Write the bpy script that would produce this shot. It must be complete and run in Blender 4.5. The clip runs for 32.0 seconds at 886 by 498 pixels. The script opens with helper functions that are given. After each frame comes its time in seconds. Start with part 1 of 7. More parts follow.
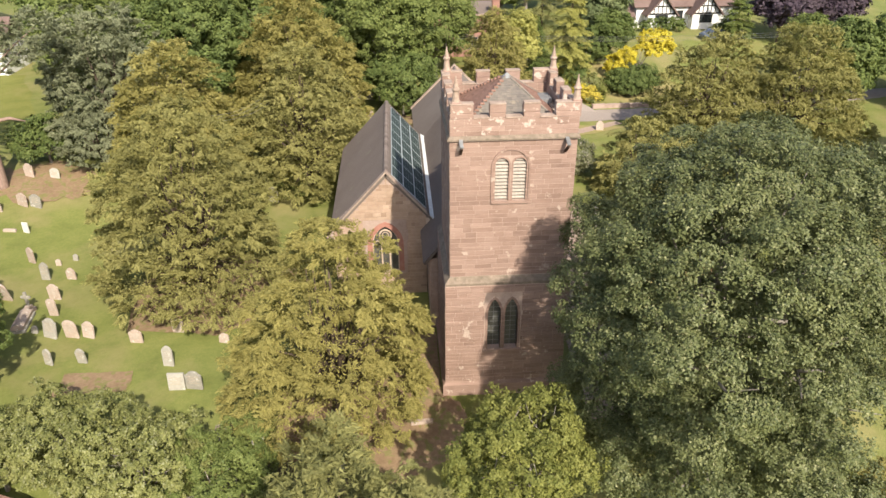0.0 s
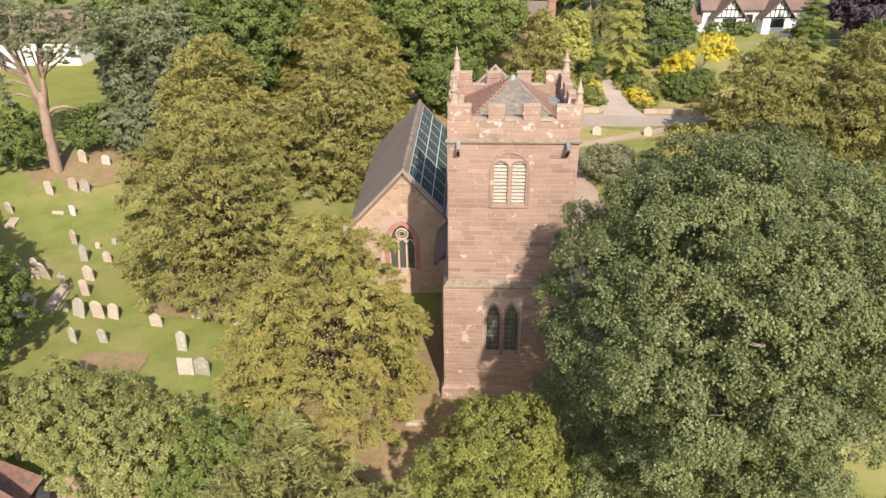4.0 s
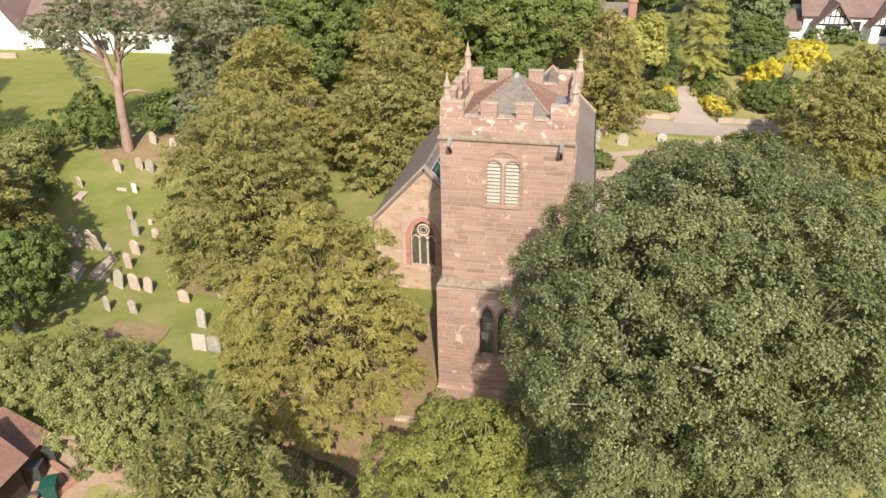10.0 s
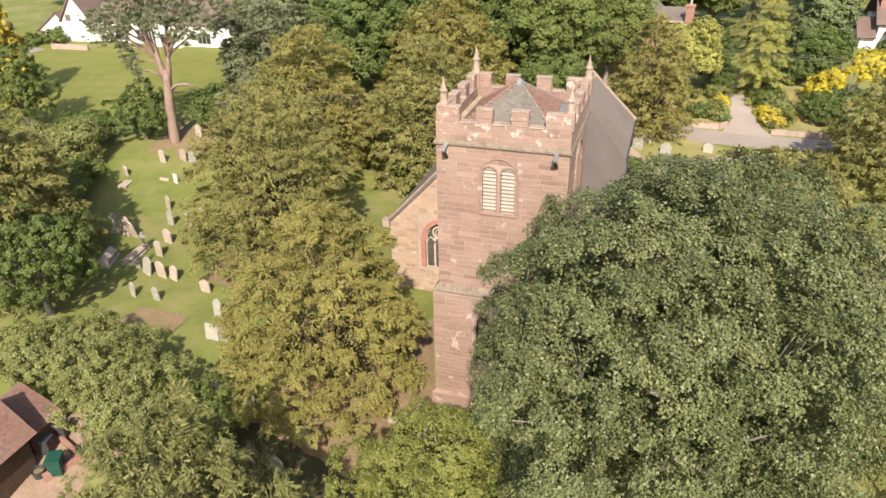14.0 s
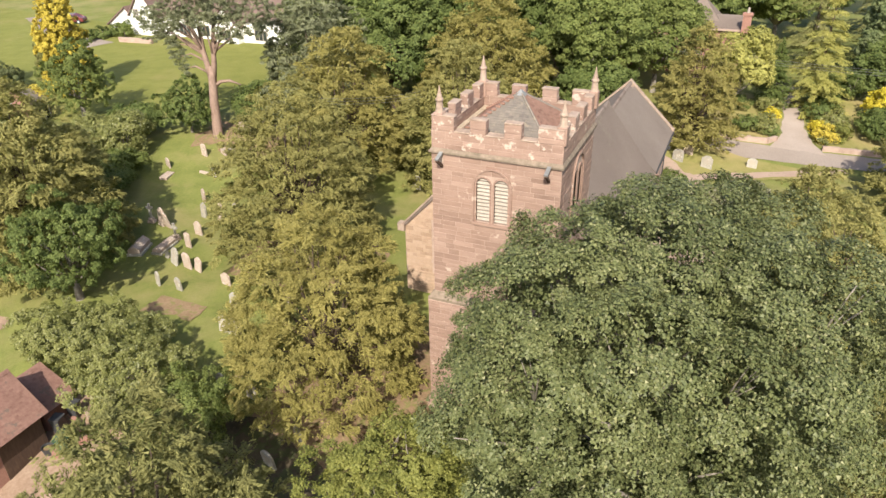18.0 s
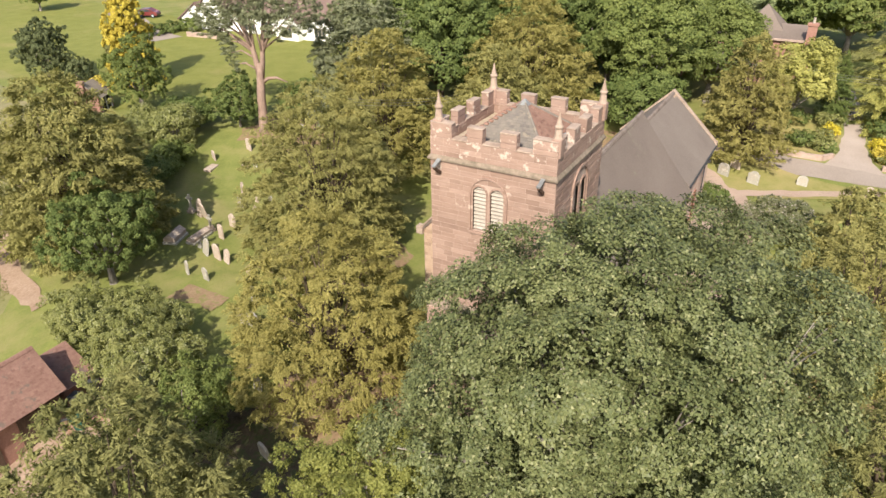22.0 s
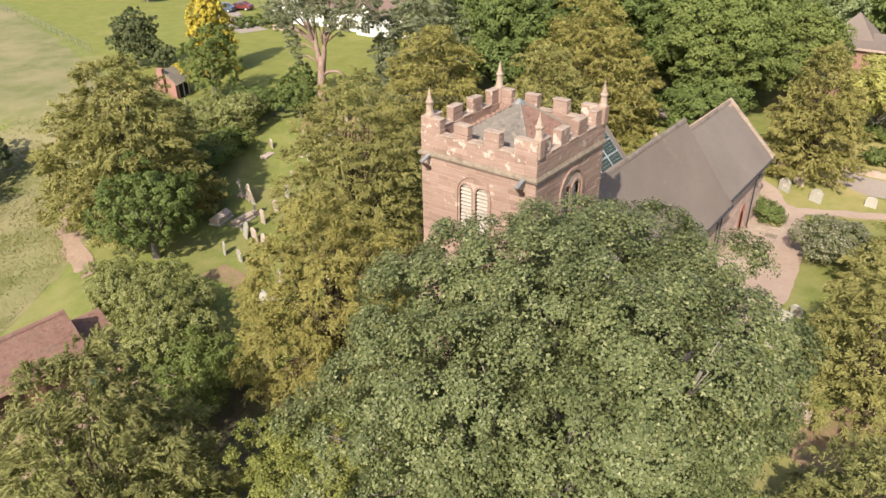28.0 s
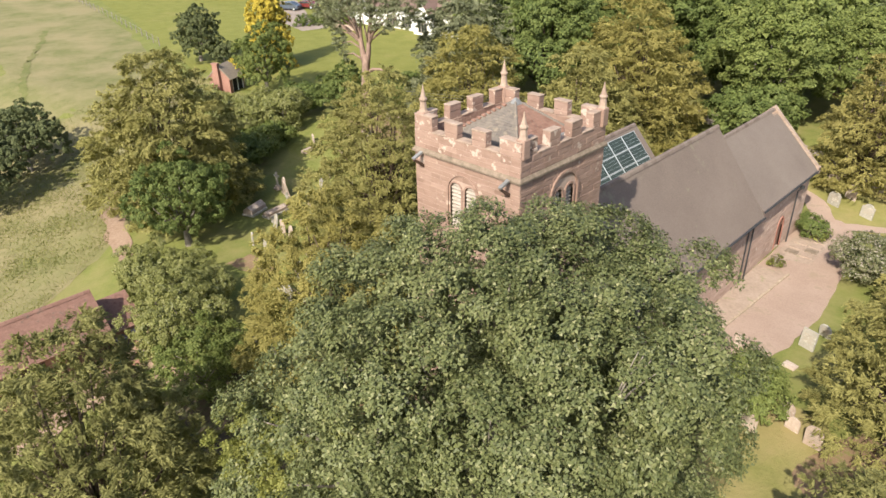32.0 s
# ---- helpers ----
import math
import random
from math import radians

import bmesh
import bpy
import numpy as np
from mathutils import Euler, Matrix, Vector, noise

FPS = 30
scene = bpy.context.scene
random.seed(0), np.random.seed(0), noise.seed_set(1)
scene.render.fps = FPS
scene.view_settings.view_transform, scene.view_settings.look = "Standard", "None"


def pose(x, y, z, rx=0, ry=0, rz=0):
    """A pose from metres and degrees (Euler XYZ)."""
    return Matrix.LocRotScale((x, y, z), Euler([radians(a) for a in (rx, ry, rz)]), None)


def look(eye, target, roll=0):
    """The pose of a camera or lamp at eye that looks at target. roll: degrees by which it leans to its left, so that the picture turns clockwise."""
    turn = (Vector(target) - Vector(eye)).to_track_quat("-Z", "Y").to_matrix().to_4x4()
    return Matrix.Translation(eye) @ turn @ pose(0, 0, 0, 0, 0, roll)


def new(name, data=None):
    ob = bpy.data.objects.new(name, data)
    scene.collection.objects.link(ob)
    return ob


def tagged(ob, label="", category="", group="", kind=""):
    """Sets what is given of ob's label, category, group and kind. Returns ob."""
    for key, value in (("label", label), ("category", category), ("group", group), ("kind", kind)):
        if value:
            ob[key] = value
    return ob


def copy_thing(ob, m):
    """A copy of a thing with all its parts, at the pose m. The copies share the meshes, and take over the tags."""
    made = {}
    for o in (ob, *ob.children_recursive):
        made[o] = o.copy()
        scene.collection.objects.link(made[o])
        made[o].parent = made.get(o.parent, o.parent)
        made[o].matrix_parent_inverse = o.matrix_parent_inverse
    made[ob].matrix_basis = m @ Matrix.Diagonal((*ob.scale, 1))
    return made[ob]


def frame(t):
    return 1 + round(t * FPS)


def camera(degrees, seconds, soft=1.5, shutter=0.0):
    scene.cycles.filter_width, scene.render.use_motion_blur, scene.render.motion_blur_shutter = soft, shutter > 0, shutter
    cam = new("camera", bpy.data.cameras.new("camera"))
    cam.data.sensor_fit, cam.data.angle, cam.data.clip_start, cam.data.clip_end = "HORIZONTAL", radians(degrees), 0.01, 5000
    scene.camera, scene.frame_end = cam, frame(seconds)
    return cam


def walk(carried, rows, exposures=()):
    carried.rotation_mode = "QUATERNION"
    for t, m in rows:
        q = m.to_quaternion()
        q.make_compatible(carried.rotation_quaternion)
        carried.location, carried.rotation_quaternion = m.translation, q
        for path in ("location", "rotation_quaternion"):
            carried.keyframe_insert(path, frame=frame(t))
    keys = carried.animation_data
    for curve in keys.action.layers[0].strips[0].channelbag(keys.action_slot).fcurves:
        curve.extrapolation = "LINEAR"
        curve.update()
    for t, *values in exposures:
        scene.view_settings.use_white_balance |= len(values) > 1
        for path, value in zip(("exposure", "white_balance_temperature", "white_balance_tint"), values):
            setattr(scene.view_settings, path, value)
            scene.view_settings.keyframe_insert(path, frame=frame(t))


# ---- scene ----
cam = camera(64.4, 32.0)
METRES, EYE, TILT, LEAN, TURN = 25.0, 24.0, -5.5, 0.0, -3.7
ROWS = [
    (0.0, 0.0, 0.0, 0.0, -0.15, -23.27, 0.35),
    (0.5, 0.0152, 0.001, -0.0004, 0.59, -23.3, 0.28),
    (1.0, 0.0326, 0.0013, -0.0004, 1.21, -23.3, 0.25),
    (1.5, 0.049, 0.0025, -0.001, 1.79, -23.28, 0.23),
    (2.0, 0.0647, 0.0062, -0.0009, 2.97, -23.27, 0.16),
    (2.5, 0.0809, 0.0112, -0.0007, 3.95, -23.28, 0.12),
    (3.0, 0.0968, 0.0137, -0.0006, 4.76, -23.28, 0.07),
    (3.5, 0.1135, 0.0154, -0.0005, 5.46, -23.29, 0.02),
    (5.5, 0.1786, 0.0283, -0.0032, 8.46, -23.32, -0.06),
    (6.0, 0.194, 0.0319, -0.0054, 9.23, -23.33, -0.13),
    (6.5, 0.2095, 0.0356, -0.0081, 10.01, -23.31, -0.16),
    (7.0, 0.2239, 0.0393, -0.0103, 10.63, -23.3, -0.22),
    (7.5, 0.2394, 0.043, -0.012, 11.44, -23.32, -0.28),
    (8.0, 0.2543, 0.048, -0.0129, 12.23, -23.31, -0.36),
    (8.5, 0.27, 0.0522, -0.0129, 13.0, -23.32, -0.43),
    (9.0, 0.2854, 0.0563, -0.0116, 13.81, -23.31, -0.45),
    (9.5, 0.3004, 0.0597, -0.0105, 14.36, -23.32, -0.5),
    (10.0, 0.3152, 0.0646, -0.01, 15.14, -23.33, -0.56),
    (10.5, 0.3294, 0.0705, -0.0097, 15.94, -23.33, -0.62),
    (11.0, 0.344, 0.0768, -0.0094, 16.78, -23.34, -0.68),
    (11.5, 0.3589, 0.082, -0.0082, 17.49, -23.35, -0.73),
    (12.0, 0.373, 0.0871, -0.0071, 18.28, -23.35, -0.78),
    (12.5, 0.3876, 0.0935, -0.0057, 19.05, -23.35, -0.84),
    (13.0, 0.4015, 0.0997, -0.0045, 19.76, -23.39, -0.92),
    (13.5, 0.4157, 0.1063, -0.0036, 20.47, -23.41, -0.98),
    (14.0, 0.4295, 0.1126, -0.0022, 21.15, -23.45, -1.04),
    (14.5, 0.4423, 0.1186, -0.0015, 21.85, -23.46, -1.09),
    (16.5, 0.4939, 0.1428, 0.0051, 24.71, -23.53, -1.48),
    (17.0, 0.5067, 0.1505, 0.0078, 25.44, -23.57, -1.57),
    (17.5, 0.5207, 0.1595, 0.0119, 26.17, -23.6, -1.64),
    (18.0, 0.5346, 0.1669, 0.0154, 26.93, -23.65, -1.69),
    (18.5, 0.547, 0.1742, 0.0186, 27.73, -23.68, -1.79),
    (19.0, 0.56, 0.1825, 0.0211, 28.46, -23.71, -1.85),
    (19.5, 0.5726, 0.1912, 0.0229, 29.33, -23.71, -1.94),
    (20.0, 0.5845, 0.2011, 0.0245, 30.18, -23.74, -2.05),
    (20.5, 0.5964, 0.2109, 0.0262, 30.98, -23.8, -2.12),
    (21.0, 0.6089, 0.2183, 0.0277, 31.55, -23.85, -2.17),
    (21.5, 0.6217, 0.224, 0.0283, 32.33, -23.87, -2.26),
    (22.0, 0.6341, 0.2316, 0.0296, 33.06, -23.87, -2.35),
    (22.5, 0.6462, 0.2402, 0.03, 33.65, -23.91, -2.42),
    (23.0, 0.659, 0.2483, 0.031, 34.35, -23.96, -2.48),
    (23.5, 0.6716, 0.2585, 0.0308, 35.1, -23.98, -2.53),
    (24.0, 0.684, 0.2677, 0.0304, 35.94, -24.01, -2.55),
    (24.5, 0.6967, 0.2761, 0.0305, 36.63, -24.06, -2.59),
    (25.0, 0.7077, 0.2857, 0.031, 37.51, -24.07, -2.66),
    (25.5, 0.7179, 0.2928, 0.0308, 38.29, -24.12, -2.76),
    (27.5, 0.7652, 0.3266, 0.0327, 40.88, -24.22, -2.96),
    (28.0, 0.7785, 0.3352, 0.0315, 41.47, -24.22, -2.97),
    (28.5, 0.7923, 0.3439, 0.0283, 42.25, -24.22, -3.0),
    (29.0, 0.8038, 0.3538, 0.0258, 42.92, -24.24, -2.98),
    (29.5, 0.8146, 0.365, 0.0244, 43.72, -24.25, -2.98),
    (30.0, 0.8267, 0.3773, 0.0224, 44.58, -24.32, -3.05),
    (30.5, 0.8379, 0.3921, 0.0237, 45.67, -24.32, -3.1),
    (31.0, 0.8487, 0.4047, 0.026, 46.17, -24.34, -3.08),
    (31.5, 0.8591, 0.4172, 0.0289, 46.86, -24.38, -3.07),
    (32.0, 0.8699, 0.4301, 0.0313, 47.66, -24.43, -3.1),
]
walk(cam, [(t, pose(0, 0, EYE, TILT, LEAN, TURN) @ pose(METRES * x, METRES * y, METRES * z, 90 + pitch, roll, yaw)) for t, x, y, z, yaw, pitch, roll in ROWS])

# ---- light ----
SUN_AZ, SUN_EL = 163.8, 41.0
to_sun = Vector((math.sin(radians(SUN_AZ)) * math.cos(radians(SUN_EL)), math.cos(radians(SUN_AZ)) * math.cos(radians(SUN_EL)), math.sin(radians(SUN_EL))))
world = bpy.data.worlds.new("sky")
scene.world = world
world.use_nodes = True
wn = world.node_tree
sky = wn.nodes.new("ShaderNodeTexSky")
sky.sky_type, sky.sun_disc = "NISHITA", False
sky.sun_elevation, sky.sun_rotation = radians(SUN_EL), radians(SUN_AZ)
sky.air_density, sky.dust_density = 1.0, 2.5
bg = wn.nodes["Background"]
bg.inputs["Strength"].default_value = 0.135
wn.links.new(sky.outputs[0], bg.inputs["Color"])
sun_data = bpy.data.lights.new("sun", "SUN")
sun_data.energy, sun_data.angle, sun_data.color = 4.4, radians(0.6), (1.0, 0.93, 0.80)
sun = new("sun", sun_data)
sun.matrix_world = look(to_sun * 200, (0, 0, 0))
scene.view_settings.exposure = 0.82


# ---- materials ----
def ramp(nt, fac, stops):
    r = nt.nodes.new("ShaderNodeValToRGB")
    r.color_ramp.elements[0].position, r.color_ramp.elements[0].color = stops[0][0], (*stops[0][1], 1)
    r.color_ramp.elements[1].position, r.color_ramp.elements[1].color = stops[-1][0], (*stops[-1][1], 1)
    for p, c in stops[1:-1]:
        e = r.color_ramp.elements.new(p)
        e.color = (*c, 1)
    nt.links.new(fac, r.inputs["Fac"])
    return r.outputs["Color"]


def noise_tex(nt, scale, detail=5.0, rough=0.6, coord=None, stretch=None):
    n = nt.nodes.new("ShaderNodeTexNoise")
    n.inputs["Scale"].default_value, n.inputs["Detail"].default_value, n.inputs["Roughness"].default_value = scale, detail, rough
    co = coord or nt.nodes.new("ShaderNodeNewGeometry").outputs["Position"]
    if stretch:
        m = nt.nodes.new("ShaderNodeMapping")
        m.inputs["Scale"].default_value = stretch
        nt.links.new(co, m.inputs["Vector"])
        co = m.outputs["Vector"]
    nt.links.new(co, n.inputs["Vector"])
    return n.outputs["Fac"]


def mixc(nt, fac, a, b, mode="MIX"):
    m = nt.nodes.new("ShaderNodeMix")
    m.data_type, m.blend_type = "RGBA", mode
    for sock, v in ((m.inputs[0], fac), (m.inputs[6], a), (m.inputs[7], b)):
        if isinstance(v, (int, float)):
            sock.default_value = v
        elif isinstance(v, tuple):
            sock.default_value = (*v, 1)
        else:
            nt.links.new(v, sock)
    return m.outputs[2]


def bare(name, rough=0.8, spec=0.3):
    m = bpy.data.materials.new(name)
    m.use_nodes = True
    p = m.node_tree.nodes["Principled BSDF"]
    p.inputs["Roughness"].default_value = rough
    p.inputs["Specular IOR Level"].default_value = spec
    return m, m.node_tree, p


def bump(nt, p, height, strength, dist):
    b = nt.nodes.new("ShaderNodeBump")
    b.inputs["Strength"].default_value, b.inputs["Distance"].default_value = strength, dist
    nt.links.new(height, b.inputs["Height"])
    nt.links.new(b.outputs["Normal"], p.inputs["Normal"])


def surface(name, dark, mid, light, fine=6.0, broad=0.5, rough=0.85, spec=0.25, per=None, rel=0.5, dist=0.02, stretch=None, spots=None, perk=0.42):
    """A mottled surface: broad stains, fine grain, an optional change from piece to piece, and scattered spots."""
    m, nt, p = bare(name, rough, spec)
    f = noise_tex(nt, fine, 6, 0.65, stretch=stretch)
    b = noise_tex(nt, broad, 4, 0.6)
    col = ramp(nt, b, [(0.3, dark), (0.5, mid), (0.72, light)])
    col = mixc(nt, 0.55, col, ramp(nt, f, [(0.3, dark), (0.5, mid), (0.7, light)]))
    if per:
        src = nt.nodes.new("ShaderNodeObjectInfo").outputs["Random"] if per == "object" else nt.nodes.new("ShaderNodeNewGeometry").outputs["Random Per Island"]
        col = mixc(nt, perk, col, ramp(nt, src, [(0.0, tuple(0.8 * v for v in dark)), (0.25, mid), (0.6, light), (0.9, mid), (1.0, tuple(min(1, 1.25 * v) for v in light))]))
    if spots:
        s = noise_tex(nt, spots[1], 3, 0.7)
        k = nt.nodes.new("ShaderNodeMapRange")
        k.inputs[1].default_value, k.inputs[2].default_value = spots[2], spots[2] + 0.06
        nt.links.new(s, k.inputs[0])
        k.inputs[4].default_value = 0.75
        col = mixc(nt, k.outputs[0], col, spots[0])
    nt.links.new(col, p.inputs["Base Color"])
    bump(nt, p, f, rel, dist)
    return m


def foliage(name, dark, mid, light, rough=0.5, spec=0.3, through_=0.25, broad=0.45, fleck=None, at=0.84):
    """Leaves: each its own tone, whole boughs a little different, some light let through."""
    m, nt, p = bare(name, rough, spec)
    geo = nt.nodes.new("ShaderNodeNewGeometry")
    stops = [(0.0, dark), (0.42, mid), (at, light), (1.0, fleck or light)]
    col = ramp(nt, geo.outputs["Random Per Island"], stops)
    b = noise_tex(nt, broad, 3, 0.6)
    col = mixc(nt, 0.45, col, ramp(nt, b, [(0.3, dark), (0.5, mid), (0.72, light)]))
    nt.links.new(col, p.inputs["Base Color"])
    t = nt.nodes.new("ShaderNodeBsdfTranslucent")
    nt.links.new(mixc(nt, 1.0, col, (1.0, 1.1, 0.55), "MULTIPLY"), t.inputs["Color"])
    mx = nt.nodes.new("ShaderNodeMixShader")
    mx.inputs[0].default_value = through_
    nt.links.new(p.outputs[0], mx.inputs[1])
    nt.links.new(t.outputs[0], mx.inputs[2])
    nt.links.new(mx.outputs[0], nt.nodes["Material Output"].inputs["Surface"])
    return m


M = {}
M["sandstone"] = surface("sandstone", (0.166, 0.106, 0.081), (0.254, 0.166, 0.129), (0.342, 0.240, 0.192), 3.2, 0.6, per="object", rel=0.8, stretch=(0.45, 0.45, 3.2), spots=((0.47, 0.375, 0.305), 1.3, 0.62), perk=0.36)
M["sandstone_rest"] = surface("sandstone_rest", (0.170, 0.108, 0.082), (0.258, 0.168, 0.131), (0.346, 0.243, 0.194), 3.2, 0.6, per="island", rel=1.0, dist=0.03, stretch=(0.45, 0.45, 3.2), spots=((0.47, 0.375, 0.305), 1.5, 0.61), perk=0.28)
M["nave_stone"] = surface("nave_stone", (0.290, 0.195, 0.155), (0.400, 0.285, 0.230), (0.500, 0.375, 0.310), 3.2, 0.6, per="island", rel=0.9, dist=0.03, stretch=(0.45, 0.45, 3.2), spots=((0.56, 0.45, 0.37), 1.5, 0.6), perk=0.28)
M["capstone"] = surface("capstone", (0.21, 0.15, 0.112), (0.31, 0.23, 0.178), (0.42, 0.33, 0.265), 5.0, 1.6, rel=0.7)
M["sandstone_lichen"] = surface("sandstone_lichen", (0.182, 0.115, 0.088), (0.264, 0.173, 0.135), (0.350, 0.246, 0.197), 3.6, 0.9, per="object", rel=0.8, stretch=(0.6, 0.6, 2.2), spots=((0.52, 0.43, 0.36), 1.9, 0.56), perk=0.36)
M["mossy_course"] = surface("mossy_course", (0.11, 0.088, 0.062), (0.185, 0.145, 0.108), (0.30, 0.225, 0.175), 6.0, 1.8, rel=0.7)
M["roof_mix"] = surface("roof_mix", (0.150, 0.084, 0.062), (0.225, 0.130, 0.098), (0.300, 0.180, 0.138), 6.0, 0.9, rough=0.85, spec=0.12, per="island")
M["mortar"] = surface("mortar", (0.28, 0.195, 0.155), (0.370, 0.272, 0.220), (0.45, 0.345, 0.288), 5.0, 0.7)
M["rubble"] = surface("rubble", (0.25, 0.165, 0.11), (0.36, 0.25, 0.175), (0.46, 0.34, 0.25), 3.0, 0.6, per="island")
M["redstone"] = surface("redstone", (0.27, 0.115, 0.08), (0.345, 0.160, 0.118), (0.41, 0.215, 0.165), 4.0, 0.8)
M["palestone"] = surface("palestone", (0.36, 0.26, 0.19), (0.48, 0.37, 0.28), (0.60, 0.49, 0.40), 4.0, 0.8)
M["lichen_stone"] = surface("lichen_stone", (0.24, 0.185, 0.13), (0.35, 0.275, 0.20), (0.47, 0.39, 0.30), 6.0, 1.5)
M["pink_grave"] = surface("pink_grave", (0.260, 0.190, 0.148), (0.380, 0.295, 0.238), (0.500, 0.420, 0.352), 7.0, 1.3, per="object", perk=0.28, spots=((0.52, 0.49, 0.42), 4.0, 0.6))
M["grey_grave"] = surface("grey_grave", (0.185, 0.168, 0.138), (0.300, 0.276, 0.232), (0.430, 0.402, 0.345), 7.0, 1.3, per="object", spots=((0.50, 0.485, 0.42), 4.0, 0.6))
M["white_grave"] = surface("white_grave", (0.42, 0.40, 0.36), (0.55, 0.53, 0.48), (0.66, 0.64, 0.59), 7.0, 1.6)
M["roof_tile"] = surface("roof_tile", (0.120, 0.093, 0.078), (0.166, 0.131, 0.110), (0.208, 0.168, 0.142), 9.0, 0.22, rough=0.85, spec=0.15, rel=0.4, stretch=(1, 1, 3), spots=((0.19, 0.17, 0.125), 0.8, 0.63))
M["roof_tile_light"] = surface("roof_tile_light", (0.134, 0.107, 0.091), (0.180, 0.146, 0.124), (0.220, 0.183, 0.157), 9.0, 0.22, rough=0.85, spec=0.15, rel=0.4, stretch=(1, 1, 3))
M["slate"] = surface("slate", (0.105, 0.090, 0.080), (0.155, 0.135, 0.118), (0.22, 0.185, 0.150), 6.0, 0.7, rough=0.85, spec=0.12, per="object", perk=0.3, spots=((0.26, 0.215, 0.16), 2.0, 0.6))
M["slate_rest"] = surface("slate_rest", (0.105, 0.090, 0.080), (0.155, 0.135, 0.118), (0.22, 0.185, 0.150), 6.0, 0.7, rough=0.85, spec=0.12, per="island", perk=0.3, spots=((0.26, 0.215, 0.16), 2.0, 0.6))
M["clay_tile"] = surface("clay_tile", (0.145, 0.078, 0.060), (0.212, 0.120, 0.095), (0.275, 0.165, 0.130), 8.0, 0.7, rough=0.85, spec=0.12, per="object", perk=0.3, spots=((0.13, 0.105, 0.085), 1.4, 0.6))
M["clay_tile_rest"] = surface("clay_tile_rest", (0.145, 0.078, 0.060), (0.212, 0.120, 0.095), (0.275, 0.165, 0.130), 8.0, 0.7, rough=0.85, spec=0.12, per="island", perk=0.3, spots=((0.13, 0.105, 0.085), 1.4, 0.6))
M["brick"] = surface("brick", (0.21, 0.105, 0.08), (0.29, 0.155, 0.118), (0.36, 0.21, 0.162), 12.0, 0.8)
M["render_white"] = surface("render_white", (0.66, 0.65, 0.62), (0.74, 0.73, 0.70), (0.82, 0.81, 0.79), 4.0, 0.4, rel=0.2)
M["timber_black"] = surface("timber_black", (0.02, 0.018, 0.016), (0.03, 0.027, 0.024), (0.05, 0.045, 0.04), 12.0, 1.0)
M["ridge"] = surface("ridge", (0.12, 0.088, 0.072), (0.175, 0.135, 0.112), (0.23, 0.185, 0.155), 8.0, 0.6, per="object")
M["house_roof"] = surface("house_roof", (0.10, 0.065, 0.055), (0.15, 0.10, 0.085), (0.20, 0.14, 0.12), 8.0, 0.5)
M["thatch"] = surface("thatch", (0.16, 0.13, 0.10), (0.23, 0.19, 0.15), (0.30, 0.26, 0.21), 9.0, 0.8)
M["lead"] = surface("lead", (0.12, 0.12, 0.12), (0.18, 0.18, 0.178), (0.25, 0.25, 0.245), 5.0, 0.8, rough=0.5, spec=0.5)
M["white_flash"] = surface("white_flash", (0.45, 0.45, 0.43), (0.6, 0.6, 0.58), (0.72, 0.72, 0.70), 5.0, 1.2)
M["louvre"] = surface("louvre", (0.24, 0.205, 0.17), (0.33, 0.285, 0.24), (0.42, 0.37, 0.32), 10.0, 1.0)
M["dark_void"] = surface("dark_void", (0.015, 0.014, 0.013), (0.022, 0.02, 0.019), (0.03, 0.028, 0.026), 5.0, 1.0)
M["wood_dark"] = surface("wood_dark", (0.05, 0.03, 0.022), (0.08, 0.05, 0.035), (0.12, 0.075, 0.05), 10.0, 1.0, stretch=(1, 1, 0.2))
M["door_wood"] = surface("door_wood", (0.15, 0.09, 0.065), (0.21, 0.13, 0.095), (0.27, 0.18, 0.14), 10.0, 1.0, stretch=(1, 1, 0.2))
M["iron"] = surface("iron", (0.03, 0.03, 0.032), (0.045, 0.045, 0.047), (0.07, 0.068, 0.065), 10.0, 1.0, rough=0.5)
M["gravel"] = surface("gravel", (0.245, 0.170, 0.130), (0.320, 0.232, 0.182), (0.395, 0.298, 0.242), 16.0, 0.45, rel=0.6, spots=((0.27, 0.205, 0.145), 0.9, 0.58))
M["paving"] = surface("paving", (0.24, 0.175, 0.132), (0.32, 0.245, 0.192), (0.40, 0.315, 0.255), 6.0, 0.7, spots=((0.24, 0.22, 0.12), 1.6, 0.6))
M["bank_stone"] = surface("bank_stone", (0.26, 0.185, 0.150), (0.36, 0.265, 0.215), (0.45, 0.345, 0.285), 3.0, 0.9, rel=0.9, dist=0.04)
M["tarmac"] = surface("tarmac", (0.205, 0.165, 0.138), (0.265, 0.218, 0.185), (0.32, 0.268, 0.232), 9.0, 0.3, spec=0.1)
M["drive"] = surface("drive", (0.24, 0.19, 0.158), (0.30, 0.245, 0.208), (0.36, 0.30, 0.258), 10.0, 0.4)
M["soil"] = surface("soil", (0.150, 0.096, 0.054), (0.220, 0.146, 0.086), (0.29, 0.205, 0.128), 5.0, 0.9, rel=0.7, dist=0.05, spots=((0.15, 0.155, 0.045), 1.8, 0.52))
# Soil with the deep shade between the yews put into its colour.
M["shaded_earth"] = surface("shaded_earth", (0.045, 0.036, 0.022), (0.075, 0.058, 0.036), (0.115, 0.090, 0.055), 5.0, 0.9, rel=0.8, dist=0.06, spots=((0.06, 0.075, 0.025), 1.8, 0.5))
M["path_earth"] = surface("path_earth", (0.19, 0.125, 0.085), (0.27, 0.185, 0.130), (0.34, 0.25, 0.185), 5.0, 0.8, rel=0.6, dist=0.04)
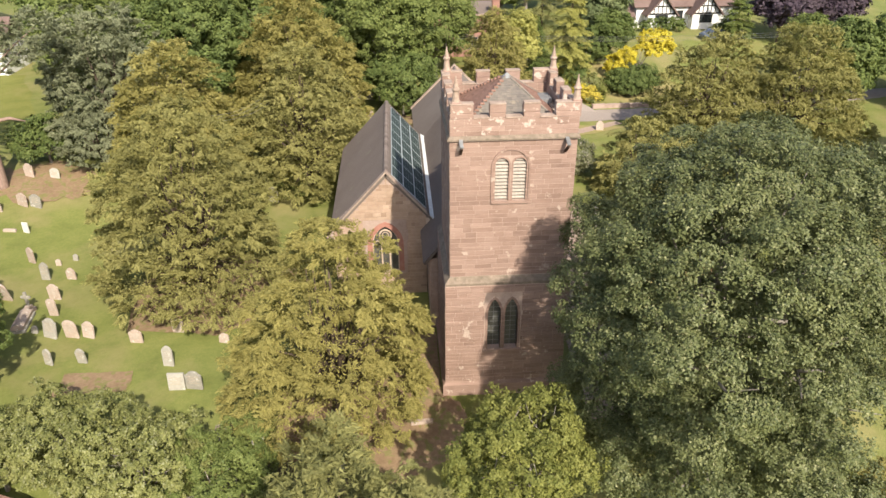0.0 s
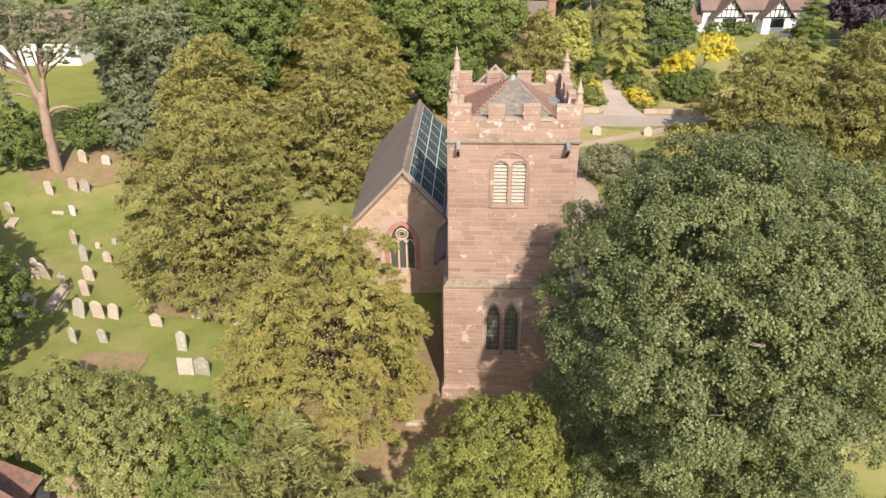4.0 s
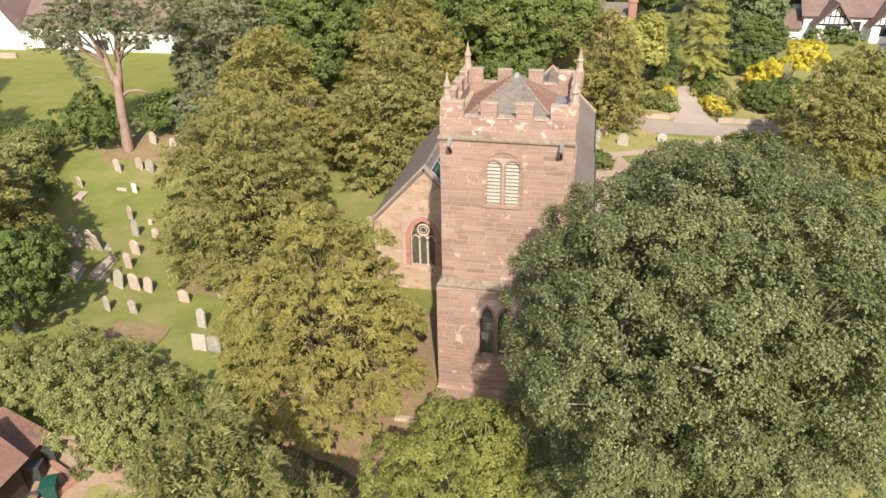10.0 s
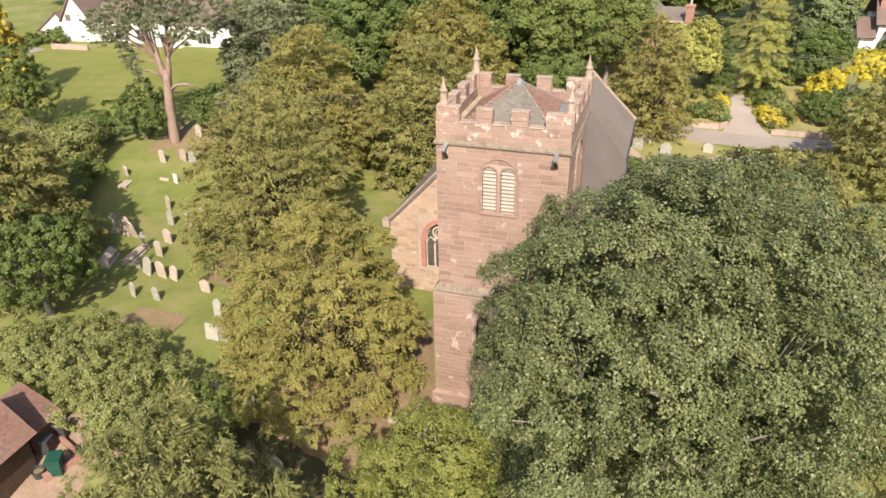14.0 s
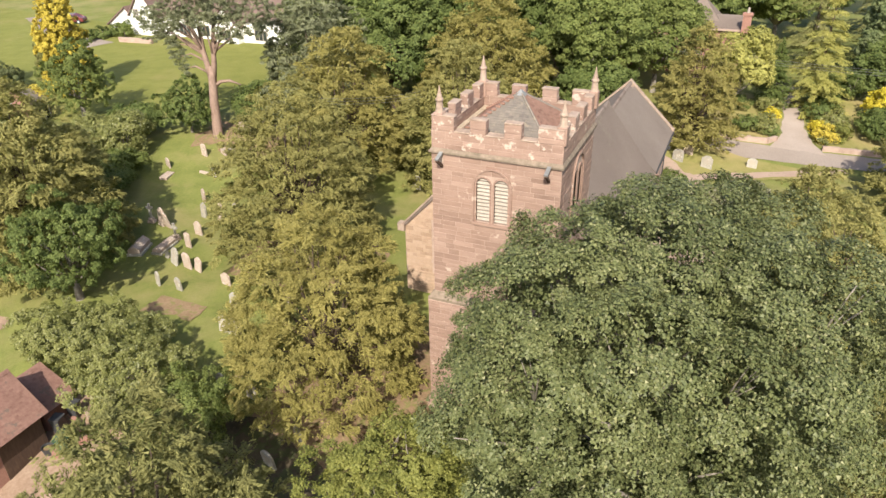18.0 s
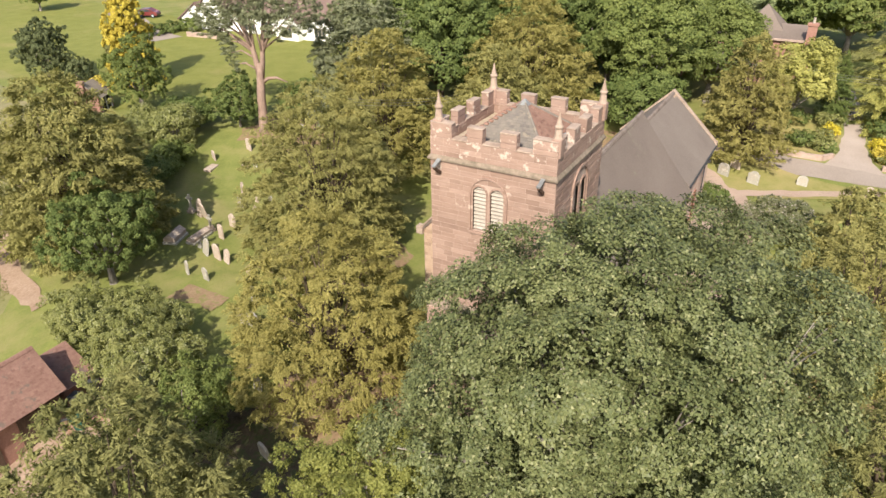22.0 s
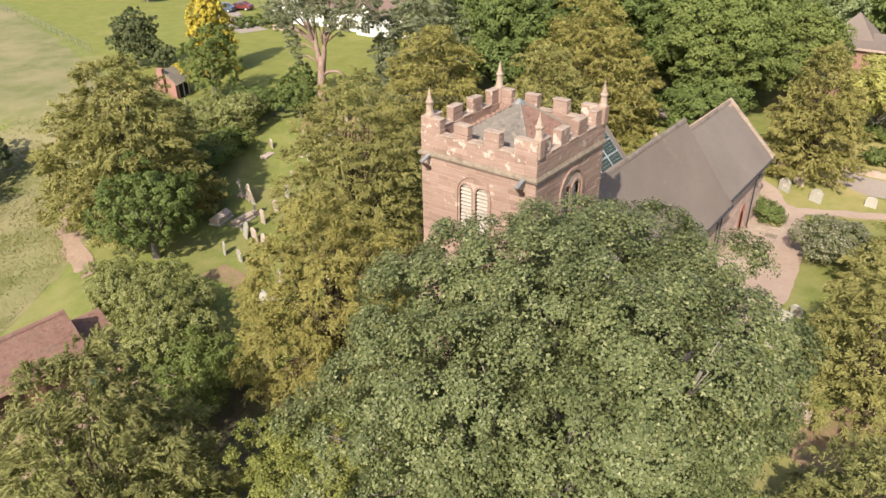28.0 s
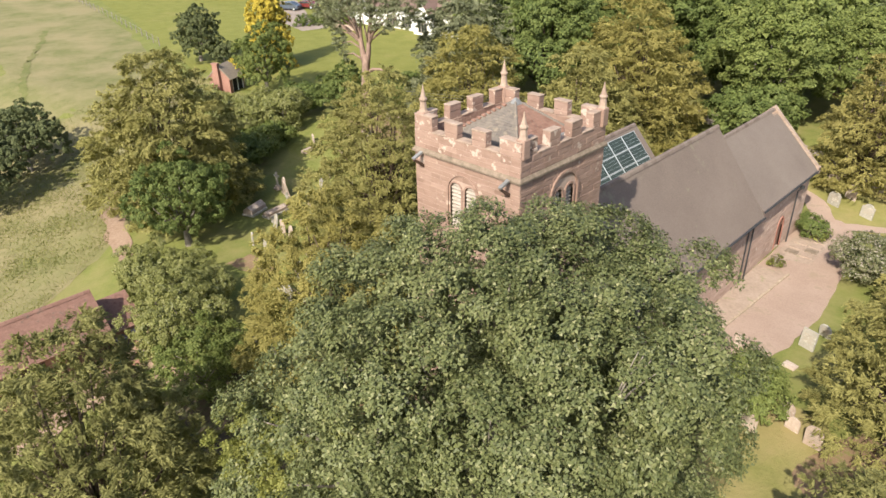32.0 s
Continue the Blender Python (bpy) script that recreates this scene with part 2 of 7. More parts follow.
M["bark_grey"] = surface("bark_grey", (0.12, 0.10, 0.08), (0.22, 0.19, 0.16), (0.34, 0.31, 0.27), 8.0, 1.2, stretch=(1, 1, 0.3))
M["bark_red"] = surface("bark_red", (0.14, 0.092, 0.070), (0.235, 0.160, 0.125), (0.32, 0.228, 0.182), 7.0, 0.8, stretch=(1, 1, 0.3))
M["bark_dark"] = surface("bark_dark", (0.05, 0.035, 0.025), (0.09, 0.065, 0.045), (0.14, 0.10, 0.075), 8.0, 1.0, stretch=(1, 1, 0.3))
M["green_plastic"] = surface("green_plastic", (0.01, 0.045, 0.032), (0.014, 0.062, 0.044), (0.02, 0.08, 0.058), 4.0, 1.0, rough=0.5, rel=0.05)
M["car_blue"] = surface("car_blue", (0.05, 0.06, 0.08), (0.07, 0.085, 0.11), (0.09, 0.11, 0.14), 3.0, 0.5, rough=0.25, spec=0.6, rel=0.0)
M["car_red"] = surface("car_red", (0.10, 0.022, 0.020), (0.14, 0.030, 0.028), (0.18, 0.042, 0.038), 3.0, 0.5, rough=0.25, spec=0.6, rel=0.0)
M["rubber"] = surface("rubber", (0.015, 0.015, 0.015), (0.022, 0.022, 0.022), (0.03, 0.03, 0.03), 10.0, 1.0)


def glass_dark(name, col=(0.03, 0.035, 0.035), rough=0.12):
    m, nt, p = bare(name, rough, 0.6)
    n = noise_tex(nt, 3.0, 2, 0.5)
    nt.links.new(ramp(nt, n, [(0.3, tuple(0.7 * v for v in col)), (0.7, tuple(1.4 * v for v in col))]), p.inputs["Base Color"])
    bump(nt, p, n, 0.15, 0.01)
    return m


M["glass"] = glass_dark("window_glass")
M["lead_glass"] = glass_dark("leaded_glass", (0.070, 0.066, 0.056), 0.45)
M["cell"] = surface("solar_cell", (0.030, 0.042, 0.040), (0.040, 0.056, 0.052), (0.050, 0.068, 0.063), 3.0, 0.6, rough=0.6, spec=0.1, rel=0.02)
M["alu"] = surface("alu", (0.30, 0.33, 0.34), (0.38, 0.41, 0.42), (0.45, 0.48, 0.49), 4.0, 1.0, rough=0.5, rel=0.05)

M["yew"] = foliage("yew", (0.172, 0.160, 0.054), (0.256, 0.238, 0.084), (0.342, 0.308, 0.114), 0.75, 0.1, 0.32, 0.3, (0.345, 0.305, 0.122))
M["yew_gold"] = foliage("yew_gold", (0.205, 0.182, 0.058), (0.296, 0.262, 0.086), (0.380, 0.332, 0.114), 0.75, 0.1, 0.36, 0.3, (0.39, 0.325, 0.122))
M["yew_dark"] = foliage("yew_dark", (0.116, 0.116, 0.044), (0.192, 0.188, 0.070), (0.280, 0.264, 0.104), 0.75, 0.1, 0.32, 0.4)
M["maple"] = foliage("maple", (0.060, 0.074, 0.030), (0.106, 0.121, 0.046), (0.174, 0.184, 0.074), 0.5, 0.22, 0.15, 0.4, (0.36, 0.34, 0.18), 0.88)
M["lime"] = foliage("lime", (0.092, 0.106, 0.028), (0.172, 0.184, 0.046), (0.270, 0.264, 0.074), 0.6, 0.2, 0.3, 0.5)
M["broad"] = foliage("broad", (0.058, 0.085, 0.026), (0.112, 0.145, 0.040), (0.180, 0.210, 0.064), 0.6, 0.18, 0.28, 0.4)
M["dark_leaf"] = foliage("dark_leaf", (0.066, 0.080, 0.036), (0.110, 0.126, 0.056), (0.165, 0.180, 0.084), 0.65, 0.12, 0.22, 0.4)
M["broad_light"] = foliage("broad_light", (0.076, 0.102, 0.028), (0.142, 0.172, 0.046), (0.225, 0.250, 0.078), 0.6, 0.18, 0.3, 0.4)
M["hedge"] = foliage("hedge", (0.118, 0.130, 0.040), (0.208, 0.216, 0.070), (0.310, 0.304, 0.116), 0.6, 0.18, 0.3, 0.7, (0.42, 0.41, 0.27))
M["pine"] = foliage("pine", (0.118, 0.130, 0.074), (0.195, 0.206, 0.118), (0.290, 0.296, 0.178), 0.7, 0.12, 0.25, 0.5)
M["larch"] = foliage("larch", (0.200, 0.200, 0.058), (0.340, 0.326, 0.092), (0.460, 0.425, 0.140), 0.7, 0.12, 0.3, 0.6)
M["yellow"] = foliage("yellow", (0.360, 0.285, 0.030), (0.570, 0.465, 0.045), (0.720, 0.610, 0.080), 0.6, 0.2, 0.3, 0.6)
M["gold_conifer"] = foliage("gold_conifer", (0.290, 0.222, 0.035), (0.450, 0.355, 0.055), (0.590, 0.475, 0.085), 0.65, 0.15, 0.2, 0.7)
M["rust"] = foliage("rust", (0.172, 0.150, 0.050), (0.265, 0.236, 0.078), (0.350, 0.305, 0.110), 0.7, 0.12, 0.32, 0.35)
M["purple"] = foliage("purple", (0.041, 0.028, 0.043), (0.077, 0.054, 0.072), (0.124, 0.094, 0.104), 0.6, 0.2, 0.2, 0.4)
M["birch"] = foliage("birch", (0.085, 0.110, 0.046), (0.155, 0.187, 0.075), (0.240, 0.262, 0.128), 0.6, 0.2, 0.28, 0.35)
M["flowers"] = foliage("flowers", (0.080, 0.095, 0.040), (0.150, 0.160, 0.070), (0.30, 0.27, 0.19), 0.6, 0.2, 0.28, 2.5, (0.66, 0.55, 0.54))


def grass_material(name, a, b, c, dry, dry_at=0.6):
    m, nt, p = bare(name, 0.9, 0.15)
    f = noise_tex(nt, 5.0, 8, 0.75)
    w = noise_tex(nt, 0.16, 5, 0.65)
    k = noise_tex(nt, 0.55, 4, 0.6)
    col = ramp(nt, f, [(0.3, a), (0.5, b), (0.7, c)])
    col = mixc(nt, 0.45, col, ramp(nt, k, [(0.35, a), (0.5, b), (0.65, c)]))
    r = nt.nodes.new("ShaderNodeMapRange")
    r.inputs[1].default_value, r.inputs[2].default_value = dry_at - 0.1, dry_at + 0.12
    nt.links.new(w, r.inputs[0])
    col = mixc(nt, r.outputs[0], col, dry)
    nt.links.new(col, p.inputs["Base Color"])
    bump(nt, p, f, 0.8, 0.06)
    return m


M["grass"] = grass_material("grass", (0.110, 0.126, 0.032), (0.156, 0.170, 0.046), (0.202, 0.202, 0.064), (0.235, 0.202, 0.085), 0.57)
M["verge"] = grass_material("verge", (0.15, 0.15, 0.045), (0.20, 0.19, 0.06), (0.25, 0.225, 0.085), (0.28, 0.225, 0.10), 0.5)
M["tall_grass"] = foliage("tall_grass", (0.11, 0.125, 0.035), (0.17, 0.175, 0.055), (0.25, 0.235, 0.09), 0.8, 0.1, 0.3, 0.25, (0.33, 0.28, 0.14))
M["meadow"] = grass_material("meadow", (0.112, 0.119, 0.041), (0.155, 0.153, 0.060), (0.203, 0.189, 0.087), (0.231, 0.198, 0.102), 0.47)
M["track"] = grass_material("track", (0.100, 0.110, 0.034), (0.135, 0.142, 0.048), (0.175, 0.172, 0.066), (0.20, 0.18, 0.08), 0.55)
M["lawn"] = grass_material("lawn", (0.125, 0.135, 0.030), (0.168, 0.172, 0.042), (0.205, 0.198, 0.056), (0.235, 0.20, 0.075), 0.66)


# ---- building helpers ----
def smooth(a, b, v):
    k = np.clip((v - a) / (b - a), 0, 1)
    return k * k * (3 - 2 * k)


def ground_z(x, y):
    """Height of the land: level round the church, rising to the north-east, falling to the west."""
    u = -0.5 * x + 0.85 * y
    return 2.2 * smooth(47, 66, u) - 0.15 * np.maximum(0, 29 - y) * (1 - smooth(20, 40, y)) * (1 - smooth(0, 40, -y)) - 0.8 * smooth(22, 30, -x) * (1 - smooth(28, 36, y))


def gz(x, y):
    return float(ground_z(np.float64(x), np.float64(y)))


def thing(name, label, category, at=(0, 0, 0), group="", rz=0.0, kind=""):
    ob = new(name)
    ob.matrix_basis = pose(*at, 0, 0, rz)
    return tagged(ob, label, category, group, kind)


def link_mesh(name, me, material, parent=None, label=""):
    if material:
        me.materials.append(M[material])
    ob = new(name, me)
    if parent:
        ob.parent = parent
    if label:
        ob["label"] = label
    return ob


def part(name, bm, material, parent=None, label="", flat=True):
    me = bpy.data.meshes.new(name)
    bmesh.ops.recalc_face_normals(bm, faces=bm.faces)
    if not flat:
        for f in bm.faces:
            f.smooth = True
    bm.to_mesh(me)
    bm.free()
    return link_mesh(name, me, material, parent, label)


def box(bm, x0, x1, y0, y1, z0, z1):
    v = [bm.verts.new(p) for p in ((x0, y0, z0), (x1, y0, z0), (x1, y1, z0), (x0, y1, z0), (x0, y0, z1), (x1, y0, z1), (x1, y1, z1), (x0, y1, z1))]
    for q in ((0, 3, 2, 1), (4, 5, 6, 7), (0, 1, 5, 4), (1, 2, 6, 5), (2, 3, 7, 6), (3, 0, 4, 7)):
        bm.faces.new([v[i] for i in q])
    return v


def boxes(*spans):
    bm = bmesh.new()
    for s in spans:
        box(bm, *s)
    return bm


def bevelled(bm, w, seg=2):
    bmesh.ops.bevel(bm, geom=list(bm.edges), offset=w, segments=seg, affect="EDGES", profile=0.6)
    return bm


def extrude_outline(bm, pts, vec):
    """A solid from an outline and the way it is pushed."""
    a = [bm.verts.new(p) for p in pts]
    b = [bm.verts.new(Vector(p) + Vector(vec)) for p in pts]
    bm.faces.new(a)
    bm.faces.new(b[::-1])
    n = len(pts)
    for i in range(n):
        bm.faces.new((a[i], b[i], b[(i + 1) % n], a[(i + 1) % n]))


def slab(bm, p0, p1, p2, p3, th):
    """A thick plate: its upper face p0..p3, pushed down by th."""
    n = (Vector(p1) - Vector(p0)).cross(Vector(p3) - Vector(p0)).normalized()
    if n.z > 0:
        n = -n
    extrude_outline(bm, [p0, p1, p2, p3], n * th)


def tube(bm, pts, radii, seg=8):
    rings = []
    for i, p in enumerate(pts):
        p = Vector(p)
        d = (Vector(pts[min(i + 1, len(pts) - 1)]) - Vector(pts[max(i - 1, 0)])).normalized()
        a = d.cross(Vector((0.3, 1, 0.1))).normalized()
        b = d.cross(a)
        rings.append([bm.verts.new(p + (a * math.cos(2 * math.pi * k / seg) + b * math.sin(2 * math.pi * k / seg)) * radii[i]) for k in range(seg)])
    for r, s in zip(rings, rings[1:]):
        for k in range(seg):
            bm.faces.new((r[k], r[(k + 1) % seg], s[(k + 1) % seg], s[k]))
    bm.faces.new(rings[0][::-1])
    bm.faces.new(rings[-1])


def arch_points(u0, u1, spring, kind="round", n=8, rise=None):
    """Points of an arch from the left spring to the right one, as (u, v)."""
    c, r = (u0 + u1) / 2, (u1 - u0) / 2
    if kind == "round":
        return [(c - r * math.cos(math.pi * k / (2 * n)), spring + r * math.sin(math.pi * k / (2 * n))) for k in range(2 * n + 1)]
    R = (rise ** 2 + r ** 2) / (2 * r) if rise else 2 * r
    top = math.acos((R - r) / R)
    left = [(u0 + R - R * math.cos(top * k / n), spring + R * math.sin(top * k / n)) for k in range(n + 1)]
    return left + [(2 * c - u, v) for u, v in left[-2::-1]]


def leaf_mesh(name, v):
    """A mesh of loose leaves from an array (n, corners, 3)."""
    n, k = v.shape[:2]
    me = bpy.data.meshes.new(name)
    me.vertices.add(k * n)
    me.loops.add(k * n)
    me.polygons.add(n)
    me.vertices.foreach_set("co", np.ascontiguousarray(v, np.float32).ravel())
    me.loops.foreach_set("vertex_index", np.arange(k * n, dtype=np.int32))
    me.polygons.foreach_set("loop_start", np.arange(0, k * n, k, dtype=np.int32))
    me.update(calc_edges=True)
    return me


# ---- foliage ----
def unit(v):
    return v / np.maximum(np.linalg.norm(v, axis=-1, keepdims=True), 1e-6)


def lumps(rng, p, size, flat=1.0):
    """A rolling field over the crown, about -1 to 1, with lumps of the given size."""
    out = np.zeros(len(p))
    for w, f in ((0.6, 1.0), (0.4, 1.9)):
        for _ in range(4):
            k = unit(rng.normal(size=3)) * np.array([1, 1, flat]) * f * 2 * math.pi / (2.2 * size)
            out += w * 0.5 * np.sin(p @ k + rng.uniform(0, 6.28))
    return out


def scatter_on(rng, lobes, per_m2, low=-0.45, size=1.3, amp=0.3, flat=1.0, gaps=-0.7):
    """Places on the outer skin of a group of ellipsoids, lumpy and with gaps, and the outward direction."""
    P, D = [], []
    L = np.array(lobes, float)
    for i, l in enumerate(L):
        c, r = l[:3], l[3:]
        area = 4 * math.pi * (((r[0] * r[1]) ** 1.6 + (r[0] * r[2]) ** 1.6 + (r[1] * r[2]) ** 1.6) / 3) ** (1 / 1.6)
        d = unit(rng.normal(size=(max(4, int(area * per_m2)), 3)))
        d = d[d[:, 2] > low]
        p = c + d * r * (1 - 0.24 * rng.random((len(d), 1)) ** 2)
        ok = np.ones(len(d), bool)
        for j, o in enumerate(L):
            if j != i:
                ok &= np.linalg.norm((p - o[:3]) / o[3:], axis=1) > 0.84
        P.append(p[ok])
        D.append(unit(d[ok] / r))
    p, d = np.concatenate(P), np.concatenate(D)
    f = lumps(rng, p, size, flat)
    keep = f > gaps + rng.normal(size=len(p)) * 0.12
    return (p + d * (amp * f)[:, None])[keep], d[keep]


def blades(pos, axis, normal, length, width, droop=0.0):
    """Small pointed leaves lying along axis."""
    side = unit(np.cross(axis, normal))
    L, W = length[:, None], width[:, None]
    tip = pos + axis * L * 0.55
    tip[:, 2] -= droop * length
    base = pos - axis * L * 0.4
    return np.stack([base + side * W * 0.5, base - side * W * 0.5, tip], axis=1)


def inner_leaves(rng, lobes, size, per_m2=12.0, depth=0.82, aspect=0.8):
    """Larger leaves deeper inside, which close the crown."""
    p, d = scatter_on(rng, [(*l[:3], *(depth * v for v in l[3:])) for l in lobes], per_m2, gaps=-9)
    nor = unit(d + rng.normal(size=p.shape) * 0.7)
    ax = unit(np.cross(nor, rng.normal(size=p.shape)))
    ln = size * rng.uniform(0.7, 1.3, len(p))
    return blades(p, ax, nor, ln, ln * aspect)


def broad_crown(rng, lobes, per_m2=2.2, clump=0.55, leaves=26, leaf=0.16, low=-0.45, size=1.3, amp=0.35, gaps=-0.7, depth=0.76, inner=1.4):
    p, d = scatter_on(rng, lobes, per_m2, low, size, amp, 1.0, gaps)
    n = len(p)
    size = clump * rng.uniform(0.5, 1.35, n)
    P, D = np.repeat(p, leaves, 0), np.repeat(d, leaves, 0)
    q = unit(rng.normal(size=P.shape) + D * 0.8 + np.array([0, 0, 0.3]))
    pos = P + q * (np.repeat(size, leaves) * rng.random(len(P)) ** 0.3)[:, None] * np.array([1, 1, 0.75])
    nor = unit(q * 0.55 + D * 0.45 + np.array([0, 0, 0.5]) + rng.normal(size=P.shape) * 0.33)
    ax = unit(np.cross(nor, rng.normal(size=P.shape)))
    ln = leaf * rng.uniform(0.65, 1.35, len(P))
    out = blades(pos, ax, nor, ln, ln * rng.uniform(0.55, 0.85, len(P)), 0.12)
    return np.concatenate([out, inner_leaves(rng, lobes, leaf * inner, 12.0, depth)])


def puff_crown(rng, lobes, per_m2=0.5, puff=0.85, leaves=520, leaf=0.12, low=-0.5, amp=0.5, flat=0.72, up=0.4, shrink=0.9, depth=0.66, gap=0.52):
    """Boughs that end in domed bunches of leaves with dark clefts between them."""
    p, d = scatter_on(rng, [(*l[:3], *(shrink * v for v in l[3:])) for l in lobes], per_m2, low, 1.6, amp, 1.0, -9)
    order = rng.permutation(len(p))
    R = puff * rng.uniform(0.55, 1.2, len(p))
    keep = []
    for i in order:
        if not keep or np.min(np.linalg.norm(p[keep] - p[i], axis=1) / (R[keep] + R[i])) > gap:
            keep.append(i)
    p, d, R = p[keep], d[keep], R[keep]
    bunch = 40
    count = np.maximum(3, (leaves / bunch * (R / puff) ** 2).astype(int))
    P, D, S = np.repeat(p, count, 0), np.repeat(d, count, 0), np.repeat(R, count)
    q = unit(rng.normal(size=P.shape) + D * 0.9 + np.array([0, 0, 0.5]))
    P = P + q * (S * (1 - 0.42 * rng.random(len(P)) ** 2))[:, None] * np.array([1, 1, flat])
    P, D, q = (np.repeat(a, bunch, 0) for a in (P, D, q))
    b = unit(rng.normal(size=P.shape) + q * 0.8)
    pos = P + b * (max(0.22, 0.30 * puff) * rng.random(len(P)) ** 0.5)[:, None]
    nor = unit(b * 0.4 + q * 0.35 + D * 0.55 + np.array([0, 0, up]) + rng.normal(size=P.shape) * 0.42)
    ax = unit(np.cross(nor, rng.normal(size=P.shape)) + b * 0.5)
    ln = leaf * rng.uniform(0.65, 1.3, len(P))
    out = blades(pos, ax, nor, ln, ln * rng.uniform(0.7, 1.0, len(P)), 0.14)
    big = max(l[3] * l[4] * l[5] for l in lobes)
    heart = [(*l[:3], *(v * (1.0 if l[3] * l[4] * l[5] > 0.3 * big else 0.72) for v in l[3:])) for l in lobes]
    return np.concatenate([out, inner_leaves(rng, heart, leaf * 1.4, 45.0, depth)])


def frond_crown(rng, lobes, per_m2=1.4, fl=1.4, fw=0.6, leaves=200, leaf=0.2, aspect=0.36, droop=0.2, lift=0.25, low=-0.5, size=1.0, amp=0.3):
    """Shelves of feathered sprays that reach outwards, their tips bowed, with shade between the shelves."""
    p, d = scatter_on(rng, lobes, per_m2, low, size, amp, 1.7, -1.2)
    n = len(p)
    o = unit(d * np.array([1, 1, 0.2]) + rng.normal(size=d.shape) * np.array([0.35, 0.35, 0.2]) + np.array([0, 0, lift * 0.6]))
    side = unit(np.cross(o, np.array([0, 0, 1.0]) + rng.normal(size=d.shape) * 0.22))
    up = np.cross(side, o)
    up *= np.sign(up[:, 2:3])
    k = rng.uniform(0.55, 1.35, n)
    twigs = 9
    tw = rng.integers(0, twigs, (n, leaves))
    root = rng.uniform(0.0, 0.75, (n, twigs))
    spread = rng.uniform(0.25, 0.95, (n, twigs)) * np.where(np.arange(twigs) % 2, 1, -1)
    reach = rng.uniform(0.3, 0.7, (n, twigs)) * (1.1 - root)
    s = rng.random((n, leaves)) ** 0.8
    take = lambda a: np.take_along_axis(a, tw, 1)
    along = take(root) + take(reach) * s * 0.9
    across = take(spread) * take(reach) * s * 2.0 + rng.normal(size=(n, leaves)) * 0.05
    L = (fl * k)[:, None] * along
    W = (fw * k)[:, None] * across
    h = rng.normal(size=(n, leaves)) * 0.06 * fl
    pos = p[:, None] + o[:, None] * (L - 0.55 * fl * k[:, None])[..., None] + side[:, None] * W[..., None] + up[:, None] * h[..., None]
    pos[..., 2] -= droop * (fl * k)[:, None] * (along ** 2 + 0.5 * across ** 2)
    ax = unit(o[:, None] + side[:, None] * (take(spread) * 0.9)[..., None] + np.array([0, 0, -0.3]) * along[..., None] + rng.normal(size=pos.shape) * 0.32)
    nor = unit(up[:, None] * 0.8 + 0.45 * d[:, None] + np.array([0, 0, 0.2]) + rng.normal(size=pos.shape) * 0.5)
    pos, ax, nor = (a.reshape(-1, 3) for a in (pos, ax, nor))
    ln = leaf * rng.uniform(0.6, 1.35, len(pos))
    out = blades(pos, ax, nor, ln, ln * aspect * rng.uniform(0.8, 1.2, len(pos)), 0.12)
    return np.concatenate([out, inner_leaves(rng, lobes, leaf * 1.1, 26.0, 0.70, 0.42)])


def tier_crown(rng, height, radius, tiers, per_tier, leaves, leaf, base=0.1, droop=0.25, fw=0.5):
    """A pointed conifer: whorls of boughs, shorter towards the top."""
    out = []
    for i in range(tiers):
        f = i / (tiers - 1)
        z = height * (base + (1 - base) * f ** 0.92)
        r = radius * (1 - f) ** 0.85 + 0.12
        for _ in range(max(4, int(per_tier * (0.35 + 0.65 * (1 - f))))):
            a = rng.uniform(0, 2 * math.pi)
            rr = r * rng.uniform(0.72, 1.1)
            o = np.array([math.cos(a), math.sin(a), 0.0])
            sd = np.array([-o[1], o[0], 0.0])
            n = max(8, int(leaves * (0.25 + rr / radius)))
            s = rng.random(n) ** 0.7
            w = rng.uniform(-1, 1, n)
            pos = o * (s * rr)[:, None] + sd * (w * fw * (0.25 + 0.75 * (1 - s)) * min(1, rr))[:, None]
            pos[:, 2] = z + rng.normal(size=n) * 0.07 - droop * rr * s ** 1.6 + rng.uniform(-0.02, 0.02) * height
            ax = unit(o + sd * (w * 0.8)[:, None] + rng.normal(size=(n, 3)) * 0.25 + np.array([0, 0, -0.25]))
            nor = unit(np.array([0, 0, 1.0]) + rng.normal(size=(n, 3)) * 0.4)
            ln = leaf * rng.uniform(0.6, 1.3, n)
            out.append(blades(pos, ax, nor, ln, ln * 0.38, 0.15))
    return np.concatenate(out)


def limbs(rng, base, lobes, r0, fork=0.35, seg=8, twigs=0):
    """A tapered trunk from the origin, with a limb into each mass of the crown."""
    bm = bmesh.new()
    top = np.mean([l[:3] for l in lobes], axis=0)
    f = Vector((top[0] * fork, top[1] * fork, max(0.6, top[2] * fork)))
    tube(bm, [(0, 0, -0.4), (0, 0, 0.15), f * 0.55, f], [r0 * 1.5, r0 * 1.1, r0 * 0.9, r0 * 0.75], seg)
    for l in lobes:
        e = Vector(l[:3])
        m = f.lerp(e, 0.5) + Vector((rng.normal() * 0.3, rng.normal() * 0.3, 0.35))
        tube(bm, [f * 0.92, m, m.lerp(e, 0.7)], [r0 * 0.42, r0 * 0.22, r0 * 0.06], 6)
        for _ in range(twigs):
            d = unit(rng.normal(size=3) + np.array([0, 0, 0.5]))
            t = e + Vector(d * np.array(l[3:]) * 0.9)
            k = m.lerp(e, rng.uniform(0.2, 0.9))
            tube(bm, [k, k.lerp(t, 0.5) + Vector(rng.normal(size=3) * 0.2), t], [r0 * 0.16, r0 * 0.1, r0 * 0.03], 5)
    return bm


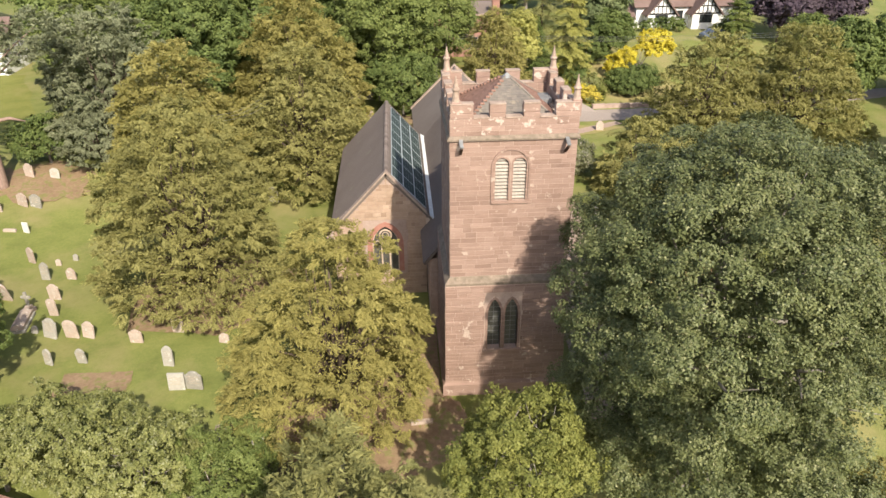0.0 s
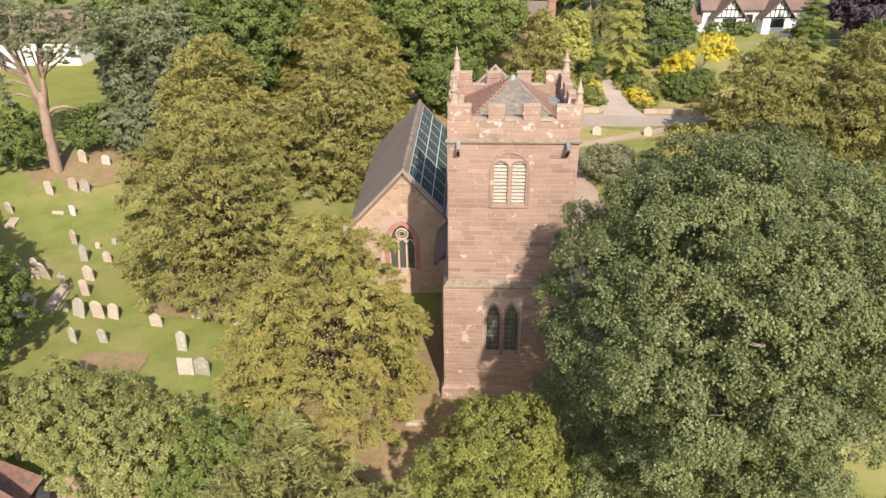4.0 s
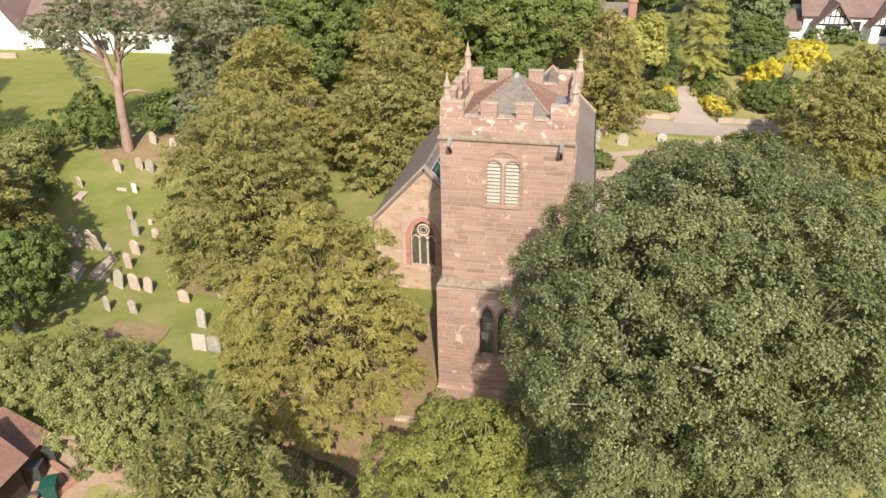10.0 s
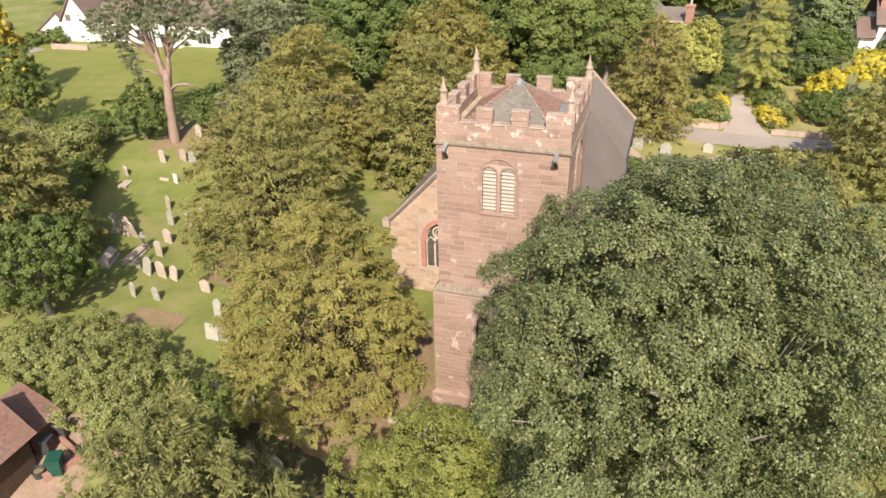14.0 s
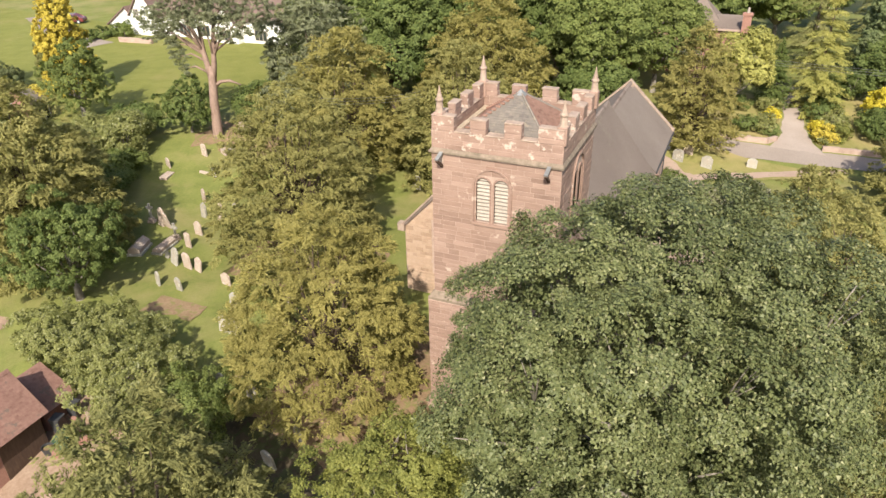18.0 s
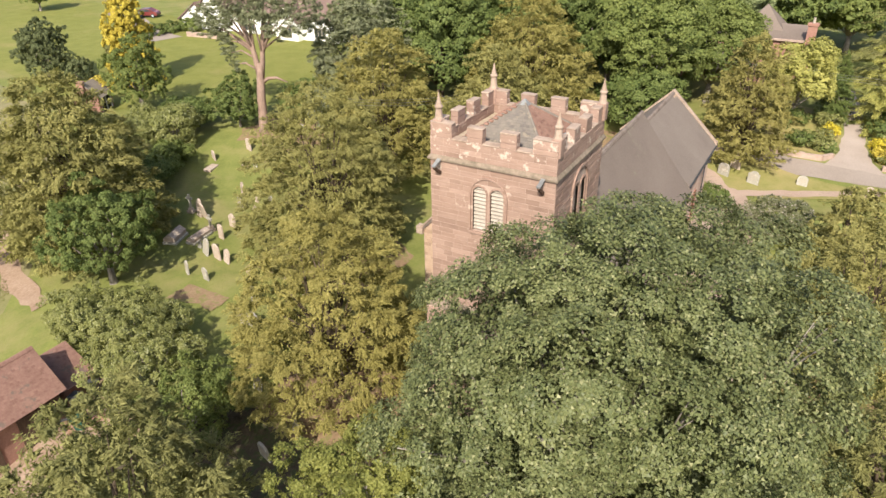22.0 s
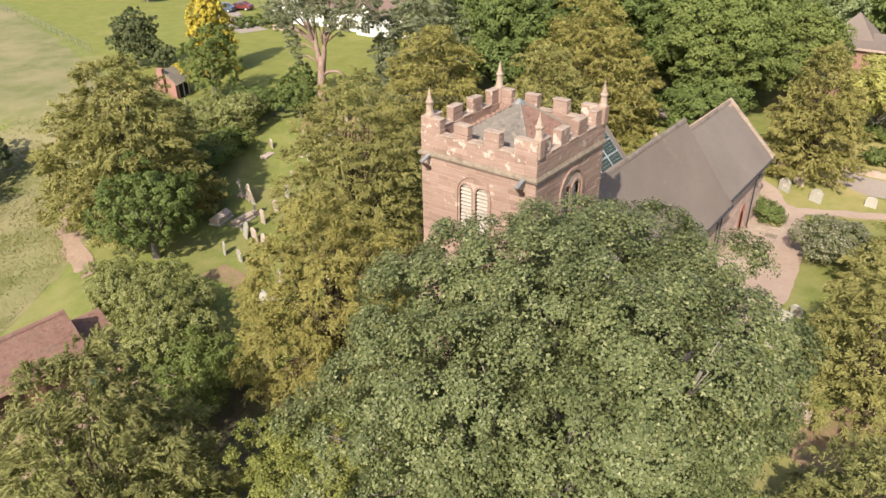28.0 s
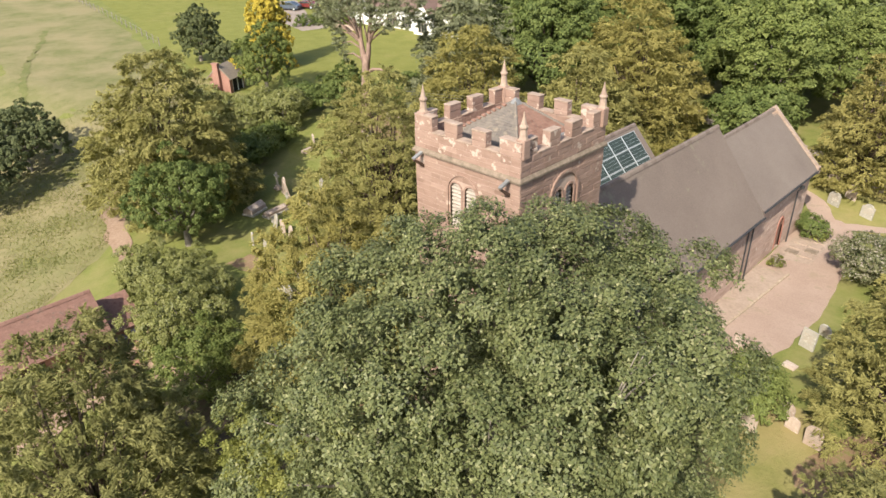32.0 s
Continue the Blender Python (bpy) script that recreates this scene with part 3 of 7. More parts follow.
def tree(name, label, category, x, y, lobes, leaf_mat, bark, crown, r0=0.25, group="", fork=0.35, twigs=0, seed=1, z=None, every=1):
    """lobes are given round the foot of the trunk, heights over the ground."""
    rng = np.random.default_rng(seed)
    root = thing(name, label, category, (x, y, gz(x, y) if z is None else z), group)
    part("trunk", limbs(rng, None, lobes[::every], r0, fork, 8, twigs), bark, root, flat=False)
    link_mesh("crown", leaf_mesh("crown", crown(rng, lobes)), leaf_mat, root)
    return root


# ---- ground ----
def axis_steps(lo, a, b, hi, fine, coarse):
    return np.concatenate([np.arange(lo, a, coarse), np.arange(a, b, fine), np.arange(b, hi + coarse, coarse)])


def sheet(name, xs, ys, material, lift=0.0, wave=0.0):
    X, Y = np.meshgrid(xs, ys)
    Z = ground_z(X, Y) + lift + wave * (np.sin(X * 0.9 + 1.3 * np.sin(Y * 0.4)) * np.sin(Y * 0.7))
    v = np.stack([X, Y, Z], -1).reshape(-1, 3)
    w = len(xs)
    i = np.arange(len(ys) - 1)[:, None] * w + np.arange(w - 1)[None]
    f = np.stack([i, i + 1, i + w + 1, i + w], -1).reshape(-1, 4)
    me = bpy.data.meshes.new(name)
    me.from_pydata(v.tolist(), [], f.tolist())
    for p in me.polygons:
        p.use_smooth = True
    return link_mesh(name, me, material)


tagged(sheet("ground", axis_steps(-420, -60, 60, 420, 1.0, 20), axis_steps(-120, -5, 110, 640, 1.0, 20), "grass", wave=0.03), "mown churchyard grass, green with dry patches", "ground", kind="structure")


def patch(name, centre, outline, material, lift, label, category, rings=14, sub=8, rough=0.25, seed=3):
    """A flat area with a slightly ragged edge that follows the land."""
    rng = np.random.default_rng(seed)
    o = np.array(outline, float)
    pts = np.concatenate([o[i] + (o[(i + 1) % len(o)] - o[i]) * np.arange(sub)[:, None] / sub for i in range(len(o))])
    pts += rng.normal(size=pts.shape) * rough
    c = np.array(centre, float)
    n = len(pts)
    v = [(c[0], c[1])] + [tuple(c + (p - c) * (k + 1) / rings) for k in range(rings) for p in pts]
    a = np.array(v)
    z = ground_z(a[:, 0], a[:, 1]) + lift
    f = [(0, 1 + i, 1 + (i + 1) % n) for i in range(n)]
    f += [(1 + k * n + i, 1 + (k + 1) * n + i, 1 + (k + 1) * n + (i + 1) % n, 1 + k * n + (i + 1) % n) for k in range(rings - 1) for i in range(n)]
    me = bpy.data.meshes.new(name)
    me.from_pydata([(x, y, float(h)) for (x, y), h in zip(v, z)], [], f)
    return tagged(link_mesh(name, me, material), label, category, kind="structure")


def strip(name, pts, width, material, lift, label, category, rough=0.06, seed=4):
    rng = np.random.default_rng(seed)
    P = [Vector((*p, 0)) for p in pts]
    fine = []
    for a, b in zip(P, P[1:]):
        n = max(2, int((b - a).length / 0.8))
        fine += [a.lerp(b, i / n) for i in range(n)]
    fine.append(P[-1])
    for _ in range(6):
        fine = [fine[0]] + [(fine[i - 1] + fine[i] * 2 + fine[i + 1]) / 4 for i in range(1, len(fine) - 1)] + [fine[-1]]
    rows = []
    for i, p in enumerate(fine):
        d = (fine[min(i + 1, len(fine) - 1)] - fine[max(i - 1, 0)]).normalized()
        s = Vector((-d.y, d.x, 0))
        row = [p + s * (width / 2 * k + rng.normal() * rough * (abs(k) > 0.9)) for k in (-1, -0.5, 0, 0.5, 1)]
        rows.append([(q.x, q.y, gz(q.x, q.y) + lift) for q in row])
    v = [q for r in rows for q in r]
    f = [(i * 5 + k, i * 5 + k + 1, i * 5 + k + 6, i * 5 + k + 5) for i in range(len(rows) - 1) for k in range(4)]
    me = bpy.data.meshes.new(name)
    me.from_pydata(v, [], f)
    return tagged(link_mesh(name, me, material), label, category, kind="structure")


patch("meadow", (-80, 25), [(-23, 8), (-25.5, 19), (-31, 27.5), (-37, 35), (-50, 44), (-64, 49), (-92, 56.5), (-135, 66), (-260, 80), (-260, -60), (-40, -60)], "meadow", 0.03, "rough meadow of long dry grass", "meadow")
patch("lawn", (-64, 70), [(-37, 57), (-34, 66), (-44, 86), (-66, 87), (-90, 92), (-150, 100), (-150, 72), (-92, 59), (-66, 52), (-50, 50)], "lawn", 0.035, "wide mown garden lawn behind the churchyard", "lawn")
patch("gravel", (11.0, 52), [(8.6, 41), (12.4, 41), (13.7, 45.5), (13.9, 50), (13.3, 56), (12.4, 61), (11.2, 64.5), (8.6, 64.5)], "gravel", 0.04, "pink gravel path beside the church", "path", rough=0.04)
strip("gravel_turn", [(10.2, 62), (9.0, 65.2), (7.2, 66.6), (4.5, 67)], 1.6, "gravel", 0.055, "pink gravel path round the chancel", "path")
strip("gravel_path", [(10, 26), (10.2, 33), (10.4, 42)], 2.2, "gravel", 0.06, "pink gravel path past the tower", "path")
patch("verge", (14, 66.5), [(8.6, 64.6), (12.6, 63.4), (17, 65.4), (24, 68.4), (21, 68.6), (14, 69.4), (8.5, 71.4), (6.4, 68.0)], "verge", 0.05, "dry yellowish grass verge beyond the chancel", "grass", 9, 8, 0.05)
strip("footpath", [(11, 63.5), (16, 66), (23, 69.5)], 1.1, "gravel", 0.07, "narrow pale path across the grass", "path")
strip("road", [(-8, 75.6), (5, 72.6), (12, 70.4), (16, 71.0), (20.5, 71.5), (27, 72.4), (42, 74.4), (70, 80.5)], 3.0, "tarmac", 0.04, "pale worn tarmac lane", "road")
patch("drive", (18.9, 77.0), [(16.6, 72.4), (21.6, 72.6), (20.4, 74.6), (19.7, 77.5), (19.5, 80.5), (19.1, 84.0), (17.9, 92.5), (15.6, 92.5), (17.4, 83.5), (17.7, 79.6), (17.6, 75.0)], "drive", 0.05, "pinkish gravel drive widening to the lane", "drive", 8, 6, 0.05)
patch("garden_bed", (14.4, 77), [(9.5, 74.6), (16.8, 73.4), (17.3, 75.4), (17.2, 80), (16.8, 84), (12.0, 84), (9.0, 79)], "verge", 0.045, "dry planted bank beside the drive", "garden bed", 6, 5, 0.12)
patch("garden_bed", (24.0, 76.6), [(20.6, 74.6), (26.0, 74.4), (33.0, 75.2), (33.0, 86), (24, 87), (20.0, 85), (20.1, 79)], "verge", 0.03, "dry planted garden beside the drive", "garden bed", 6, 5, 0.12)
patch("paved_strip", (9.5, 49), [(8.66, 43.5), (10.1, 43.5), (10.5, 48), (10.6, 53.6), (8.66, 53.6)], "paving", 0.06, "worn mossy paving strip along the church wall", "paving", rough=0.03)
for k in range(11):
    y = 43.6 + k * 0.92
    kb = part("kerb_stone", bevelled(boxes((-0.07, 0.07, -0.44, 0.44, -0.1, 0.13)), 0.02, 1), "lichen_stone")
    kb.matrix_basis = pose(10.16 + 0.045 * k, y + 0.44, gz(10.3, y) + 0.02, 0, 0, -2.5)
    tagged(kb, "long low kerb stone edging the paved strip", "kerb stone", "kerb stones")
patch("garden_lawn", (23.2, 78), [(23.0, 75.0), (25.2, 75.0), (25.6, 79), (25.0, 84.0), (23.2, 84), (23.2, 78)], "verge", 0.06, "small dry brownish garden lawn", "lawn", rough=0.04)
strip("field_path", [(-38.5, 30.4), (-35.5, 28.8), (-32.0, 27.0), (-28.5, 26.1), (-26.0, 25.4)], 1.7, "path_earth", 0.05, "bare trodden earth path at the field's edge", "path", 0.25)
strip("yard_path", [(-14.8, 20.6), (-13.2, 20.9), (-11.8, 21.4), (-10.2, 21.6)], 1.5, "path_earth", 0.065, "trodden earth path into the bushes", "path", 0.15)
strip("meadow_track", [(-56.0, 28.6), (-64.1, 31.5), (-72.6, 34.4), (-84.5, 38.9), (-96.9, 45.0), (-106.0, 48.7)], 0.8, "track", 0.06, "faint green trodden line across the meadow", "track", 0.2)
strip("house_drive", [(-72, 77.5), (-80, 79.5), (-88, 84.5), (-100, 91)], 4.6, "tarmac", 0.06, "grey tarmac drive by the white house", "drive")
strip("yard", [(-13.9, 10), (-13.9, 17), (-14.4, 20), (-15.0, 23)], 3.4, "path_earth", 0.04, "earth and gravel yard before the garage", "yard", 0.2)
patch("bare_earth_grave", (-16.8, 30.6), [(-18.6, 29.4), (-14.6, 29.6), (-14.8, 31.2), (-18.2, 31.2)], "soil", 0.035, "bare brown patch of earth in the grass", "earth", 5, 6, 0.08)
patch("pine_mound", (-28.9, 53.4), [(-33, 51.2), (-29, 51), (-25, 52), (-25, 56.5), (-29, 57.5), (-33, 56)], "soil", 0.045, "brown needle-covered earth round the pine", "earth", 5, 6, 0.3)
patch("yew_floor", (-2.5, 26.5), [(-6.5, 23.2), (-1, 23), (2.2, 24.2), (3.0, 27.0), (1.7, 28.6), (1.7, 34.0), (0.2, 36.0), (-2, 33), (-6.5, 29)], "soil", 0.045, "bare brown earth under the yew", "earth", 6, 6, 0.08)
patch("yew_floor", (-12.5, 39.5), [(-16.5, 35.2), (-11, 34.2), (-7.5, 36.5), (-7, 41.5), (-12, 44.5), (-17, 42)], "soil", 0.045, "bare brown earth under the yew", "earth", 6, 6, 0.08)
patch("yew_floor", (19.2, 37.4), [(17.2, 36.4), (18.6, 34.6), (21, 34), (23, 37), (22, 40), (19.0, 41), (17.8, 39)], "soil", 0.05, "bare brown earth under the yew", "earth", 6, 6, 0.08)
# Ground in the gap between the yews; its darkness is painted shade.
patch("shade_floor", (-5.5, 21.5), [(-10.5, 18.5), (-4, 18), (1.5, 18.5), (1.0, 22.4), (-2.5, 23.4), (-6.0, 24.6), (-10, 23.4)], "shaded_earth", 0.055, "earth between the yews, coloured dark to stand for their shade", "earth", 6, 6, 0.08)
patch("dry_grass", (15.6, 36.6), [(13.0, 33.0), (17.5, 32.4), (19.6, 35), (19.4, 38.6), (17.0, 40.6), (14.2, 41.0), (12.6, 37.5)], "verge", 0.035, "dry worn grass under the trees", "grass", 8, 6, 0.08)
patch("yew_floor", (1.2, 66.4), [(-3.4, 63.4), (4.6, 63.0), (5.0, 66.0), (2.0, 69.5), (-3.0, 69.0)], "soil", 0.04, "bare brown earth behind the church", "earth", 6, 6, 0.08)
patch("paved_graves", (10, 58), [(8.9, 55.6), (11.2, 55.8), (11.2, 61), (8.9, 61)], "paving", 0.055, "worn ledger slabs beside the chancel", "paving", 4, 4, 0.05)

# ---- the church ----
church = thing("church", "red sandstone church with a battlemented west tower", "church", (4.95, 31.2, 0))


def wpart(name, bm, material, parent=church, label="", flat=True):
    """A part whose mesh is drawn in world places."""
    ob = part(name, bm, material, parent, label, flat)
    if parent.type == "EMPTY":
        ob.matrix_parent_inverse = parent.matrix_basis.inverted()
    return ob


def wall(bm, at, ud, nd, length, z0, z1, th, ops=()):
    """A wall with openings (u0, u1, sill, spring, kind, rise) right through it; nd points outwards."""
    at, ud, nd = Vector(at), Vector(ud), Vector(nd)
    tops = [(o[3] + ((o[1] - o[0]) / 2 if o[4] == "round" else o[5])) for o in ops]
    us = sorted({0.0, length, *[o[0] for o in ops], *[o[1] for o in ops]})
    vs = sorted({z0, z1, *[o[2] for o in ops], *[o[3] for o in ops], *tops})

    def solid(pts):
        extrude_outline(bm, [at + ud * u + Vector((0, 0, v - at.z)) for u, v in pts], -nd * th)

    for a, b in zip(us, us[1:]):
        for c, d in zip(vs, vs[1:]):
            mu, mv = (a + b) / 2, (c + d) / 2
            if not any(o[0] < mu < o[1] and o[2] < mv < t for o, t in zip(ops, tops)):
                solid([(a, c), (b, c), (b, d), (a, d)])
    for o, t in zip(ops, tops):
        arc = arch_points(o[0], o[1], o[3], o[4], 8, o[5] if o[4] != "round" else None)
        h = len(arc) // 2
        solid(arc[:h + 1] + [(o[0], t)])
        solid([(o[1], t)] + arc[h:])
    bmesh.ops.remove_doubles(bm, verts=bm.verts, dist=0.0005)


def courses(rng, u0, u1, z0, z1, ops=(), ch=(0.18, 0.28), sw=(0.4, 1.05)):
    z = z0
    while z < z1 - 0.05:
        h = min(rng.uniform(*ch), z1 - z)
        if z1 - z - h < 0.12:
            h = z1 - z
        u = u0 + rng.uniform(-0.4, 0)
        while u < u1:
            w = rng.uniform(*sw)
            a, b = max(u, u0), min(u + w, u1)
            if u1 - b < 0.15:
                b = u1
            u = b if b == u1 else u + w
            spans = [(a, b)]
            for o in ops:
                if z < o[3] and z + h > o[2]:
                    nxt = []
                    for s, e in spans:
                        if e <= o[0] or s >= o[1]:
                            nxt.append((s, e))
                        else:
                            nxt += [(s, o[0])] * (s < o[0]) + [(o[1], e)] * (e > o[1])
                    spans = nxt
            for s, e in spans:
                if e - s > 0.06:
                    yield s, e, z, z + h
        z += h


def stone_mesh(material):
    """A dressed block: back on the wall, edges chamfered, for scaling to size."""
    bm = bmesh.new()
    back = [(-0.5, 0, -0.5), (0.5, 0, -0.5), (0.5, 0, 0.5), (-0.5, 0, 0.5)]
    edge = [(x, -0.6, z) for x, _, z in back]
    face = [(x * 0.95, -1, z * 0.9) for x, _, z in back]
    rings = [[bm.verts.new(p) for p in r] for r in (back, edge, face)]
    for r, s in zip(rings, rings[1:]):
        for k in range(4):
            bm.faces.new((r[k], r[(k + 1) % 4], s[(k + 1) % 4], s[k]))
    bm.faces.new(rings[2])
    bmesh.ops.recalc_face_normals(bm, faces=bm.faces)
    me = bpy.data.meshes.new("stone")
    bm.to_mesh(me)
    bm.free()
    me.materials.append(M[material])
    return me


STONE, PARAPET_STONE = stone_mesh("sandstone"), stone_mesh("sandstone_lichen")


def stones_joined(name, rng, rects, at, ud, nd, parent, material, proud=(0.012, 0.03), gap=0.016, label=""):
    v, f = [], []
    at, ud, nd = Vector(at), Vector(ud), Vector(nd)
    for a, b, c, d in rects:
        p = rng.uniform(*proud)
        q = [(a + gap / 2, c + gap / 2), (b - gap / 2, c + gap / 2), (b - gap / 2, d - gap / 2), (a + gap / 2, d - gap / 2)]
        i = len(v)
        for depth, ins in ((-0.005, 0), (p * 0.55, 0), (p, 0.014)):
            for k, (u, z) in enumerate(q):
                uu = u + ins * (1 if k in (0, 3) else -1)
                zz = z + ins * (1 if k in (0, 1) else -1)
                w = at + ud * uu + nd * depth
                v.append((w.x, w.y, zz))
        for r in (0, 4):
            for k in range(4):
                f.append((i + r + k, i + r + (k + 1) % 4, i + r + 4 + (k + 1) % 4, i + r + 4 + k))
        f.append((i + 8, i + 9, i + 10, i + 11))
    me = bpy.data.meshes.new(name)
    me.from_pydata(v, [], f)
    ob = link_mesh(name, me, material, parent, label)
    if parent.type == "EMPTY":
        ob.matrix_parent_inverse = parent.matrix_basis.inverted()
    ob["kind"] = "stuff"
    return ob


def arch_ring(bm, at, ud, nd, u0, u1, sill, spring, kind, rise, w, out, depth, foot=True):
    """A moulded band round an opening, proud of the wall by out."""
    at, ud, nd = Vector(at), Vector(ud), Vector(nd)
    inner = arch_points(u0, u1, spring, kind, 8, rise)
    c = (u0 + u1) / 2
    outer = []
    for i, (u, v) in enumerate(inner):
        a = inner[max(0, i - 1)]
        b = inner[min(len(inner) - 1, i + 1)]
        t = Vector((b[0] - a[0], b[1] - a[1])).normalized()
        outer.append((u - t.y * w, v + t.x * w))
    if foot:
        inner = [(u0, sill)] + inner + [(u1, sill)]
        outer = [(u0 - w, sill)] + outer + [(u1 + w, sill)]
    for (a, b), (c2, d) in zip(zip(inner, inner[1:]), zip(outer, outer[1:])):
        extrude_outline(bm, [at + ud * u + nd * out + Vector((0, 0, v - at.z)) for u, v in (a, b, d, c2)], -nd * (out + depth))


WEST, SOUTH, NORTH, EAST = Vector((0, -1, 0)), Vector((1, 0, 0)), Vector((-1, 0, 0)), Vector((0, 1, 0))
UX, UY = Vector((1, 0, 0)), Vector((0, 1, 0))
# tower: lower stage and upper stage, each (x0, x1, y0, y1)
LO, UP = (1.92, 7.86, 28.18, 34.1), (2.16, 7.68, 28.40, 34.0)
lancets = [(2.06, 2.70, 2.75, 4.8, "pointed", 0.85), (2.90, 3.54, 2.75, 4.8, "pointed", 0.85)]
bell = [(1.99, 2.58, 10.75, 12.46, "round", 0), (2.78, 3.37, 10.75, 12.46, "round", 0)]
bell_side = [(2.2, 2.74, 10.75, 12.35, "round", 0), (2.98, 3.52, 10.75, 12.35, "round", 0)]
bm = bmesh.new()
wall(bm, (LO[0], LO[2], -0.6), UX, WEST, LO[1] - LO[0], -0.6, 6.5, 0.9, lancets)
wall(bm, (LO[1], LO[2] + 0.9, -0.6), UY, SOUTH, LO[3] - LO[2] - 0.9, -0.6, 6.5, 0.9)
wall(bm, (LO[0], LO[2] + 0.9, -0.6), UY, NORTH, LO[3] - LO[2] - 0.9, -0.6, 6.5, 0.9)
wall(bm, (LO[0] + 0.9, LO[3], -0.6), UX, EAST, LO[1] - LO[0] - 1.8, -0.6, 6.5, 0.9)
lower_wall = wpart("lower_wall", bm, "mortar", label="joints of the tower's lower stage")
bm = bmesh.new()
wall(bm, (UP[0], UP[2], 6.5), UX, WEST, UP[1] - UP[0], 6.5, 13.62, 0.75, bell)
wall(bm, (UP[1], UP[2] + 0.75, 6.5), UY, SOUTH, UP[3] - UP[2] - 0.75, 6.5, 13.62, 0.75, [(o[0] - 0.75, o[1] - 0.75, *o[2:]) for o in bell_side])
wall(bm, (UP[0], UP[2] + 0.75, 6.5), UY, NORTH, UP[3] - UP[2] - 0.75, 6.5, 13.62, 0.75)
wall(bm, (UP[0] + 0.75, UP[3], 6.5), UX, EAST, UP[1] - UP[0] - 1.5, 6.5, 13.62, 0.75)
upper_wall = wpart("upper_wall", bm, "mortar", label="joints of the tower's upper stage")


def ring_course(name, outer, z0, z1, proj, slope, material, parent=church):
    """A string course round the tower, its top weathered to a slope."""
    bm = bmesh.new()
    x0, x1, y0, y1 = outer
    lo = [bm.verts.new(p) for p in ((x0 - proj, y0 - proj, z0), (x1 + proj, y0 - proj, z0), (x1 + proj, y1 + proj, z0), (x0 - proj, y1 + proj, z0))]
    mid = [bm.verts.new((v.co.x, v.co.y, z1 - slope)) for v in lo]
    top = [bm.verts.new(p) for p in ((x0, y0, z1), (x1, y0, z1), (x1, y1, z1), (x0, y1, z1))]
    for r, s in ((lo, mid), (mid, top)):
        for k in range(4):
            bm.faces.new((r[k], r[(k + 1) % 4], s[(k + 1) % 4], s[k]))
    bm.faces.new(lo[::-1])
    bm.faces.new(top)
    return wpart(name, bm, material, parent)


ring_course("offset_course", (UP[0] - 0.02, UP[1] + 0.02, UP[2] - 0.02, UP[3] + 0.02), 6.46, 6.84, 0.22, 0.26, "mossy_course")
ring_course("string_course", (UP[0] - 0.01, UP[1] + 0.01, UP[2] - 0.01, UP[3] + 0.01), 13.60, 13.80, 0.10, 0.12, "mossy_course")
ring_course("plinth", LO, -0.5, 0.75, 0.14, 0.16, "sandstone_rest")

# windows of the tower
bm = bmesh.new()
for o in bell:
    arch_ring(bm, (UP[0], UP[2], 0), UX, WEST, o[0], o[1], o[2], o[3], "round", None, 0.08, 0.02, 0.25)
extrude_outline(bm, [(UP[0] + 1.83, UP[2] - 0.10, 10.62), (UP[0] + 3.53, UP[2] - 0.10, 10.62), (UP[0] + 3.53, UP[2] - 0.10, 10.73), (UP[0] + 1.83, UP[2] - 0.10, 10.73)], (0, 0.3, 0))
belfry = wpart("belfry_window", bm, "sandstone_rest", label="louvred two-light belfry window")
bm = bmesh.new()
arch_ring(bm, (UP[0], UP[2], 0), UX, WEST, 1.90, 3.46, 10.75, 12.36, "round", None, 0.09, 0.07, 0.1)
wpart("hood_mould", bm, "sandstone_rest", belfry)
for o in bell:
    for k in range(12):
        z = o[2] + 0.06 + k * 0.165
        half = (o[1] - o[0]) / 2
        w = half if z < o[3] else math.sqrt(max(0.0, half * half - (z + 0.05 - o[3]) ** 2))
        if w < 0.08:
            continue
        c = UP[0] + (o[0] + o[1]) / 2
        bm = bmesh.new()
        extrude_outline(bm, [(c - w, UP[2] + 0.05, z), (c - w, UP[2] + 0.07, z + 0.045), (c - w, UP[2] + 0.25, z + 0.175), (c - w, UP[2] + 0.25, z + 0.135)], (2 * w, 0, 0))
        wpart("slat", bm, "louvre", belfry)
bm = boxes((UP[0] + 1.9, UP[0] + 3.5, UP[2] + 0.55, UP[2] + 0.6, 10.6, 13.0))
wpart("window_back", bm, "dark_void", belfry)
bm = bmesh.new()
for o in bell_side:
    arch_ring(bm, (UP[1], UP[2], 0), UY, SOUTH, o[0], o[1], o[2], o[3], "round", None, 0.10, 0.05, 0.25)
side_bell = wpart("belfry_window", bm, "sandstone_rest", label="dark two-light belfry window, louvres in shade")
bm = bmesh.new()
arch_ring(bm, (UP[1], UP[2], 0), UY, SOUTH, 2.0, 3.72, 10.75, 12.36, "round", None, 0.12, 0.09, 0.1)
wpart("hood_mould", bm, "sandstone_rest", side_bell)
for o in bell_side:
    for k in range(10):
        z = o[2] + 0.06 + k * 0.165
        bm = bmesh.new()
        c = UP[2] + (o[0] + o[1]) / 2
        h = (o[1] - o[0]) / 2 * (1 if z < o[3] - 0.05 else 0.6)
        extrude_outline(bm, [(UP[1] - 0.08, c - h, z), (UP[1] - 0.1, c - h, z + 0.045), (UP[1] - 0.28, c - h, z + 0.17), (UP[1] - 0.28, c - h, z + 0.14)], (0, 2 * h, 0))
        wpart("slat", bm, "louvre", side_bell)
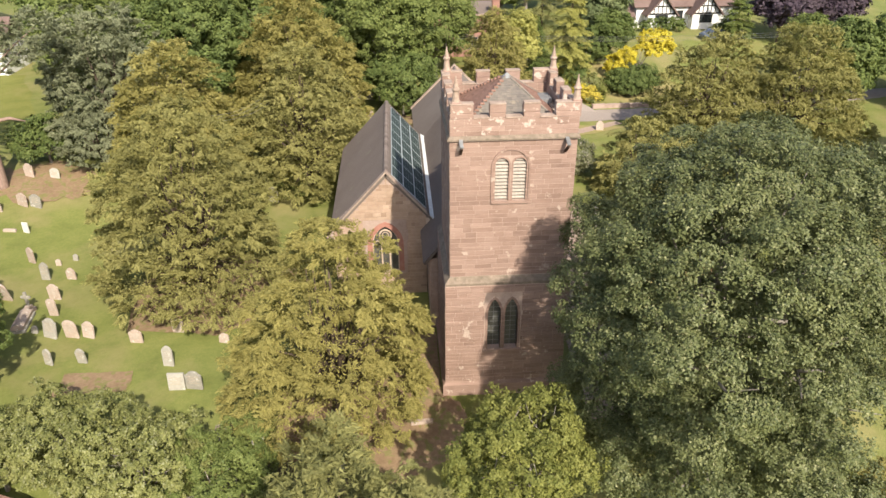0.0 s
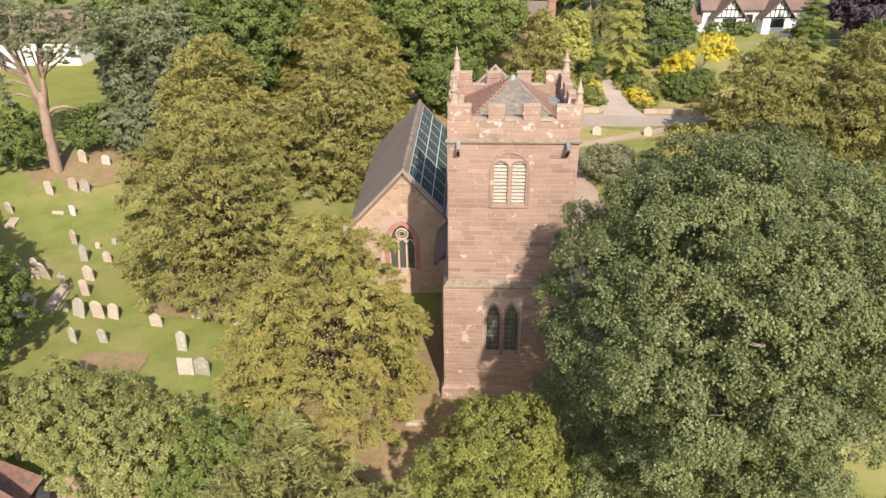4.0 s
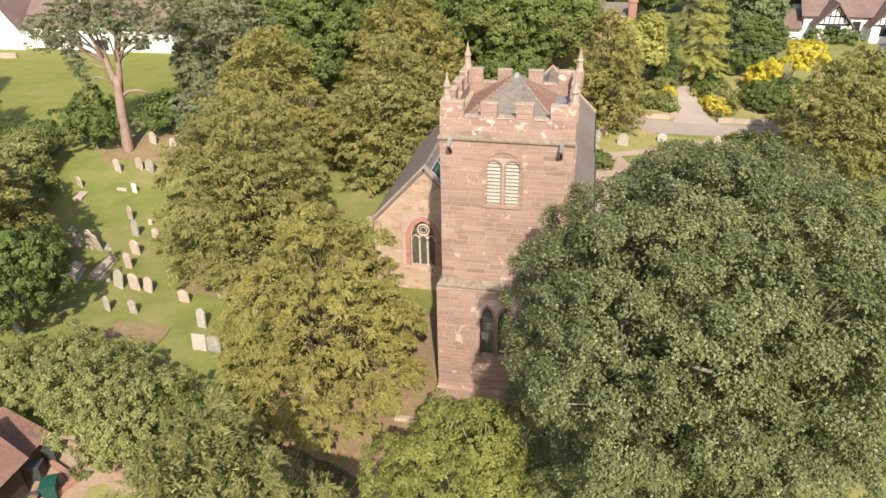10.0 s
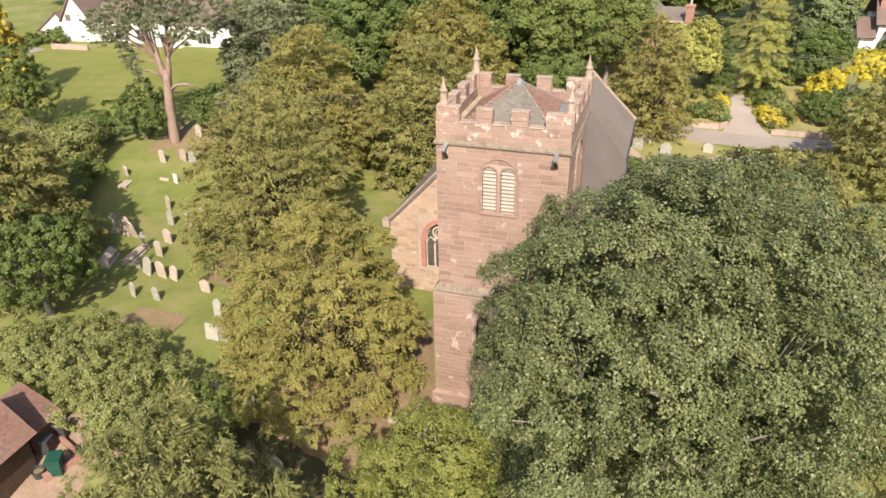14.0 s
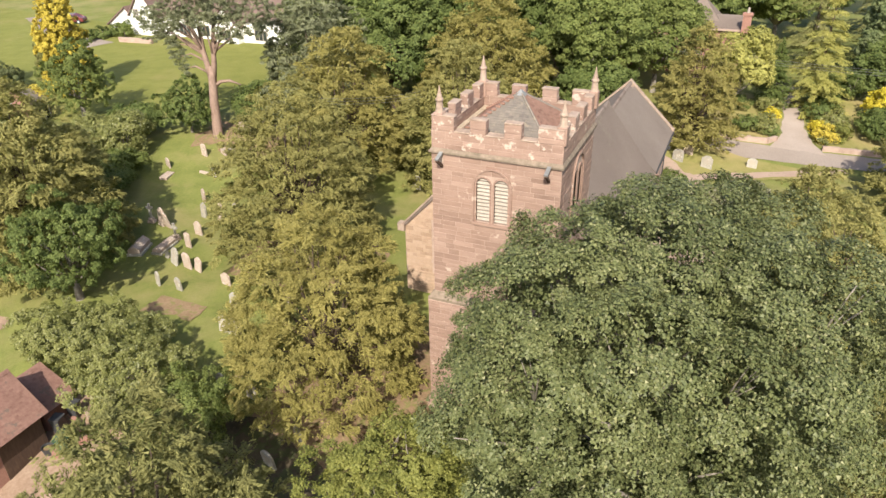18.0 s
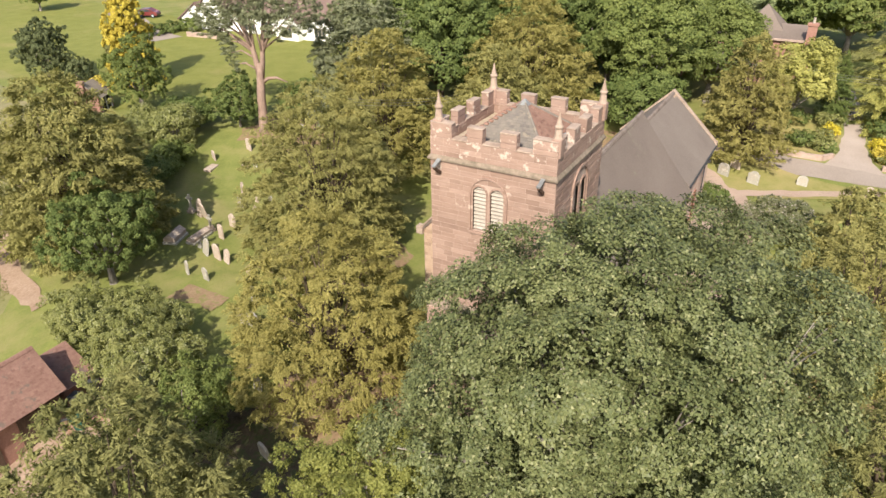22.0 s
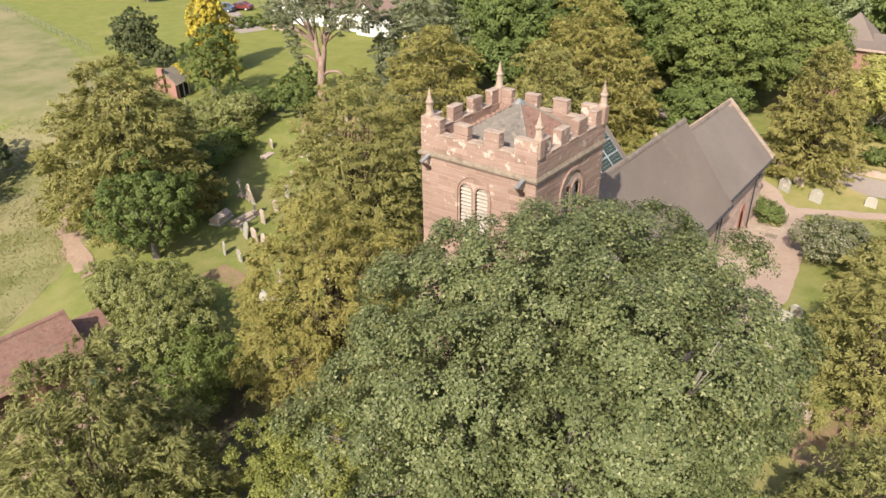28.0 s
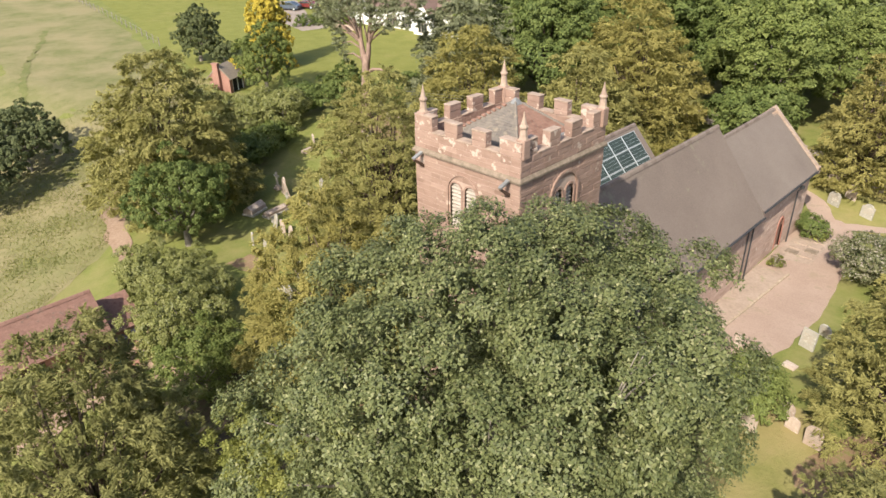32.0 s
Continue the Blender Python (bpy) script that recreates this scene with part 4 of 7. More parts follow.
wpart("window_back", boxes((UP[1] - 0.62, UP[1] - 0.56, UP[2] + 2.1, UP[2] + 3.6, 10.6, 13.0)), "dark_void", side_bell)
bm = bmesh.new()
for o in lancets:
    arch_ring(bm, (LO[0], LO[2], 0), UX, WEST, o[0], o[1], o[2], o[3], "pointed", 0.85, 0.12, 0.04, 0.3)
extrude_outline(bm, [(LO[0] + 1.85, LO[2] - 0.09, 2.58), (LO[0] + 3.75, LO[2] - 0.09, 2.58), (LO[0] + 3.75, LO[2] - 0.09, 2.73), (LO[0] + 1.85, LO[2] - 0.09, 2.73)], (0, 0.3, 0))
west_window = wpart("west_window", bm, "sandstone_rest", label="pointed two-light west window with dark leaded glass")
for o in lancets:
    bm = bmesh.new()
    pts = [(o[0], o[2])] + arch_points(o[0], o[1], o[3], "pointed", 8, 0.85) + [(o[1], o[2])]
    extrude_outline(bm, [(LO[0] + u, LO[2] + 0.32, v) for u, v in pts], (0, 0.02, 0))
    wpart("pane", bm, "lead_glass", west_window)
    bm = bmesh.new()
    for k in range(9):
        z = o[2] + 0.28 * (k + 1)
        box(bm, LO[0] + o[0] + 0.02, LO[0] + o[1] - 0.02, LO[2] + 0.305, LO[2] + 0.315, z, z + 0.02)
    box(bm, LO[0] + (o[0] + o[1]) / 2 - 0.01, LO[0] + (o[0] + o[1]) / 2 + 0.01, LO[2] + 0.306, LO[2] + 0.314, o[2], o[3] + 0.6)
    wpart("leading", bm, "lead", west_window)

# parapet, merlons, pinnacles
bm = bmesh.new()
for s in ((UP[0], UP[1], UP[2], UP[2] + 0.36, 13.6, 14.55), (UP[0], UP[1], UP[3] - 0.36, UP[3], 13.6, 14.55), (UP[0], UP[0] + 0.36, UP[2] + 0.36, UP[3] - 0.36, 13.6, 14.55), (UP[1] - 0.36, UP[1], UP[2] + 0.36, UP[3] - 0.36, 13.6, 14.55)):
    box(bm, *s)
parapet = wpart("parapet", bm, "mortar", label="battlemented parapet of pale-blotched sandstone")
rng = np.random.default_rng(11)


def merlon(x0, x1, y0, y1, z0=14.55, z1=15.14):
    """Two or three weathered courses and a thin cap, none quite true."""
    bm = bmesh.new()
    cuts = [z0, z0 + rng.uniform(0.22, 0.34), z1]
    for c, d in zip(cuts, cuts[1:]):
        j = rng.uniform(-0.012, 0.012, 4)
        box(bm, x0 + j[0], x1 + j[1], y0 + j[2], y1 + j[3], c + 0.004, d)
    bevelled(bm, 0.022, 1)
    m = wpart("merlon", bm, "sandstone_lichen")
    bm = boxes((x0 - 0.012, x1 + 0.014, y0 - 0.014, y1 + 0.012, z1 + 0.003, z1 + rng.uniform(0.045, 0.08)))
    for v in bm.verts:
        v.co += Vector(rng.normal(size=3) * 0.007)
    bevelled(bm, 0.018, 1)
    wpart("coping", bm, "capstone", m)


L = UP[1] - UP[0]
for a, b in ((0.0, 1.0), (1.68, 2.36), (3.12, 3.82), (4.5, L)):
    for y in (UP[2], UP[3] - 0.36):
        merlon(UP[0] + a, UP[0] + b, y, y + 0.36)
L = UP[3] - UP[2]
for a, b in ((0.37, 1.0), (1.72, 2.42), (3.14, 3.86), (4.62, L - 0.37)):
    for x in (UP[0], UP[1] - 0.36):
        merlon(x, x + 0.36, UP[2] + a, UP[2] + b)
for a, b in ((1.0, 1.68), (2.36, 3.12), (3.82, 4.5)):
    for y in (UP[2], UP[3] - 0.36):
        wpart("coping", bevelled(boxes((UP[0] + a, UP[0] + b, y - 0.05, y + 0.41, 14.55, 14.61)), 0.02, 1), "capstone", parapet)
for a, b in ((1.0, 1.72), (2.42, 3.14), (3.86, 4.62)):
    for x in (UP[0], UP[1] - 0.36):
        wpart("coping", bevelled(boxes((x - 0.05, x + 0.41, UP[2] + a, UP[2] + b, 14.55, 14.61)), 0.02, 1), "capstone", parapet)


def lathe(bm, x, y, prof, seg=8, turn=0.3927):
    rings = [[bm.verts.new((x + r * math.cos(2 * math.pi * k / seg + turn), y + r * math.sin(2 * math.pi * k / seg + turn), z)) for k in range(seg)] for r, z in prof]
    for r, s in zip(rings, rings[1:]):
        for k in range(seg):
            bm.faces.new((r[k], r[(k + 1) % seg], s[(k + 1) % seg], s[k]))
    bm.faces.new(rings[0][::-1])
    bm.faces.new(rings[-1])


for x, y, dz in ((2.43, 28.66, 0.19), (7.56, 28.66, 0.24), (2.42, 33.76, 0.13), (7.6, 33.76, 0.22)):
    bm = boxes((x - 0.2, x + 0.2, y - 0.2, y + 0.2, 14.5, 15.26))
    bevelled(bm, 0.03, 1)
    pin = wpart("pinnacle", bm, "sandstone")
    bm = bmesh.new()
    lathe(bm, x, y, [(0.19, 15.26), (0.155, 15.36), (0.13, 15.86 - dz)])
    wpart("shaft", bm, "capstone", pin)
    bm = bmesh.new()
    lathe(bm, x, y, [(r, z - dz) for r, z in ((0.13, 15.86), (0.17, 15.92), (0.17, 15.97), (0.12, 16.03), (0.075, 16.22), (0.04, 16.36), (0.025, 16.48), (0.004, 16.53))])
    wpart("finial", bm, "capstone", pin)

# rainwater spouts
for x in (2.62, 7.2):
    bm = bmesh.new()
    extrude_outline(bm, [(x - 0.08, 28.5, 13.66), (x - 0.08, 27.82, 13.46), (x - 0.08, 27.80, 13.52), (x - 0.08, 28.5, 13.76)], (0.16, 0, 0))
    sp = wpart("spout", bm, "lead", label="grey lead-covered rain spout")
    bm = bmesh.new()
    extrude_outline(bm, [(x - 0.05, 28.4, 12.95), (x - 0.05, 27.8, 13.42), (x - 0.05, 27.9, 13.46), (x - 0.05, 28.4, 13.1)], (0.1, 0, 0))
    wpart("bracket", bm, "wood_dark", sp)

# the tower's pyramid roof, slated in courses
bm = boxes((UP[0] + 0.34, UP[1] - 0.34, UP[2] + 0.34, UP[3] - 0.34, 13.5, 13.98))
wpart("gutter_floor", bm, "lead", label="lead gutter behind the parapet")
apex = Vector((4.98, 31.4, 15.6))
eave = [Vector(p) for p in ((2.74, 28.98, 13.99), (7.1, 28.98, 13.99), (7.1, 33.42, 13.99), (2.74, 33.42, 13.99))]
bm = bmesh.new()
vb = [bm.verts.new(p) for p in eave]
va = bm.verts.new(apex)
for k in range(4):
    bm.faces.new((vb[k], vb[(k + 1) % 4], va))
bm.faces.new(vb[::-1])
spire = wpart("tower_roof", bm, "slate_rest", label="low pyramid roof of grey slate and red tile")


def tile_rows(name, a, b, c, d, rows, width, material, parent, lift=0.02, seed=5, label=""):
    """Lapped tiles on the quad eave a-b, ridge d-c (c may equal d)."""
    rng = np.random.default_rng(seed)
    a, b, c, d = (Vector(p) for p in (a, b, c, d))
    n = (b - a).cross(d - a).normalized()
    if n.z < 0:
        n = -n
    v, f = [], []
    for r in range(rows):
        f0, f1 = r / rows, min(1.0, (r + 1.25) / rows)
        l0, r0 = a.lerp(d, f0), b.lerp(c, f0)
        l1, r1 = a.lerp(d, f1), b.lerp(c, f1)
        m = max(1, round((r0 - l0).length / width))
        off = 0.5 * (r % 2)
        for k in range(m + (r % 2)):
            s, e = max(0, (k - off) / m), min(1, (k + 1 - off) / m)
            if e - s < 0.05 / m:
                continue
            g = 0.03 / m
            up0, up1 = lift * rng.uniform(0.9, 1.7), lift * 0.25
            q = [l0.lerp(r0, s + g) + n * up0, l0.lerp(r0, e - g) + n * up0, l1.lerp(r1, e - g) + n * up1, l1.lerp(r1, s + g) + n * up1]
            i = len(v)
            v += [tuple(p) for p in q] + [tuple(p - n * lift * 0.8) for p in q[:2]]
            f += [(i, i + 1, i + 2, i + 3), (i + 4, i + 5, i + 1, i)]
    me = bpy.data.meshes.new(name)
    me.from_pydata(v, [], f)
    ob = link_mesh(name, me, material, parent, label)
    if parent.type == "EMPTY":
        ob.matrix_parent_inverse = parent.matrix_basis.inverted()
    ob["kind"] = "stuff"
    return ob


for k in range(4):
    tile_rows("slating", eave[k], eave[(k + 1) % 4], apex, apex, 22, 0.22, "slate_rest" if k % 2 == 0 else "roof_mix", spire, 0.016, 20 + k)
bm = bmesh.new()
for e in eave:
    tube(bm, [e.lerp(apex, 0.02) + Vector((0, 0, 0.0)), apex + Vector((0, 0, 0.0))], [0.06, 0.06], 6)
wpart("hip", bm, "slate_rest", spire)
for k in range(14):
    p = eave[3].lerp(apex, 0.06 + k * 0.062)
    wpart("hip_tile", bevelled(boxes((p.x - 0.1, p.x + 0.1, p.y - 0.1, p.y + 0.1, p.z - 0.02, p.z + 0.075)), 0.02, 1), "roof_mix", spire)
    p = eave[0].lerp(apex, 0.06 + k * 0.062)
    wpart("hip_tile", bevelled(boxes((p.x - 0.1, p.x + 0.1, p.y - 0.1, p.y + 0.1, p.z - 0.02, p.z + 0.075)), 0.02, 1), "roof_mix", spire)
bm = bmesh.new()
lathe(bm, apex.x, apex.y, [(0.34, apex.z - 0.2), (0.3, apex.z - 0.12), (0.04, apex.z + 0.09)], 4, math.pi / 4)
wpart("cap", bm, "lead", spire, "grey lead cap")
for s in ((UP[0] + 0.37, UP[0] + 0.62, UP[2] + 0.38, UP[3] - 0.38), (UP[1] - 0.62, UP[1] - 0.37, UP[2] + 0.38, UP[3] - 0.38), (UP[0] + 0.63, UP[1] - 0.63, UP[2] + 0.37, UP[2] + 0.58), (UP[0] + 0.63, UP[1] - 0.63, UP[3] - 0.58, UP[3] - 0.37)):
    wpart("ledge", bevelled(boxes((*s, 13.96, 14.12)), 0.02, 1), "lichen_stone", parapet)

hatch = wpart("hatch", bevelled(boxes((6.55, 7.2, 31.7, 32.7, 13.98, 14.34)), 0.02, 1), "lead", spire, "grey lead-covered roof hatch")

# ---- nave, chancel, north aisle ----
EAVE, NR, CR, RX = 4.55, 9.5, 8.45, 5.05
s_win = []
c_win = [(5.1, 6.0, 0.1, 1.7, "pointed", 0.7)]
bm = bmesh.new()
wall(bm, (8.62, 34.1, -0.4), UY, SOUTH, 17.2, -0.4, EAVE + 0.1, 0.7, s_win)
wall(bm, (8.5, 51.3, -0.4), UY, SOUTH, 9.8, -0.4, EAVE + 0.2, 0.7, c_win)
wall(bm, (1.5, 34.1, -0.4), UY, NORTH, 26.9, -0.4, EAVE + 0.1, 0.7)
nave_wall = wpart("nave_wall", bm, "mortar", label="pink sandstone south wall of nave and chancel")
bm = bmesh.new()
extrude_outline(bm, [(1.5, 61.1, -0.4), (8.5, 61.1, -0.4), (8.5, 61.1, EAVE + 0.2), (RX, 61.1, CR + 0.05), (1.5, 61.1, EAVE + 0.2)], (0, -0.7, 0))
wpart("east_gable", bm, "rubble", label="stone east gable")
bm = bmesh.new()
extrude_outline(bm, [(1.5, 51.55, EAVE), (8.62, 51.55, EAVE), (RX, 51.55, NR - 0.1)], (0, -0.5, 0))
wpart("nave_gable", bm, "rubble")
bm = bmesh.new()
for s in (1, -1):
    xe, xc = (9.0, 8.86) if s > 0 else (1.1, 1.24)
    slab(bm, (RX, 33.95, NR), (RX, 51.75, NR), (xe, 51.75, 4.42), (xe, 33.95, 4.42), 0.16)
nave_roof = wpart("nave_roof", bm, "roof_tile", label="grey-brown tiled nave roof")
bm = bmesh.new()
for s in (1, -1):
    xc = 8.88 if s > 0 else 1.22
    slab(bm, (RX, 51.75, CR), (RX, 61.15, CR), (xc, 61.15, 4.72), (xc, 51.75, 4.72), 0.15)
chancel_roof = wpart("chancel_roof", bm, "roof_tile_light", label="grey-brown tiled chancel roof")
for nm, z, y0, y1, rf in (("ridge", NR, 34.2, 51.75, nave_roof), ("ridge", CR, 51.8, 61.1, chancel_roof)):
    n = int((y1 - y0) / 0.45)
    for k in range(n):
        bm = bmesh.new()
        a, b = y0 + (y1 - y0) * k / n, y0 + (y1 - y0) * (k + 0.96) / n
        extrude_outline(bm, [(RX - 0.17, a, z - 0.12), (RX - 0.1, a, z + 0.03), (RX, a, z + 0.075), (RX + 0.1, a, z + 0.03), (RX + 0.17, a, z - 0.12)], (0, b - a, 0))
        wpart("ridge_tile", bm, "ridge", rf)
tile_rows("tiling", (9.0, 34.0, 4.42), (9.0, 51.7, 4.42), (RX, 51.7, NR), (RX, 34.0, NR), 46, 0.34, "roof_tile", nave_roof, 0.013, 31)
tile_rows("tiling", (8.88, 51.8, 4.72), (8.88, 61.1, 4.72), (RX, 61.1, CR), (RX, 51.8, CR), 40, 0.34, "roof_tile_light", chancel_roof, 0.013, 32)
tile_rows("tiling", (1.1, 34.0, 4.42), (1.1, 51.7, 4.42), (RX, 51.7, NR), (RX, 34.0, NR), 46, 0.34, "roof_tile", nave_roof, 0.013, 33)
bm = bmesh.new()
for s in (1, -1):
    xc = RX + s * 3.9
    extrude_outline(bm, [(RX, 61.1, CR + 0.02), (xc, 61.1, 4.68), (xc, 61.1, 4.84), (RX, 61.1, CR + 0.2)], (0, 0.34, 0))
bx = boxes((8.6, 8.95, 61.05, 61.5, 4.4, 4.95))
wpart("gable_coping", bm, "capstone", label="pale stone gable coping")
wpart("kneeler", bevelled(bx, 0.04, 1), "capstone")
# wall stones, south side
rng = np.random.default_rng(41)
stones_joined("stonework", rng, list(courses(rng, 0, 17.2, -0.1, EAVE, [(o[0] - 0.15, o[1] + 0.15, o[2] - 0.1, o[3] + o[5] + 0.12) for o in s_win])), (8.62, 34.1, 0), UY, SOUTH, nave_wall, "nave_stone")
stones_joined("stonework", rng, list(courses(rng, 0, 9.8, -0.1, EAVE, [(o[0] - 0.15, o[1] + 0.15, o[2] - 0.1, o[3] + o[5] + 0.12) for o in c_win])), (8.5, 51.3, 0), UY, SOUTH, nave_wall, "nave_stone")
for ops, x, y0 in ((s_win, 8.62, 34.1), (c_win, 8.5, 51.3)):
    for i, o in enumerate(ops):
        bm = bmesh.new()
        arch_ring(bm, (x, y0, 0), UY, SOUTH, o[0], o[1], o[2], o[3], "pointed", o[5], 0.14, 0.05, 0.3)
        doorway = o[2] < 0.5
        w = wpart("priest_door" if doorway else "side_window", bm, "redstone", label="small pointed door, red stone surround" if doorway else "pointed window in a red stone surround")
        bm = bmesh.new()
        pts = [(o[0], o[2])] + arch_points(o[0], o[1], o[3], "pointed", 8, o[5]) + [(o[1], o[2])]
        extrude_outline(bm, [(x - 0.1, y0 + u, v) for u, v in pts], (-0.04, 0, 0))
        wpart("leaf" if doorway else "pane", bm, "door_wood" if doorway else "lead_glass", w)
for y in (42.2, 50.3, 51.0, 58.2):
    bm = bmesh.new()
    tube(bm, [(8.98, y, 4.3), (8.74, y, 4.0), (8.72, y, 0.1)], [0.05, 0.05, 0.05], 8)
    box(bm, 8.84, 9.08, y - 0.12, y + 0.12, 4.25, 4.45)
    wpart("downpipe", bm, "iron", label="black iron downpipe with hopper")
bm = bmesh.new()
tube(bm, [(9.06, 34.1, 4.36), (9.06, 51.7, 4.36)], [0.07, 0.07], 8)
tube(bm, [(8.94, 51.8, 4.66), (8.94, 61.0, 4.66)], [0.07, 0.07], 8)
wpart("gutter", bm, "iron", label="black iron eaves gutter")

# north aisle
AX, AZ, AN, AS = -0.85, 8.28, -4.35, 2.0
bm = bmesh.new()
slab(bm, (AX, 37.85, AZ), (AX, 52.1, AZ), (AN, 52.1, 4.55), (AN, 37.85, 4.55), 0.15)
slab(bm, (AX, 37.85, AZ), (AX, 52.1, AZ), (AS, 52.1, 5.12), (AS, 37.85, 5.12), 0.15)
aisle_roof = wpart("aisle_roof", bm, "roof_tile", label="brown-grey tiled aisle roof")
tile_rows("tiling", (AN, 37.9, 4.55), (AN, 52.0, 4.55), (AX, 52.0, AZ), (AX, 37.9, AZ), 40, 0.34, "roof_tile", aisle_roof, 0.013, 34)
for k in range(31):
    a = 37.9 + k * 0.455
    bm = bmesh.new()
    extrude_outline(bm, [(AX - 0.17, a, AZ - 0.12), (AX - 0.1, a, AZ + 0.03), (AX, a, AZ + 0.075), (AX + 0.1, a, AZ + 0.03), (AX + 0.17, a, AZ - 0.12)], (0, 0.44, 0))
    wpart("ridge_tile", bm, "ridge", aisle_roof)
aw = (2.3, 3.9, 1.7, 3.6, "pointed", 1.2)
bm = bmesh.new()
wall(bm, (-4.15, 38.0, -0.4), UX, WEST, 5.6, -0.4, 4.81, 0.6, [aw])
extrude_outline(bm, [(-4.15, 38.0, 4.81), (1.45, 38.0, 4.81), (1.45, 38.0, 5.6), (AX, 38.0, AZ - 0.08)], (0, 0.6, 0))
wall(bm, (-4.15, 38.6, -0.4), UY, NORTH, 13.3, -0.4, 4.5, 0.6)
extrude_outline(bm, [(-4.15, 51.9, -0.4), (1.5, 51.9, -0.4), (1.5, 51.9, 5.6), (AX, 51.9, AZ - 0.08), (-4.15, 51.9, 4.6)], (0, -0.6, 0))
aisle_wall = wpart("aisle_wall", bm, "mortar", label="buff rubble gable wall of the aisle")
rng = np.random.default_rng(43)
rects = []
for a, b, c, d in courses(rng, 0, 5.6, -0.1, 7.9, [(aw[0] - 0.5, aw[1] + 0.5, aw[2] - 0.1, 5.1)], (0.18, 0.3), (0.25, 0.6)):
    lim0, lim1 = 0.0, 5.6
    if d > 4.6:
        lim0 = max(0.0, (d - 4.62) / 1.03 + 0.0)
    if d > 5.5:
        lim1 = 5.6 - max(0.0, (d - 5.5) / 1.05)
    a, b = max(a, lim0), min(b, lim1)
    if b - a > 0.08:
        rects.append((a, b, c, d))
stones_joined("stonework", rng, rects, (-4.15, 38.0, 0), UX, WEST, aisle_wall, "rubble", (0.012, 0.04))
bm = bmesh.new()
for (xa, za), (xb, zb) in (((AN, 4.5), (AX, AZ)), ((AX, AZ), (1.5, 5.6))):
    extrude_outline(bm, [(xa, 37.78, za + 0.02), (xb, 37.78, zb + 0.02), (xb, 37.78, zb + 0.16), (xa, 37.78, za + 0.16)], (0, 0.4, 0))
box(bm, -4.55, -4.1, 37.74, 38.2, 4.25, 4.75)
wpart("gable_coping", bm, "capstone", label="pale stone gable coping with kneeler")
bm = bmesh.new()
arch_ring(bm, (-4.15, 38.0, 0), UX, WEST, aw[0], aw[1], aw[2], aw[3], "pointed", 1.2, 0.30, 0.05, 0.2)
aisle_win = wpart("aisle_window", bm, "redstone", label="traceried window with a red stone arch")
bm = bmesh.new()
arch_ring(bm, (-4.15, 38.0, 0), UX, WEST, aw[0] + 0.06, aw[1] - 0.06, aw[2], aw[3], "pointed", 1.13, 0.06, -0.08, 0.2)
for k in (1, 2):
    u = -4.15 + aw[0] + 0.06 + (aw[1] - aw[0] - 0.12) * k / 3
    box(bm, u - 0.05, u + 0.05, 38.08, 38.26, aw[2], 3.75)
for k in range(3):
    u = aw[0] + 0.06 + (aw[1] - aw[0] - 0.12) * k / 3
    arch_ring(bm, (-4.15, 38.0, 0), UX, WEST, u + 0.05, u + 0.44, 3.4, 3.42, "pointed", 0.32, 0.05, -0.08, 0.16, False)
for r, cx, cz in ((0.36, 0, 0), (0.2, 0, 0)):
    ring = [(-4.15 + 3.1 + cx + r * math.cos(a * math.pi / 8), 38.14, 4.12 + cz + r * math.sin(a * math.pi / 8)) for a in range(17)]
    tube(bm, ring, [0.06 if r > 0.25 else 0.03] * 17, 6)
wpart("tracery", bm, "palestone", aisle_win)
bm = bmesh.new()
pts = [(aw[0], aw[2])] + arch_points(aw[0], aw[1], aw[3], "pointed", 8, 1.2) + [(aw[1], aw[2])]
extrude_outline(bm, [(-4.15 + u, 38.22, v) for u, v in pts], (0, 0.03, 0))
wpart("pane", bm, "lead_glass", aisle_win)
# valley between aisle and nave
bm = bmesh.new()
extrude_outline(bm, [(1.66, 37.6, 5.62), (2.0, 37.6, 5.15), (2.3, 37.6, 5.75), (2.0, 37.6, 5.42)], (0, 14.4, 0))
wpart("valley_gutter", bm, "white_flash", label="pale weathered lead valley gutter")
bm = bmesh.new()
box(bm, 1.45, 2.1, 37.9, 38.5, 3.6, 5.3)
wpart("valley_pier", bm, "palestone")

# solar panels on the aisle's sunny slope
solar = thing("solar_array", "dark solar panels in pale frames on the aisle roof", "solar panels", (AX, 44.5, AZ))
down = Vector((AS - AX, 0, 5.12 - AZ)).normalized()
nrm = Vector((-down.z, 0, down.x))
if nrm.z < 0:
    nrm = -nrm
for r in range(3):
    for c in range(8):
        o = Vector((AX, 38.25 + c * 1.645, AZ)) + down * (0.42 + r * 1.0) + nrm * 0.09
        bm = bmesh.new()
        slab(bm, o, o + UY * 1.61, o + UY * 1.61 + down * 0.97, o + down * 0.97, 0.04)
        pn = wpart("panel", bm, "alu", solar)
        bm = bmesh.new()
        for i in range(4):
            for j in range(8):
                q = o + nrm * 0.004 + UY * (0.04 + j * 0.192) + down * (0.035 + i * 0.227)
                slab(bm, q, q + UY * 0.184, q + UY * 0.184 + down * 0.216, q + down * 0.216, 0.006)
        wpart("cell_sheet", bm, "cell", pn)["kind"] = "stuff"


